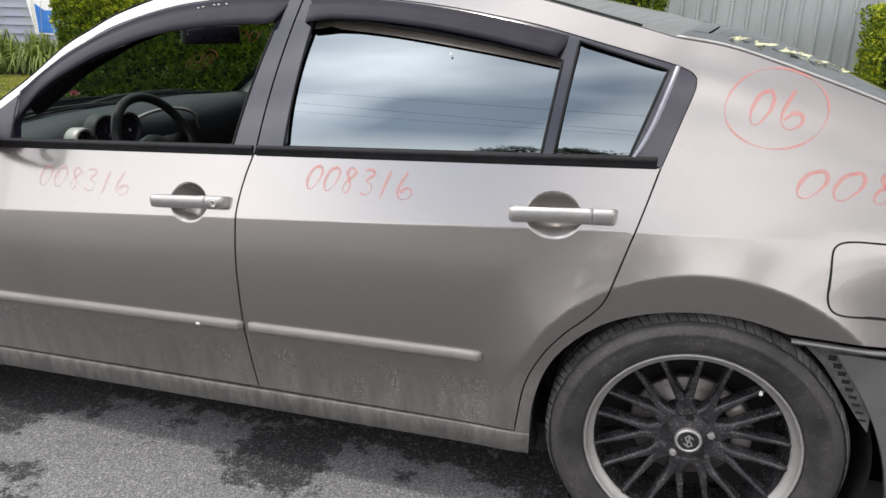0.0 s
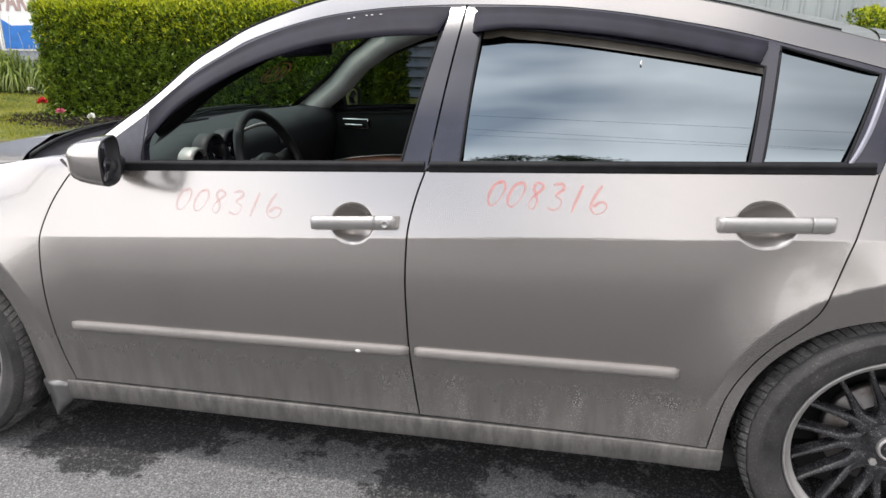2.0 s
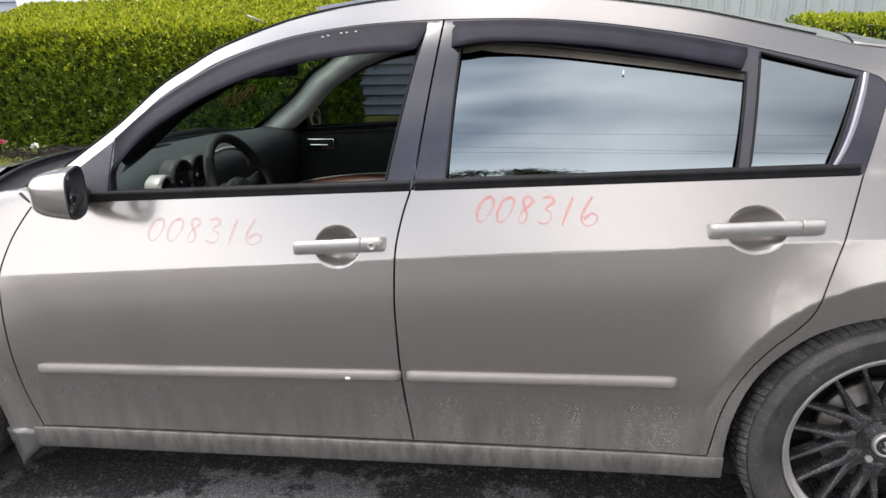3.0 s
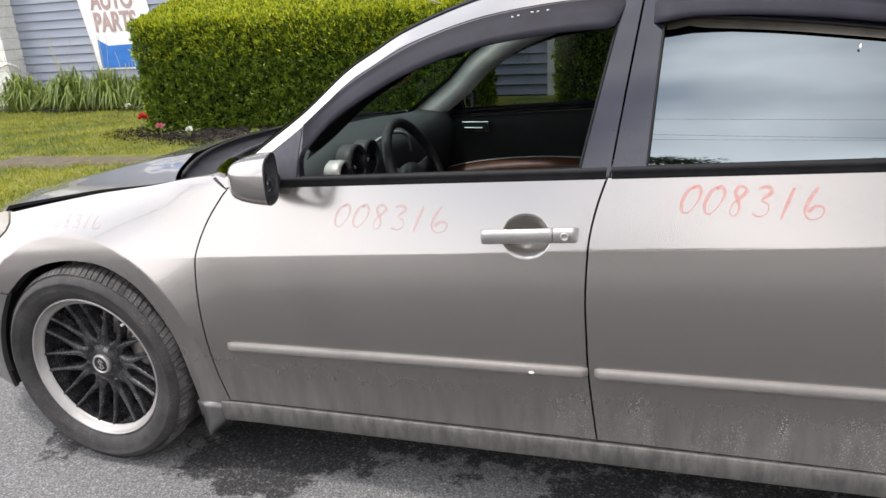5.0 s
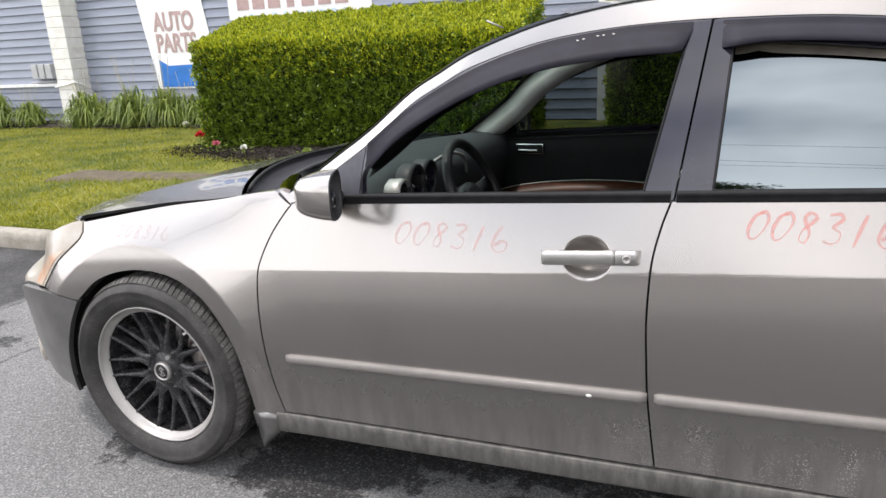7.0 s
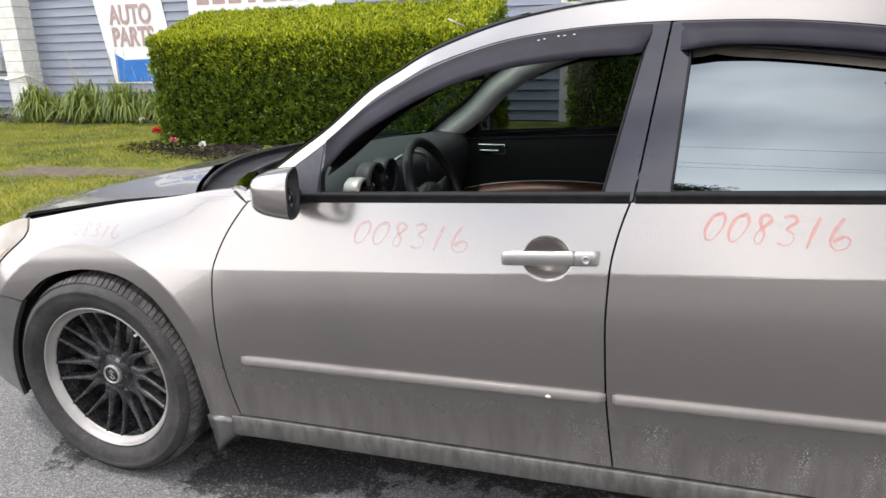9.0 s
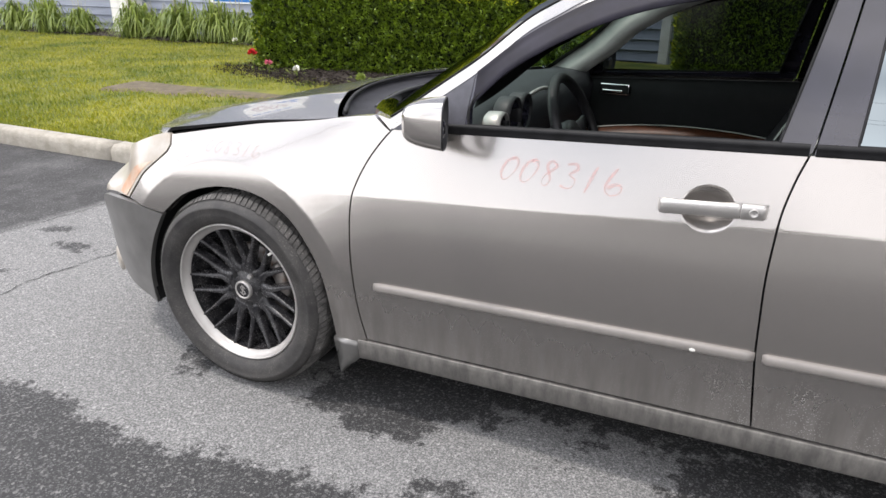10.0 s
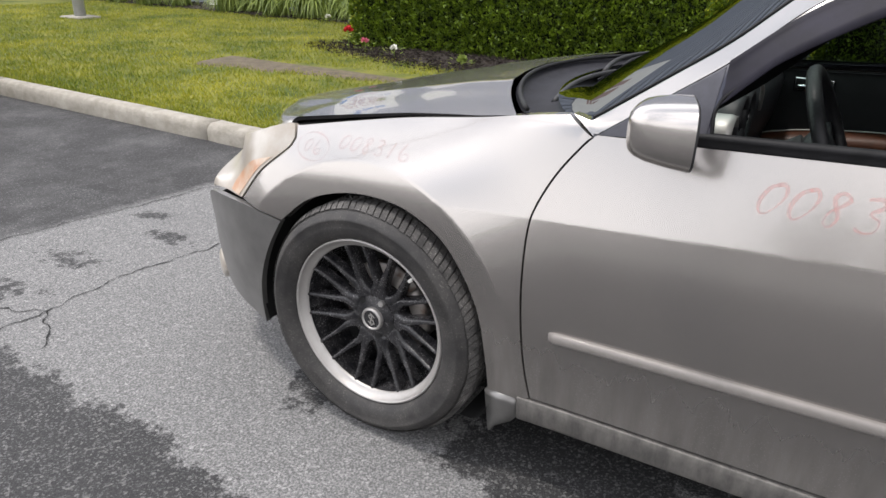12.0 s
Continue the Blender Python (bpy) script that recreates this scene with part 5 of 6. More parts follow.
def handle(door, xa, xb, xs, z, rise, keyhole):
    """Pull handle bridging its recess, with the fixed lock piece behind the split."""
    def bar(name, a, b):
        rows = []
        n = 26
        for i in range(n):
            x = a + (b - a) * i / (n - 1)
            zc = z + rise * (x - xa)
            e = min(x - xa, xb - x) / 0.012
            k = math.sqrt(max(0.02, min(1.0, e) * (2 - min(1.0, e))))
            h = 0.0195 * (0.72 + 0.28 * k)
            y0 = side(x, zc)
            o = 0.030 * k
            rows.append([(x, y0 + 0.004 - (0.010 if xa + 0.05 < x < xs - 0.03 else 0), zc + h * 0.7), (x, y0 - o * 0.72, zc + h), (x, y0 - o * 0.93, zc + h * 0.82), (x, y0 - o, zc + h * 0.5), (x, y0 - o, zc - h * 0.4),
                         (x, y0 - o * 0.85, zc - h * 0.8), (x, y0 - o * 0.5, zc - h), (x, y0 + 0.004 - (0.010 if xa + 0.05 < x < xs - 0.03 else 0), zc - h * 0.75)])
        return sheet(name, rows, HANDLE_PAINT, door, closed=True, flip=True, caps=True)
    hd = bar("door_handle", xa, xs - 0.001)
    bar("handle_end_cap", xs + 0.001, xb)
    if keyhole:
        x, zc = (xs + xb) / 2, z + rise * (0.22)
        revolve("key_lock", [(0.0105, 0.002), (0.0105, -0.002), (0.008, -0.003), (0.0065, -0.001), (0.001, -0.001)], (x, side(x, zc) - 0.031, zc), RIM_LIP, hd, n=20)
    return hd


handle(front_door, 1.316, 1.557, 1.5, 0.839, 0.06, True)
handle(rear_door, 2.335, 2.592, 2.537, 0.9, 0.06, False)


# red crayon numbers
def number(name, text, x, z, w, h, lean, rise, width, place, mat, parent, label, flip=0.0):
    """A hand-drawn number, a part for each figure."""
    for i, c in enumerate(text):
        st = digits(c, x + i * w, z + rise * i * w, w, h, lean)
        if flip:
            st = [[(flip - u, v) for u, v in s] for s in st]
        stroke_mesh(name, st, width, place, mat, parent, label)


def on_side(x, z):
    return (x, side(x, z) - 0.0012, z)


number("crayon_figure", "008316", 1.785, 0.905, 0.05, 0.062, 0.12, -0.0, 0.0074, on_side, RED_CHALK, rear_door, "red crayon figure")
number("crayon_figure", "008316", 0.905, 0.842, 0.054, 0.06, 0.12, 0.0, 0.0074, on_side, RED_FAINT, front_door, "faded red crayon figure")
ring = [[(2.908 + 0.107 * math.cos(a) * (1 + 0.03 * math.sin(2 * a)), 1.166 + 0.083 * math.sin(a)) for a in np.linspace(0.9, 7.35, 30)]]
stroke_mesh("crayon_circle", ring, 0.005, on_side, RED_CHALK, quarter, "red crayon circle")
number("crayon_figure", "06", 2.852, 1.128, 0.058, 0.075, 0.1, 0.0, 0.0081, on_side, RED_CHALK, quarter, "red crayon figure")
number("crayon_figure", "008316", 2.962, 0.985, 0.072, 0.06, 0.12, 0.02, 0.0081, on_side, RED_CHALK, quarter, "red crayon figure")
ringf = [[(-0.192 + 0.056 * math.cos(a), 0.797 + 0.034 * math.sin(a)) for a in np.linspace(0.6, 7.0, 24)]]
stroke_mesh("crayon_circle", ringf, 0.005, on_side, RED_GHOST, fender, "faded red crayon circle")
number("crayon_figure", "06", -0.222, 0.782, 0.03, 0.032, 0.1, 0.0, 0.0054, on_side, RED_GHOST, fender, "faded red crayon figure")
number("crayon_figure", "008316", -0.105, 0.805, 0.037, 0.035, 0.1, 0.02, 0.0061, on_side, RED_GHOST, fender, "faded red crayon figure")


# fuel flap seam on the quarter
flap = loop_of([(3.152 + 0.1 * math.copysign(abs(math.cos(a)) ** 0.35, math.cos(a)) + 0.012 * math.sin(a) * -1, 0.828 + 0.08 * math.copysign(abs(math.sin(a)) ** 0.35, math.sin(a)) + 0.006 * math.cos(a)) for a in np.linspace(0, 2 * math.pi, 90)])
panel("fuel_flap_gap", inset(flap, -0.003), RUBBER, quarter, lambda x, z: side(x, z) - 0.0006, step=0.05, depth=0.0, rim=0)
panel("fuel_flap", flap, PAINT, quarter, lambda x, z: side(x, z) - 0.0022, step=0.03, depth=0.003, gap=0.001)


# sills
def rocker(mirror=False):
    rows = []
    for x in np.linspace(0.46, 2.424, 70):
        zt = 0.266 + (x - 0.492) * 0.0165 - 0.004
        zb = 0.186 + (x - 0.46) * 0.0195
        y = side(x, zt) - 0.001
        k = smooth((x - 0.46) / 0.02) * smooth((2.424 - x) / 0.02)
        sec = [(y + 0.02, zt), (y - 0.001, zt), (y - 0.003, zt - 0.003), (y - 0.002, zt - 0.02), (y + 0.002, zb + 0.012), (y + 0.010, zb + 0.002), (y + 0.022, zb), (y + 0.16, zb + 0.01)]
        rows.append([far((x, a, b)) if mirror else (x, a, b) for a, b in sec])
    return sheet("sill_panel", rows, DIRTY_SILL, car, flip=not mirror)


rocker()
rocker(True)


# inner shell behind the gaps, wheel wells, floor
def inner_shell(mirror=False):
    o = loop_of(ARCH_F, line((-0.284, 0.578), (-0.33, 0.6)), line((-0.33, 0.6), (-0.2, 0.83)), line((-0.2, 0.83), (0.5, 0.93)), line((0.5, 0.93), (2.66, 1.0)), line((2.66, 1.0), (3.7, 0.98)),
                line((3.7, 0.98), (3.7, 0.7)), line((3.7, 0.7), (2.99, 0.69)), ARCH_R[::-1], line((2.424, 0.226), (0.373, 0.21)))
    return panel("inner_structure", o, DARK, car, lambda x, z: side(x, z) + 0.034, mirror=mirror, step=0.06, depth=0.0, rim=0)


inner_shell()
inner_shell(True)
for cx in (AXLE_F, AXLE_R):
    for s in (0, 1):
        rows = []
        for a in np.linspace(-0.75, math.pi + 0.3, 32):
            x, z = cx + 0.405 * math.cos(a), HUB_Z + 0.385 * math.sin(a)
            rows.append([(x, (2 * MID - q) if s else q, max(0.14, z) - (FAR_DROP if s else 0)) for q in (-0.006, 0.15, 0.3)])
        sheet("wheel_well", rows, DARK, car)
        y = 2 * MID - 0.3 if s else 0.3
        raw("wheel_well_wall", [(cx - 0.42, y, 0.14), (cx + 0.42, y, 0.14), (cx + 0.42, y, 0.76), (cx - 0.42, y, 0.76)], [[0, 1, 2, 3]], DARK, car)
box("floor_pan", -0.3, 0.1, 0.17, 3.5, 1.7, 0.26, DARK, car)
box("engine_bay", -0.55, 0.31, 0.2, 0.42, 1.49, 0.74, DARK, car)
box("boot_box", 2.7, 0.31, 0.24, 3.7, 1.49, 0.9, DARK, car)


# mud flap behind the front wheel, splash guard
def mudflap(cx):
    rows = []
    prof = [(0.373, 0.25), (0.455, 0.25)]
    for t in np.linspace(0, 1, 8):
        z = 0.252 - 0.142 * t
        xr = 0.457 - 0.002 * t if t < 0.4 else 0.457 - 0.075 * smooth((t - 0.4) / 0.6)
        y = side(0.4, 0.26) - 0.006 + 0.03 * t
        rows.append([(0.37, y + 0.05, z), (0.37, y, z), ((0.37 + xr) / 2, y - 0.008, z), (xr, y - 0.002, z), (xr, y + 0.05, z)])
    return sheet("mud_flap", rows, PAINT_DULL, car, "dusty grey mud flap", flip=True, closed=True, caps=True)


mudflap(AXLE_F)


# ---------- front end ----------
PLAN = spline([(0.0, -0.03), (-0.35, 0.0), (-0.5, 0.0187), (-0.65, 0.0747), (-0.76, 0.14), (-0.852, 0.208), (-0.915, 0.31), (-0.95, 0.45), (-0.967, 0.65), (-0.972, 0.9)], 0.02)


def bumper_side(x, z):
    """Bumper skin: carries on the fender, proud at its top edge, tucked in below."""
    t = smooth((-0.3 - x) / 0.2)
    return 0.95 * max(0.0, -0.33 - x) ** 2 - 0.034 - 0.012 * t * smooth((z - 0.4) / 0.15) + (0.55 * t + 0.12) * max(0.0, 0.44 - z) ** 2


def bumper():
    o = loop_of(spline([(-0.284, 0.578), (-0.335, 0.49), (-0.375, 0.39), (-0.395, 0.29), (-0.40, 0.205)]), line((-0.40, 0.205), (-0.82, 0.23), 0.03), line((-0.82, 0.23), (-0.82, 0.492), 0.03),
                spline([(-0.82, 0.492), (-0.74, 0.538), (-0.66, 0.574), (-0.56, 0.595), (-0.452, 0.603), (-0.36, 0.592), (-0.284, 0.578)], 0.02))
    fb = panel("front_bumper", o, PAINT_DULL, car, bumper_side, gap=0.002, depth=0.02, label="scuffed grey front bumper cover")
    panel("bumper_corner", o, PAINT_DULL, fb, bumper_side, gap=0.002, depth=0.02, mirror=True)
    rows = []
    for u in np.linspace(0, 1, 12):
        z = 0.23 + 0.262 * u
        y0 = bumper_side(-0.82, z)
        half = [(-0.82, y0), (-0.865, y0 + 0.055), (-0.91, y0 + 0.14), (-0.94, y0 + 0.3), (-0.955, MID)]
        near = spline(half, 0.05)
        rows.append([(x, y, z - 0.09 * u * smooth((-0.82 - x) / 0.13)) for x, y in near] + [(x, 2 * MID - y, z - 0.09 * u * smooth((-0.82 - x) / 0.13)) for x, y in near[-2::-1]])
    sheet("bumper_front", rows, PAINT_DULL, fb)
    return fb


front_bumper = bumper()
fog = revolve("fog_light", [(0.052, 0.0), (0.05, -0.012), (0.036, -0.018), (0.001, -0.02)], (0, 0, 0), LAMP_LENS, front_bumper, "round fog lamp", n=24, axis="y")
fog.matrix_basis = Matrix.Translation((-0.725, bumper_side(-0.725, 0.275) + 0.006, 0.275)) @ Euler((0, 0, radians(-34))).to_matrix().to_4x4()

lamp_outline = loop_of(spline([(-0.275, 0.838), (-0.3, 0.842), (-0.36, 0.826), (-0.44, 0.797), (-0.52, 0.77), (-0.62, 0.735), (-0.68, 0.69), (-0.70, 0.64), (-0.70, 0.565)]), spline([(-0.70, 0.565), (-0.66, 0.58), (-0.56, 0.6), (-0.452, 0.607)]),
                       spline([(-0.452, 0.607), (-0.376, 0.697), (-0.272, 0.786), (-0.268, 0.82), (-0.275, 0.838)]))
amber_outline = loop_of(spline([(-0.468, 0.612), (-0.39, 0.7), (-0.33, 0.75)]), spline([(-0.33, 0.75), (-0.42, 0.72), (-0.5, 0.66), (-0.525, 0.615)]), line((-0.525, 0.615), (-0.468, 0.612)))
for mir in (False, True):
    hl = panel("headlight", lamp_outline, LAMP_LENS, car, lambda x, z: side(x, z) - 0.004, gap=0.003, step=0.025, label="hazy yellowed headlight", mirror=mir)
    panel("amber_marker", amber_outline, AMBER, hl, lambda x, z: side(x, z) - 0.0055, step=0.03, depth=0.002, rim=0, label="faded amber marker", mirror=mir)


def hood_z(x):
    return float(np.interp(x, [-0.95, -0.8, -0.6, -0.4, -0.29, -0.1, 0.07, 0.27, 0.42], [0.71, 0.745, 0.785, 0.822, 0.852, 0.888, 0.918, 0.946, 0.973]))


def build_hood():
    rows = []
    for u in np.linspace(0, 1, 44):
        row = []
        for v in np.linspace(0, 1, 41):
            w = abs(2 * v - 1)
            x_front = -0.93 + 0.60 * w ** 2.6
            x_back = 0.12 + 0.25 * w ** 2.2
            x = x_front + (x_back - x_front) * u
            ys = side(x, min(0.96, hood_z(x) - 0.012)) + 0.006
            y = ys + (2 * MID - 2 * ys) * v
            z = hood_z(x) + (0.012 + 0.034 * u) * (1 - w ** 2.2) + 0.008 * math.exp(-((w - 0.62) / 0.07) ** 2) - 0.05 * smooth(1 - u / 0.09) ** 2 - (0.006 + 0.012 * u) * w ** 8
            row.append((x, y, z + 0.012 * (1 - u) - FAR_DROP * v))
        rows.append(row)
    low = [[(x, y, z - 0.018) for x, y, z in r] for r in (rows[0],)]
    hood = sheet("hood", rows, PAINT, car, "dull pewter bonnet standing slightly open")
    edge = [r[0] for r in rows]
    sheet("hood_edge", [[q for q in edge], [(x, y + 0.003, z - 0.004 - 0.008 * (1 - i / 43)) for i, (x, y, z) in enumerate(edge)]], RUBBER, hood, "black gap along the bonnet edge")
    fr = rows[0]
    sheet("hood_lip", [fr, [(x + 0.01, y, z - 0.03) for x, y, z in fr]], RUBBER, hood, "dark lip above the headlight")
    under = [[(q[0], q[1], q[2] - 0.02) for q in r] for r in rows[::4]]
    sheet("hood_liner", under, DARK, hood)
    return hood


hood = build_hood()

# grille between the bumper and the bonnet's leading edge
grille_rows = []
for t in np.linspace(0, 1, 5):
    row = []
    for v in np.linspace(0, 1, 41):
        w = abs(2 * v - 1)
        xf = -0.93 + 0.60 * w ** 2.6
        xb = -0.93 + 0.4 * w ** 3.0
        y = 0.24 + 1.32 * v
        row.append((xb + 0.06 + (xf + 0.02 - xb) * t, y, 0.38 + (hood_z(xf) - 0.05 - 0.38) * t - FAR_DROP * v))
    grille_rows.append(row)
sheet("grille", grille_rows, PLASTIC, car, "black grille")

# windshield, cowl, wipers, roof, rear glass
RAIL3 = [Vector((q[0], side(q[0], q[1]) + 0.004, q[1])) for q in RAIL]


def across(edge_pts, bow, crown, n=25):
    """Rows from the near edge to the mirrored far edge, bowed forward and crowned."""
    rows = []
    for q in edge_pts:
        row = []
        for v in np.linspace(0, 1, n):
            k = 1 - abs(2 * v - 1) ** 2.2
            row.append((q[0] + bow(q) * k, q[1] + (2 * MID - 2 * q[1]) * v, q[2] + crown(q) * k - FAR_DROP * v))
        rows.append(row)
    return rows


shield_edge = [Vector((0.47, 0.12, 0.955))] + [q for q in RAIL3 if q.x < 1.36]
shield_rows = across(shield_edge, lambda q: -0.21 + 0.11 * smooth((q[0] - 0.45) / 0.9), lambda q: 0.0 + 0.035 * smooth((q[0] - 0.45) / 0.9))
windshield = sheet("windshield", shield_rows, SHIELD, car, "tinted windshield with yellow and orange marker")
windshield.visible_shadow = False
band = [[r[j] for j in range(0, 25)] for r in shield_rows]
for j0, j1 in ((0, 1), (24, 23)):
    sheet("windshield_edge", [[(p[0], p[1] + (0.001), p[2] - 0.004) for p in (r[j0], r[j1])] for r in shield_rows], RUBBER, windshield, "black glass border")
tube("pillar_moulding", [q + Vector((0, 0.004, 0.004)) for q in RAIL3 if q.x < 2.6], 0.003, RUBBER, car, "black moulding along the windshield and roof edge", n=6)

roof_edge = [q for q in RAIL3 if 1.33 < q.x]
roof_rows = across(roof_edge, lambda q: -0.14 * smooth((1.7 - q[0]) / 0.4) + 0.1 * smooth((q[0] - 2.2) / 0.45), lambda q: 0.045)
roof = sheet("roof", roof_rows, PAINT, car)
sheet("headliner", [[(p[0], p[1], p[2] - 0.03) for p in r] for r in roof_rows], GREY_TRIM, car, "pale grey roof lining")
C3 = [Vector((q[0], side(q[0], q[1]) + 0.004, q[1])) for q in C_EDGE]
rear_rows = across(C3, lambda q: 0.1, lambda q: 0.045 - 0.02 * smooth((q[0] - 2.7) / 0.6))
rear_glass = sheet("rear_glass", rear_rows, REAR_TINT, car, "dark rear window with faded marker")
sheet("rear_glass_border", [[(p[0], p[1], p[2] + 0.003) for p in r[:3]] for r in rear_rows], BLACK_TRIM, rear_glass, "black printed border")
sheet("rear_glass_border", [[(p[0], p[1], p[2] + 0.0035) for p in r[2:-2]] for r in rear_rows[:3]], BLACK_TRIM, rear_glass, "black printed border")
tube("rear_glass_moulding", [q + Vector((0, 0.002, 0.003)) for q in C3], 0.004, RIM_LIP, car, n=6)
boot_edge = [Vector((3.32, side(3.32, 1.11) + 0.004, 1.11)), Vector((3.45, side(3.45, 1.09), 1.092)), Vector((3.62, side(3.62, 1.05), 1.06)), Vector((3.74, side(3.74, 1.0) + 0.03, 1.02)), Vector((3.79, side(3.79, 0.9) + 0.05, 0.9)), Vector((3.8, side(3.8, 0.7), 0.68))]
sheet("boot_lid", across(boot_edge, lambda q: 0.1, lambda q: 0.03), PAINT, car)

# cowl: the black scuttle between the bonnet and the glass
cowl_rows = []
hb = [((0.12 + 0.25 * abs(2 * v - 1) ** 2.2), v) for v in np.linspace(0, 1, 33)]
base_row = across([shield_edge[0]], lambda q: -0.21, lambda q: 0.0, 33)[0]
for t, dz in ((0, -0.012), (0.25, -0.03), (0.6, -0.022), (1.0, -0.004), (1.15, -0.02)):
    row = []
    for (xb, v), g in zip(hb, base_row):
        w = abs(2 * v - 1)
        ys = side(xb, 0.955) + 0.03
        yb = ys + (2 * MID - 2 * ys) * v
        zb = hood_z(xb) + 0.046 * (1 - w ** 2.2) - FAR_DROP * v
        row.append((xb + (g[0] + 0.03 - xb) * t, yb + (g[1] - yb) * t, zb + (g[2] - zb) * t + dz))
    cowl_rows.append(row)
cowl = sheet("cowl_panel", cowl_rows, COWL, car, "weathered black plastic cowl")
tube("cowl_seal", [Vector(q) + Vector((0.012, 0, 0.006)) for q in cowl_rows[0]], 0.007, RUBBER, cowl, "black rubber seal behind the bonnet", n=6)
for xa, ya, xb, yb in ((0.36, 0.32, 0.40, 0.98), (0.30, 0.88, 0.36, 1.48)):
    pts = [(xa + (xb - xa) * t - 0.055 * math.sin(math.pi * t), ya + (yb - ya) * t, 0.936 + 0.012 * t + 0.008 * math.sin(math.pi * t)) for t in np.linspace(0, 1, 12)]
    wip = tube("wiper_arm", pts, [0.009 - 0.004 * t for t in np.linspace(0, 1, 12)], PLASTIC, car, "black wiper arm", n=6)
    tube("wiper_blade", [(x + 0.03, y + 0.05, z - 0.006) for x, y, z in pts[2:]], 0.005, RUBBER, wip, n=6)


def on_glass(u, v):
    """A point of the windshield: u across (0 near), v up the glass, on its inner face."""
    i = min(len(shield_rows) - 2, max(0, int(v * (len(shield_rows) - 1))))
    f = v * (len(shield_rows) - 1) - i
    r0, r1 = shield_rows[i], shield_rows[i + 1]
    j = min(23, max(0, int(u * 24)))
    g = u * 24 - j
    p = [(1 - f) * ((1 - g) * r0[j][k] + g * r0[j + 1][k]) + f * ((1 - g) * r1[j][k] + g * r1[j + 1][k]) for k in range(3)]
    return (p[0] - 0.004, p[1], p[2] + 0.004)


GL = 1.0 / 1.5
wring = [[(0.74 + 0.05 * math.cos(a), 0.33 + 0.07 * math.sin(a)) for a in np.linspace(0.3, 6.9, 24)]]
stroke_mesh("marker_circle", wring, 0.008, on_glass, ORANGE_CHALK, windshield, "orange marker circle")
number("marker_figure", "06", 0.645, 0.285, 0.035, 0.09, 0.0, 0.0, 0.008, on_glass, ORANGE_CHALK, windshield, "orange marker figure", 1.42)
number("marker_figure", "008316", 0.57, 0.46, 0.05, 0.085, 0.1, 0.03, 0.008, on_glass, ORANGE_CHALK, windshield, "orange marker figure", 1.46)
for k in range(3):
    stroke_mesh("marker_bar", [[(0.66 + 0.01 * k, 0.6 + 0.06 * k), (0.74, 0.62 + 0.06 * k), (0.83, 0.595 + 0.06 * k)]], 0.02, on_glass, YELLOW_CHALK, windshield, "yellow marker scrawl")


def on_rear(u, v):
    i = min(len(rear_rows) - 2, int(v * (len(rear_rows) - 1)))
    j = min(23, int(u * 24))
    p = rear_rows[i][j]
    q = rear_rows[i + 1][min(24, j + 1)]
    f, g = v * (len(rear_rows) - 1) - i, u * 24 - j
    return (p[0] + (q[0] - p[0]) * f, p[1] + (q[1] - p[1]) * g, p[2] + (q[2] - p[2]) * f + 0.006)


for k in range(4):
    stroke_mesh("marker_bar", [[(0.06 + 0.03 * k, 0.15 + 0.1 * k), (0.11 + 0.03 * k, 0.2 + 0.1 * k), (0.07 + 0.03 * k, 0.26 + 0.1 * k)]], 0.016, on_rear, YELLOW_CHALK, rear_glass, "yellow marker scrawl")

# sail panel and wing mirrors
sail = loop_of(line((0.572, 0.936), (0.794, 1.092)), line((0.794, 1.092), (0.786, 0.953)), line((0.786, 0.953), (0.572, 0.936)))


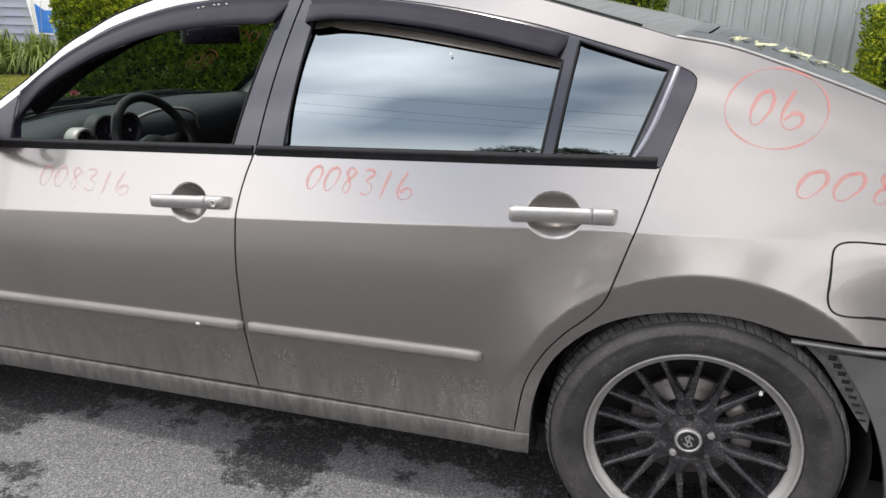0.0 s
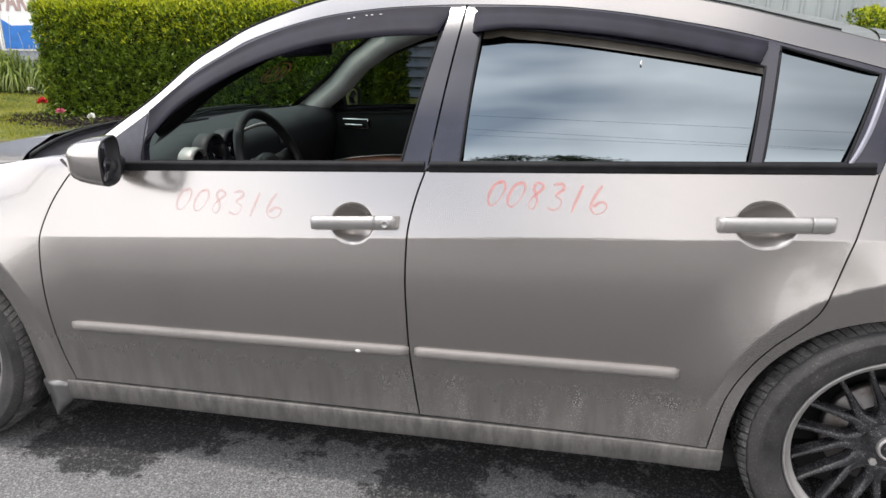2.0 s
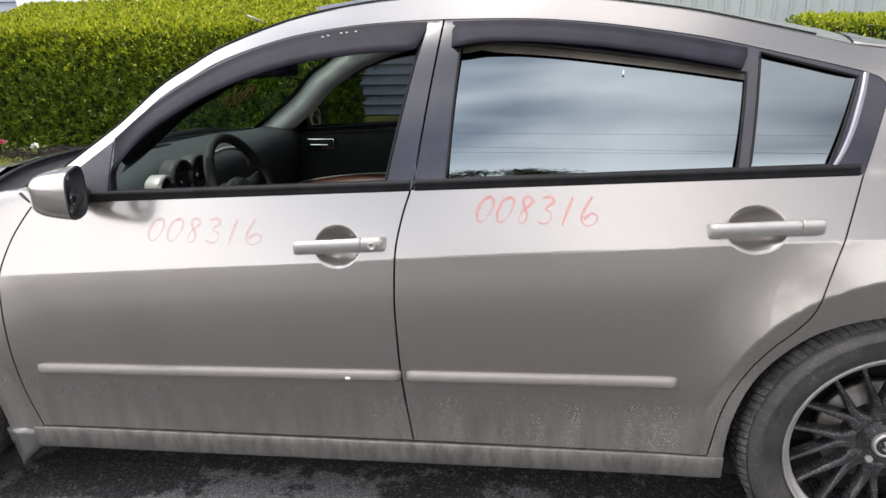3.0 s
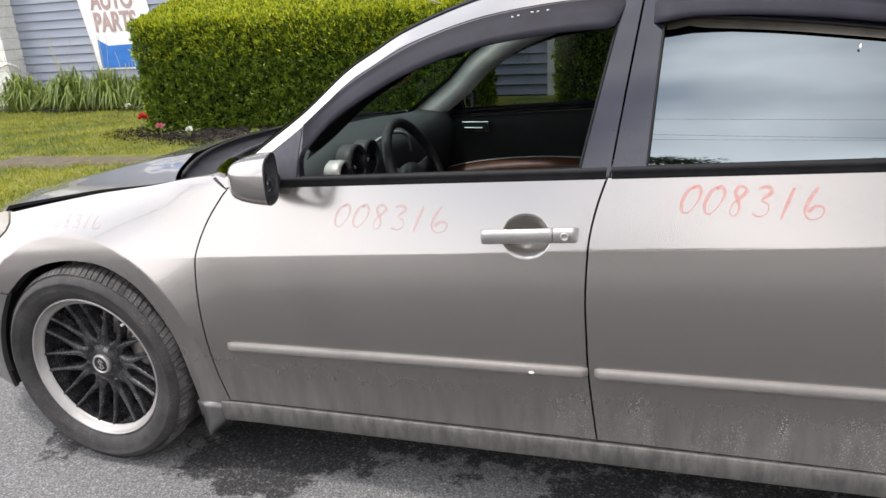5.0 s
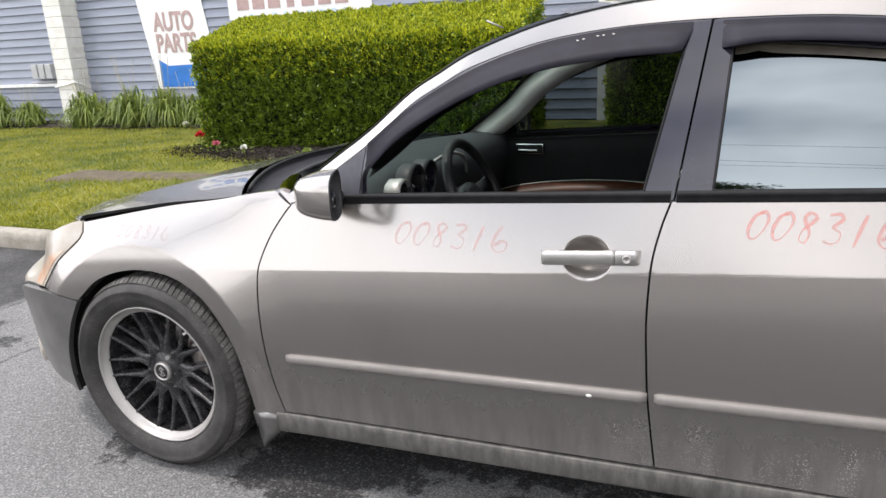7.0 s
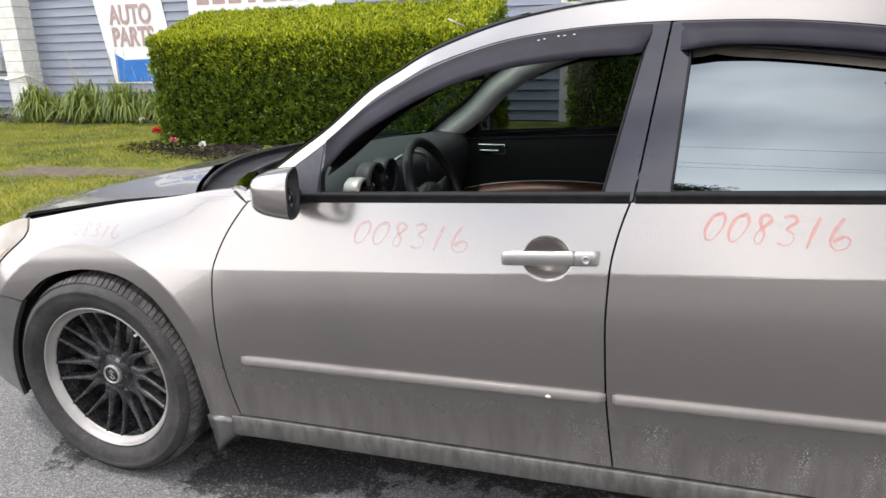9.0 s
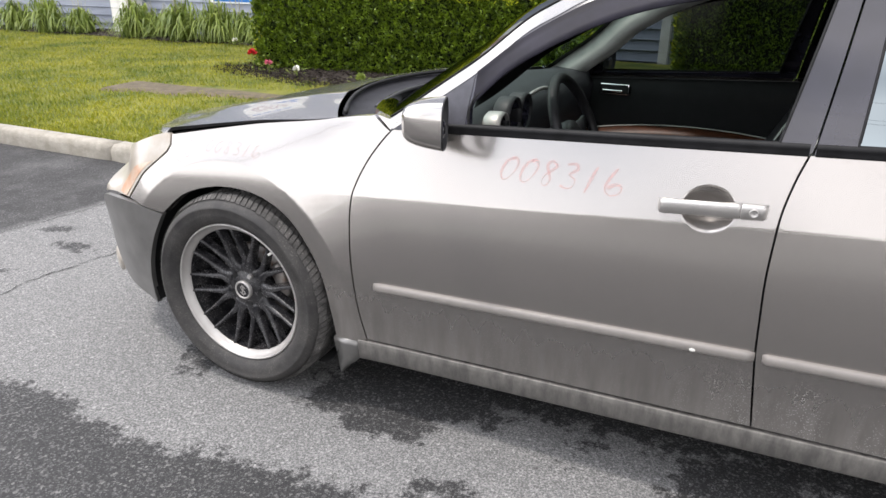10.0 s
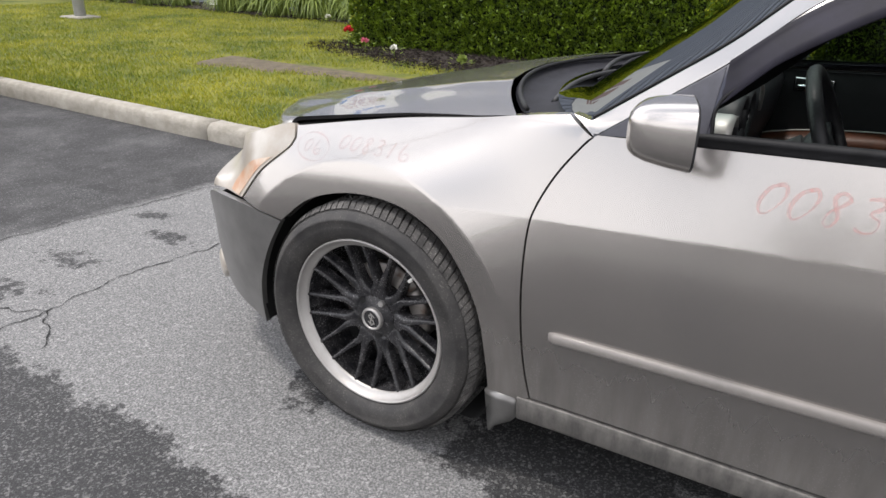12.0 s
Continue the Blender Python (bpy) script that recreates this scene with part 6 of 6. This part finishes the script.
def wing_mirror(mirror=False):
    door = far_front_door if mirror else front_door
    fl = far if mirror else (lambda p: p)
    sp = panel("sail_panel", sail, SAIL, door, lambda x, z: side(x, z) - 0.004, step=0.04, depth=0.006, mirror=mirror, label="dark grey mirror base")
    n = 36

    def section(t, wy, hz, back=0.0):
        """One closed section of the housing: t from the nose (0) to the opening (1)."""
        row = []
        for k in range(n):
            a = 2 * math.pi * k / n
            c, s = math.cos(a), math.sin(a)
            c = math.copysign(abs(c) ** 0.55, c)
            s = math.copysign(abs(s) ** 0.62, s)
            up = 0.06 + 0.004 * c
            down = 0.07 - 0.008 * max(0.0, -c) * s ** 2
            y = -0.066 + 0.074 * wy * c + 0.012 * (1 - t)
            z = 0.994 + (up if s > 0 else down) * hz * s - 0.004 * (1 - t)
            x = 0.668 + 0.136 * t - 0.05 * (c * 0.5 + 0.5) * t - back
            row.append(fl((x, y, z)))
        return row
    shell = [section(*q) for q in ((0.0, 0.2, 0.2), (0.008, 0.4, 0.42), (0.03, 0.56, 0.58), (0.08, 0.69, 0.71), (0.18, 0.8, 0.81), (0.35, 0.89, 0.89), (0.6, 0.96, 0.95), (0.85, 0.99, 0.99), (1.0, 1.0, 1.0))]
    ws = sheet("wing_mirror", shell, PAINT, door, "glossy pewter wing mirror with a black rim", closed=True, flip=mirror, caps=False)
    sheet("mirror_bezel", [section(1.0, 1.0, 1.0), section(1.0, 0.985, 0.98, -0.004), section(1.0, 0.93, 0.92, -0.002), section(1.0, 0.88, 0.86, 0.014), section(1.0, 0.02, 0.02, 0.018)], PLASTIC, ws, "black rim round the mirror glass", closed=True, flip=mirror)
    gl = section(1.0, 0.84, 0.8, 0.012)
    raw("mirror_glass", gl, [list(range(n)) if not mirror else list(range(n))[::-1]], CHROME, ws, "mirror glass", smooth=False)
    ctr = Vector((0.790, -0.095, 0.985))
    spot = [fl(tuple(ctr + Vector((-0.0065 * math.cos(a), 0.0195 * math.cos(a), 0.021 * math.sin(a))))) for a in np.linspace(0, 2 * math.pi, 20, endpoint=False)]
    inner = [fl(tuple(ctr + Vector((0.004 - 0.005 * math.cos(a), 0.015 * math.cos(a), 0.016 * math.sin(a))))) for a in np.linspace(0, 2 * math.pi, 20, endpoint=False)]
    sheet("blind_spot_mirror", [spot, inner], BLACK_TRIM, ws, "small round stick-on mirror", closed=True, flip=not mirror)
    raw("blind_spot_glass", inner, [list(range(20)) if not mirror else list(range(20))[::-1]], CHROME, ws, smooth=False)
    arm = [fl((0.715, 0.05, 0.958)), fl((0.725, 0.01, 0.96)), fl((0.73, -0.03, 0.965))]
    tube("mirror_arm", arm, 0.026, PLASTIC, ws, n=10)


wing_mirror()
wing_mirror(True)
tube("roof_antenna", [(1.05, 0.62, 1.40), (1.0, 0.60, 1.425)], 0.003, RIM_LIP, car, n=5)


# ---------- wheels ----------
def build_wheel(cx, radius, lip, set_in, phase, far=False):
    """Mesh wheel: polished lip, black barrel, nine forked spokes, tyre with tread blocks, brake behind."""
    s = -1.0 if far else 1.0
    y0 = 2 * MID - set_in if far else set_in
    c = (cx, y0, HUB_Z)
    side_h = radius - lip
    boss = (cx, set_in + 0.024, HUB_Z)

    def prof(p):
        return [(r, s * o) for r, o in p]

    def rest(ob):
        """The tyre flattens where it stands on the ground."""
        for v in ob.data.vertices:
            low = GROUND + 0.002 - v.co.z
            if low > 0:
                v.co.z += low
        return ob
    wheel = revolve("wheel", prof([(lip - 0.026, 0.02), (lip - 0.027, 0.05), (lip - 0.036, 0.085), (lip - 0.044, 0.14), (lip - 0.04, 0.2)]), c, SPOKE, car, "black mesh wheel with a bright lip", n=72, flip=far)
    revolve("rim_lip", prof([(lip - 0.004, 0.012), (lip, 0.004), (lip + 0.0005, -0.002), (lip - 0.002, -0.007), (lip - 0.006, -0.007), (lip - 0.0085, -0.003), (lip - 0.0105, 0.006), (lip - 0.022, 0.013), (lip - 0.0245, 0.015), (lip - 0.026, 0.02)]), c, RIM_LIP, wheel, "scuffed bright rim lip", n=96, flip=far)
    wall = [(0.0, 0.006), (0.06, -0.010), (0.2, -0.022), (0.42, -0.029), (0.58, -0.0275), (0.61, -0.0295), (0.66, -0.027), (0.75, -0.021), (0.86, -0.009), (0.93, 0.004)]
    tyre = rest(revolve("tyre", prof([(lip - 0.002 + q * side_h, o) for q, o in wall] + [(radius - 0.0045, 0.02), (radius - 0.0035, 0.06), (radius - 0.003, 0.1), (radius - 0.0035, 0.14), (radius - 0.0045, 0.18), (radius - 0.008, 0.2), (radius - 0.02, 0.212), (radius - 0.05, 0.22), (radius - 0.09, 0.212), (radius - 0.12, 0.2)]), c, TYRE, wheel, "dusty worn tyre", n=120, flip=far))
    if far:
        return wheel
    # shoulder and tread blocks, with the grooves left open between them
    verts, faces = [], []

    def block(a0, a1, sec, slant):
        n = len(verts)
        m = len(sec)
        for a in (a0, a1):
            for i, (r, o) in enumerate(sec):
                aa = a + slant * (o + 0.02)
                verts.append((cx + r * math.cos(aa), set_in + o, max(GROUND + 0.001, HUB_Z + r * math.sin(aa))))
        for i in range(m - 1):
            faces.append([n + i, n + i + 1, n + m + i + 1, n + m + i])
        faces.append([n + i for i in range(m)][::-1])
        faces.append([n + m + i for i in range(m)])
    count = 104
    rnd = random.Random(int(cx * 10) + 3)
    for k in range(count):
        a0 = 2 * math.pi * k / count
        st = 2 * math.pi / count
        deep = rnd.uniform(0.865, 0.885)
        block(a0, a0 + rnd.uniform(0.74, 0.9) * st, [(lip + deep * side_h, -0.002 - 0.13 * (0.95 - deep)), (lip + 0.94 * side_h, 0.0035), (lip + 0.965 * side_h, 0.009), (radius + 0.0005, 0.018), (radius + 0.001, 0.048), (radius - 0.004, 0.05)], 1.0)
        for o in (0.06, 0.105, 0.15):
            block(a0 + 0.2 * st, a0 + 0.92 * st, [(radius - 0.004, o), (radius + 0.001, o + 0.001), (radius + 0.001, o + 0.034), (radius - 0.004, o + 0.035)], -1.6 if o == 0.105 else 1.4)
    raw("tread", verts, faces, TREAD, tyre, smooth=False)
    # raised bars where the side lettering stands
    for a in (0.35, 0.62, 2.6, 2.95, 4.0):
        vs, fs = [], []
        for k in range(7):
            b0 = a + k * 0.035
            for bb, q in ((b0, 0.26), (b0 + 0.02, 0.26), (b0 + 0.02, 0.47), (b0, 0.47)):
                rr = lip + q * side_h
                vs.append((cx + rr * math.cos(bb), set_in - 0.0235 - 0.022 * (q - 0.22), HUB_Z + rr * math.sin(bb)))
            fs.append([4 * k + i for i in range(4)][::-1])
        raw("sidewall_lettering", [(x, y - 0.0025, z) for x, y, z in vs], fs, TYRE, tyre, smooth=False)
    # hub: a dished boss with the spokes flowing out of it
    revolve("hub_plate", [(0.084, 0.09), (0.086, 0.036), (0.082, 0.026), (0.07, 0.0215), (0.046, 0.017), (0.037, 0.012), (0.0, 0.012)], boss, SPOKE, wheel, n=54)
    end = lip - 0.028
    for k in range(9):
        a = 2 * math.pi * k / 9 + phase
        for sg in (-1, 1):
            rows = []
            for q in np.linspace(0, 1, 13):
                r = 0.058 + (end - 0.058) * q
                t = max(0.0, (r - 0.108) / (end - 0.108))
                off = 0.0085 + (0.0475 - 0.0085) * (1.12 * t - 0.12 * t * t)
                flare = 0.02 * max(0.0, 1 - (r - 0.058) / 0.05) ** 2
                hw = 0.0125 - 0.0052 * min(1.0, 1.6 * t) + flare
                yy = set_in + 0.0445 - 0.004 * math.sin(math.pi * min(1.0, q * 1.4)) - 0.029 * t ** 1.2
                p = Vector((cx + r * math.cos(a), 0, HUB_Z + r * math.sin(a)))
                tn = Vector((-math.sin(a), 0, math.cos(a)))
                row = []
                for u, d in ((-1.05, 0.034), (-1, 0.010), (-0.82, 0.0035), (-0.35, 0.0), (0.35, 0.0), (0.82, 0.0035), (1, 0.010), (1.05, 0.034)):
                    w = p + tn * (sg * off + u * hw)
                    row.append((w.x, yy + d, w.z))
                rows.append(row)
            sheet("spoke", rows, SPOKE, wheel, caps=True)
    revolve("centre_cap", [(0.034, 0.016), (0.034, 0.004), (0.031, -0.001), (0.0275, -0.001), (0.026, 0.002)], boss, RIM_LIP, wheel, "silver centre cap", n=32)
    revolve("cap_disc", [(0.0265, 0.002), (0.0, 0.0015)], boss, SPOKE, wheel, n=32)
    em = [[(0.55, 0.35), (0.1, 0.75), (-0.4, 0.5), (-0.2, 0.1), (0.3, -0.1), (0.5, -0.5), (0.0, -0.75), (-0.5, -0.35)], [(-0.1, 0.9), (0.12, 0.3), (-0.12, -0.3), (0.1, -0.9)]]
    stroke_mesh("cap_emblem", [[(u * 0.021, v * 0.021) for u, v in q] for q in em], 0.0042, lambda u, v: (cx + u, set_in + 0.0246, HUB_Z + v), RIM_LIP, wheel)
    for k in range(5):
        a = 2 * math.pi * k / 5 + (0.35 if cx > 1 else 1.1)
        q = (cx + 0.057 * math.cos(a), set_in + 0.024, HUB_Z + 0.057 * math.sin(a))
        if k in (0, 3) and (cx > 1 or k == 0):
            revolve("lug_nut", [(0.0098, 0.024), (0.0098, 0.011), (0.0078, 0.008), (0.0, 0.008)], q, RIM_LIP, wheel, n=6, smooth=False)
        else:
            revolve("lug_hole", [(0.0115, 0.0175), (0.0105, 0.0178), (0.0, 0.0178)], q, DARK, wheel, n=14)
    va = 0.87
    vr = lip - 0.04
    tube("valve_stem", [(cx + (vr + 0.012) * math.cos(va), set_in + 0.045, HUB_Z + (vr + 0.012) * math.sin(va)), (cx + vr * math.cos(va), set_in + 0.012, HUB_Z + vr * math.sin(va))], 0.0045, BIRD, wheel, n=8)
    revolve("brake_disc", [(0.05, 0.09), (0.075, 0.09), (0.078, 0.098), (0.142, 0.098), (0.145, 0.103), (0.145, 0.12), (0.05, 0.12)], c, STEEL, wheel, "rusty brake disc", n=48)
    cal = []
    for a in np.linspace(-0.15, 0.75, 10):
        cal.append([(cx + r * math.cos(a), set_in + o, HUB_Z + r * math.sin(a)) for r, o in ((0.105, 0.085), (0.11, 0.07), (0.15, 0.07), (0.16, 0.085), (0.16, 0.13), (0.105, 0.13))])
    sheet("brake_caliper", cal, STEEL, wheel, closed=True, caps=True, flip=True)
    revolve("backing_plate", [(lip - 0.043, 0.15), (0.15, 0.16), (0.0, 0.165)], c, DARK, wheel, n=32)
    return wheel


for cx, radius, lip, set_in, phase in ((AXLE_F, 0.345, 0.248, -0.024, radians(3)), (AXLE_R, 0.362, 0.261, -0.008, radians(21))):
    build_wheel(cx, radius, lip, set_in, phase)
    build_wheel(cx, radius, lip, set_in, phase, True)

# inner rear bumper bracket bared behind the rear wheel, with the loosened bumper edge
rows = []
for x in np.linspace(3.0, 3.8, 30):
    k = smooth((x - 3.0) / 0.15)
    y = side(x, 0.66)
    rows.append([(x, y + 0.012, 0.674), (x, y + 0.003, 0.671), (x, y + 0.001, 0.666), (x, y + 0.005, 0.662), (x, y + 0.03, 0.659)])
rb = sheet("rear_bumper", rows, PAINT_DULL, car, "grey rear bumper cover, loose at its front edge", flip=True)
low = loop_of(line((3.1, 0.645), (3.78, 0.66)), line((3.78, 0.66), (3.78, 0.3)), line((3.78, 0.3), (3.28, 0.25)), spline([(3.28, 0.25), (3.24, 0.4), (3.18, 0.53), (3.1, 0.645)]))
panel("bumper_side", low, PAINT_DULL, rb, lambda x, z: side(x, 0.6) + 0.02, step=0.05)
bracket = loop_of(spline([(3.03, 0.656), (3.08, 0.61), (3.13, 0.545), (3.175, 0.485), (3.2, 0.455)]), spline([(3.2, 0.455), (3.195, 0.52), (3.175, 0.59), (3.15, 0.656)]), line((3.15, 0.656), (3.03, 0.656)))
bk = panel("bumper_bracket", bracket, BRACKET, rb, lambda x, z: side(x, 0.6) + 0.03, step=0.04, label="slotted black bumper bracket")
for t in np.linspace(0.06, 0.95, 9):
    x, z = 3.09 + 0.1 * t ** 0.85, 0.638 - 0.16 * t
    h = 0.013 * (1.2 - 0.8 * t)
    raw("slot", [(x - 0.01, side(x, 0.6) + 0.0295, z - h * 0.3), (x + 0.02 * (1.2 - t), side(x, 0.6) + 0.0295, z - h * 0.4), (x + 0.02 * (1.2 - t), side(x, 0.6) + 0.0295, z + h * 0.5), (x - 0.012, side(x, 0.6) + 0.0295, z + h * 0.6)], [[0, 1, 2, 3]], DARK, bk, smooth=False)
box("rear_valance", 3.76, 0.12, 0.3, 3.88, 1.68, 0.7, PAINT_DULL, car, bevel=0.04, smooth=True)


# ---------- cabin ----------
def dash():
    rows = []
    for y in np.linspace(0.10, 1.70, 33):
        e = 1 - abs(y - MID) / 0.8
        xf = 0.5 - 0.2 * (1 - abs(y - MID) ** 2.2 / 0.6)
        hump = 0.03 * math.exp(-((y - 0.45) / 0.2) ** 2)
        z = 0.925 + 0.015 * smooth(e * 2)
        rows.append([(xf, y, z - 0.02), (xf + 0.1, y, z), (0.58, y, z + 0.008), (0.66, y, z + 0.006 + hump), (0.735, y, z - 0.012 + hump), (0.765, y, z - 0.06), (0.75, y, z - 0.2), (0.68, y, 0.5)])
    return sheet("dashboard", rows, DASH, car, "charcoal soft-touch dashboard", flip=True)


dashboard = dash()
for k, (y, z, r) in enumerate(((0.335, 0.905, 0.046), (0.44, 0.918, 0.064), (0.555, 0.918, 0.06))):
    c = (0.0, y, z)
    tb = revolve("gauge_hood", [(r - 0.004, 0.74), (r + 0.004, 0.748), (r + 0.006, 0.785), (r + 0.003, 0.8), (r - 0.003, 0.8), (r - 0.006, 0.79)], c, RIM_LIP if k == 0 else PLASTIC, dashboard, "gauge tube", n=32, axis="x")
    revolve("gauge_face", [(r - 0.005, 0.792), (r - 0.008, 0.765), (r - 0.012, 0.752), (0.0, 0.752)], c, BLACK_TRIM, tb, "black gauge face", n=32, axis="x")
tube("dash_trim", spline([(0.752, 0.62, 0.935), (0.762, 0.72, 0.955), (0.765, 0.86, 0.955), (0.77, 0.98, 0.92), (0.765, 1.02, 0.85)], 0.02), 0.007, RIM_LIP, dashboard, "silver trim round the centre stack", n=8)

SW = Matrix.Translation((1.0, 0.45, 0.885)) @ Euler((0, radians(-23), 0)).to_matrix().to_4x4()


def wheel_rim():
    rows = []
    for k in range(56):
        a = 2 * math.pi * k / 56
        row = []
        for j in range(12):
            b = 2 * math.pi * j / 12
            r = 0.182 + 0.0165 * math.cos(b)
            row.append(SW @ Vector((0.0165 * math.sin(b), r * math.cos(a), r * math.sin(a))))
        rows.append(row)
    rows.append(rows[0])
    sw = sheet("steering_wheel", rows, LEATHER, car, "black leather steering wheel", closed=True)
    hub = []
    for t, sc in ((-0.06, 0.5), (-0.02, 0.95), (0.0, 1.0), (0.015, 0.92), (0.025, 0.6), (0.027, 0.05)):
        hub.append([SW @ Vector((t - 0.02, 0.075 * sc * math.cos(a), -0.01 + 0.062 * sc * math.sin(a))) for a in np.linspace(0, 2 * math.pi, 24, endpoint=False)])
    sheet("airbag_cover", hub, LEATHER, sw, closed=True)
    for a in (0.12, math.pi - 0.12, -1.2, math.pi + 1.2):
        rr = []
        for r, w in ((0.06, 0.026), (0.12, 0.018), (0.176, 0.016)):
            p = Vector((-0.012, r * math.cos(a), r * math.sin(a)))
            tn = Vector((0, -math.sin(a), math.cos(a)))
            rr.append([SW @ (p + tn * w * u + Vector((d, 0, 0))) for u, d in ((-1, -0.008), (-1, 0.006), (1, 0.006), (1, -0.008))])
        sheet("wheel_spoke", rr, PLASTIC if abs(math.cos(a)) > 0.8 else RIM_LIP, sw, closed=True, caps=True)
    tube("steering_column", [SW @ Vector((-0.05, 0, 0)), SW @ Vector((-0.24, 0, -0.03))], 0.05, PLASTIC, sw, n=16)
    return sw


wheel_rim()

# far door card with pull handle, armrest
card = loop_of(line((0.52, 0.3), (1.62, 0.3)), line((1.62, 0.3), (1.64, 0.975)), line((1.64, 0.975), (0.72, 0.935)), line((0.72, 0.935), (0.52, 0.88)), line((0.52, 0.88), (0.52, 0.3)))
door_card = panel("door_card", card, CABIN, far_front_door, lambda x, z: 0.13 + 0.16 * max(0.0, z - 0.88) * -1.0, mirror=True, step=0.06, depth=0.02, label="black inner door panel")
box("handle_bezel", 0.80, 1.655, 0.823, 0.94, 1.668, 0.875, CHROME, door_card, bevel=0.006, smooth=True)
box("handle_pocket", 0.807, 1.650, 0.829, 0.933, 1.656, 0.869, DARK, door_card, bevel=0.002)
box("pull_handle", 0.815, 1.640, 0.837, 0.913, 1.651, 0.849, CHROME, door_card, bevel=0.005, smooth=True)
rows = []
for x in np.linspace(0.72, 1.6, 40):
    t = (x - 0.72) / 0.88
    z = 0.628 + 0.062 * math.sin(math.pi * min(1, t * 0.85)) ** 0.7
    rows.append([(x, 1.67, z - 0.08), (x, 1.60, z - 0.07), (x, 1.575, z - 0.03), (x, 1.59, z), (x, 1.66, z + 0.012)])
sheet("armrest", rows, BROWN, door_card, "burnt orange leather armrest", flip=False)
tube("stitching", [(r[4][0], r[4][1] - 0.012, r[4][2] + 0.003) for r in rows], 0.003, GREY_TRIM, door_card, "pale stitched edge", n=5)

# pillar trims
for name, right in (("pillar_trim", True), ("pillar_trim", False)):
    rows = []
    for q in [q for q in RAIL3 if (0.56 if right else 0.72) < q.x < 1.45]:
        a = [(q.x - 0.03, q.y + 0.02, q.z - 0.015), (q.x + 0.015, q.y + 0.065, q.z - 0.045), (q.x + 0.045, q.y + 0.055, q.z - 0.07), (q.x + 0.06, q.y + 0.0, q.z - 0.085)]
        rows.append([far((x, y, z)) if right else (x, y, z) for x, y, z in a])
    # the near trim is pale too; black stands in for its shaded side
    sheet(name, rows, GREY_TRIM if right else RUBBER, car, "pale grey windshield pillar trim" if right else "near pillar trim with its shade painted black", flip=right)

# rear-view mirror
RVM = Matrix.Translation((0.95, 0.9, 1.25)) @ Euler((0, 0, radians(-28))).to_matrix().to_4x4()
bm = box_bm(-0.014, -0.125, -0.037, 0.014, 0.125, 0.037, 0.013, 3)
bm.transform(RVM)
rv = part("rear_view_mirror", bm, PLASTIC, car, "black rear-view mirror", True)
bm = box_bm(0.012, -0.112, -0.027, 0.0155, 0.112, 0.027, 0.002, 1)
bm.transform(RVM)
part("mirror_glass", bm, BLACK_TRIM, rv)
tube("mirror_stalk", [(0.94, 0.9, 1.28), (0.93, 0.9, 1.37)], 0.01, PLASTIC, rv, n=8)
# sun visor hanging under the roof edge on the far side
part("sun_visor", box_bm(1.06, 0.98, 1.345, 1.24, 1.5, 1.365, 0.008, 2), GREY_TRIM, car, "", True)


def seat(y, lean):
    rows = []
    for t, w, d in ((0.0, 0.24, 0.07), (0.1, 0.25, 0.075), (0.35, 0.255, 0.07), (0.6, 0.245, 0.06), (0.75, 0.215, 0.05), (0.8, 0.15, 0.035)):
        z = 0.47 + 0.66 * t * 1.05
        x = 1.50 + lean * t
        rows.append([(x + d * math.copysign(abs(math.sin(a)) ** 0.7, math.sin(a)) - 0.02 * abs(math.cos(a)) ** 4, y + w * math.copysign(abs(math.cos(a)) ** 0.6, math.cos(a)), z) for a in np.linspace(0, 2 * math.pi, 28, endpoint=False)])
    st = sheet("front_seat", rows, LEATHER, car, "black leather front seat", closed=True, caps=True)
    hr = []
    for z, k in ((1.06, 0.5), (1.075, 0.95), (1.12, 1.0), (1.18, 0.95), (1.2, 0.5)):
        x = 1.5 + lean * 0.95
        hr.append([(x + 0.045 * k * math.sin(a), y + 0.125 * k * math.copysign(abs(math.cos(a)) ** 0.7, math.cos(a)), z) for a in np.linspace(0, 2 * math.pi, 20, endpoint=False)])
    sheet("headrest", hr, LEATHER, st, closed=True, caps=True)
    part("seat_cushion", box_bm(1.02, y - 0.25, 0.36, 1.52, y + 0.25, 0.53, 0.05, 3), LEATHER, st, "", True)
    tube("seat_piping", [(1.46 + lean * t * 0.9 - 0.03, y - 0.235, 0.5 + 0.6 * t) for t in np.linspace(0, 1, 8)], 0.006, GREY_TRIM, st, "pale grey piping", n=6)
    return st


seat(0.46, 0.30)
seat(1.34, 0.32)
part("rear_bench", box_bm(2.35, 0.2, 0.4, 2.75, 1.6, 1.0, 0.08, 3), LEATHER, car, "", True)
box("centre_console", 0.72, 0.78, 0.3, 1.5, 1.02, 0.6, CABIN, car, bevel=0.02, smooth=True)
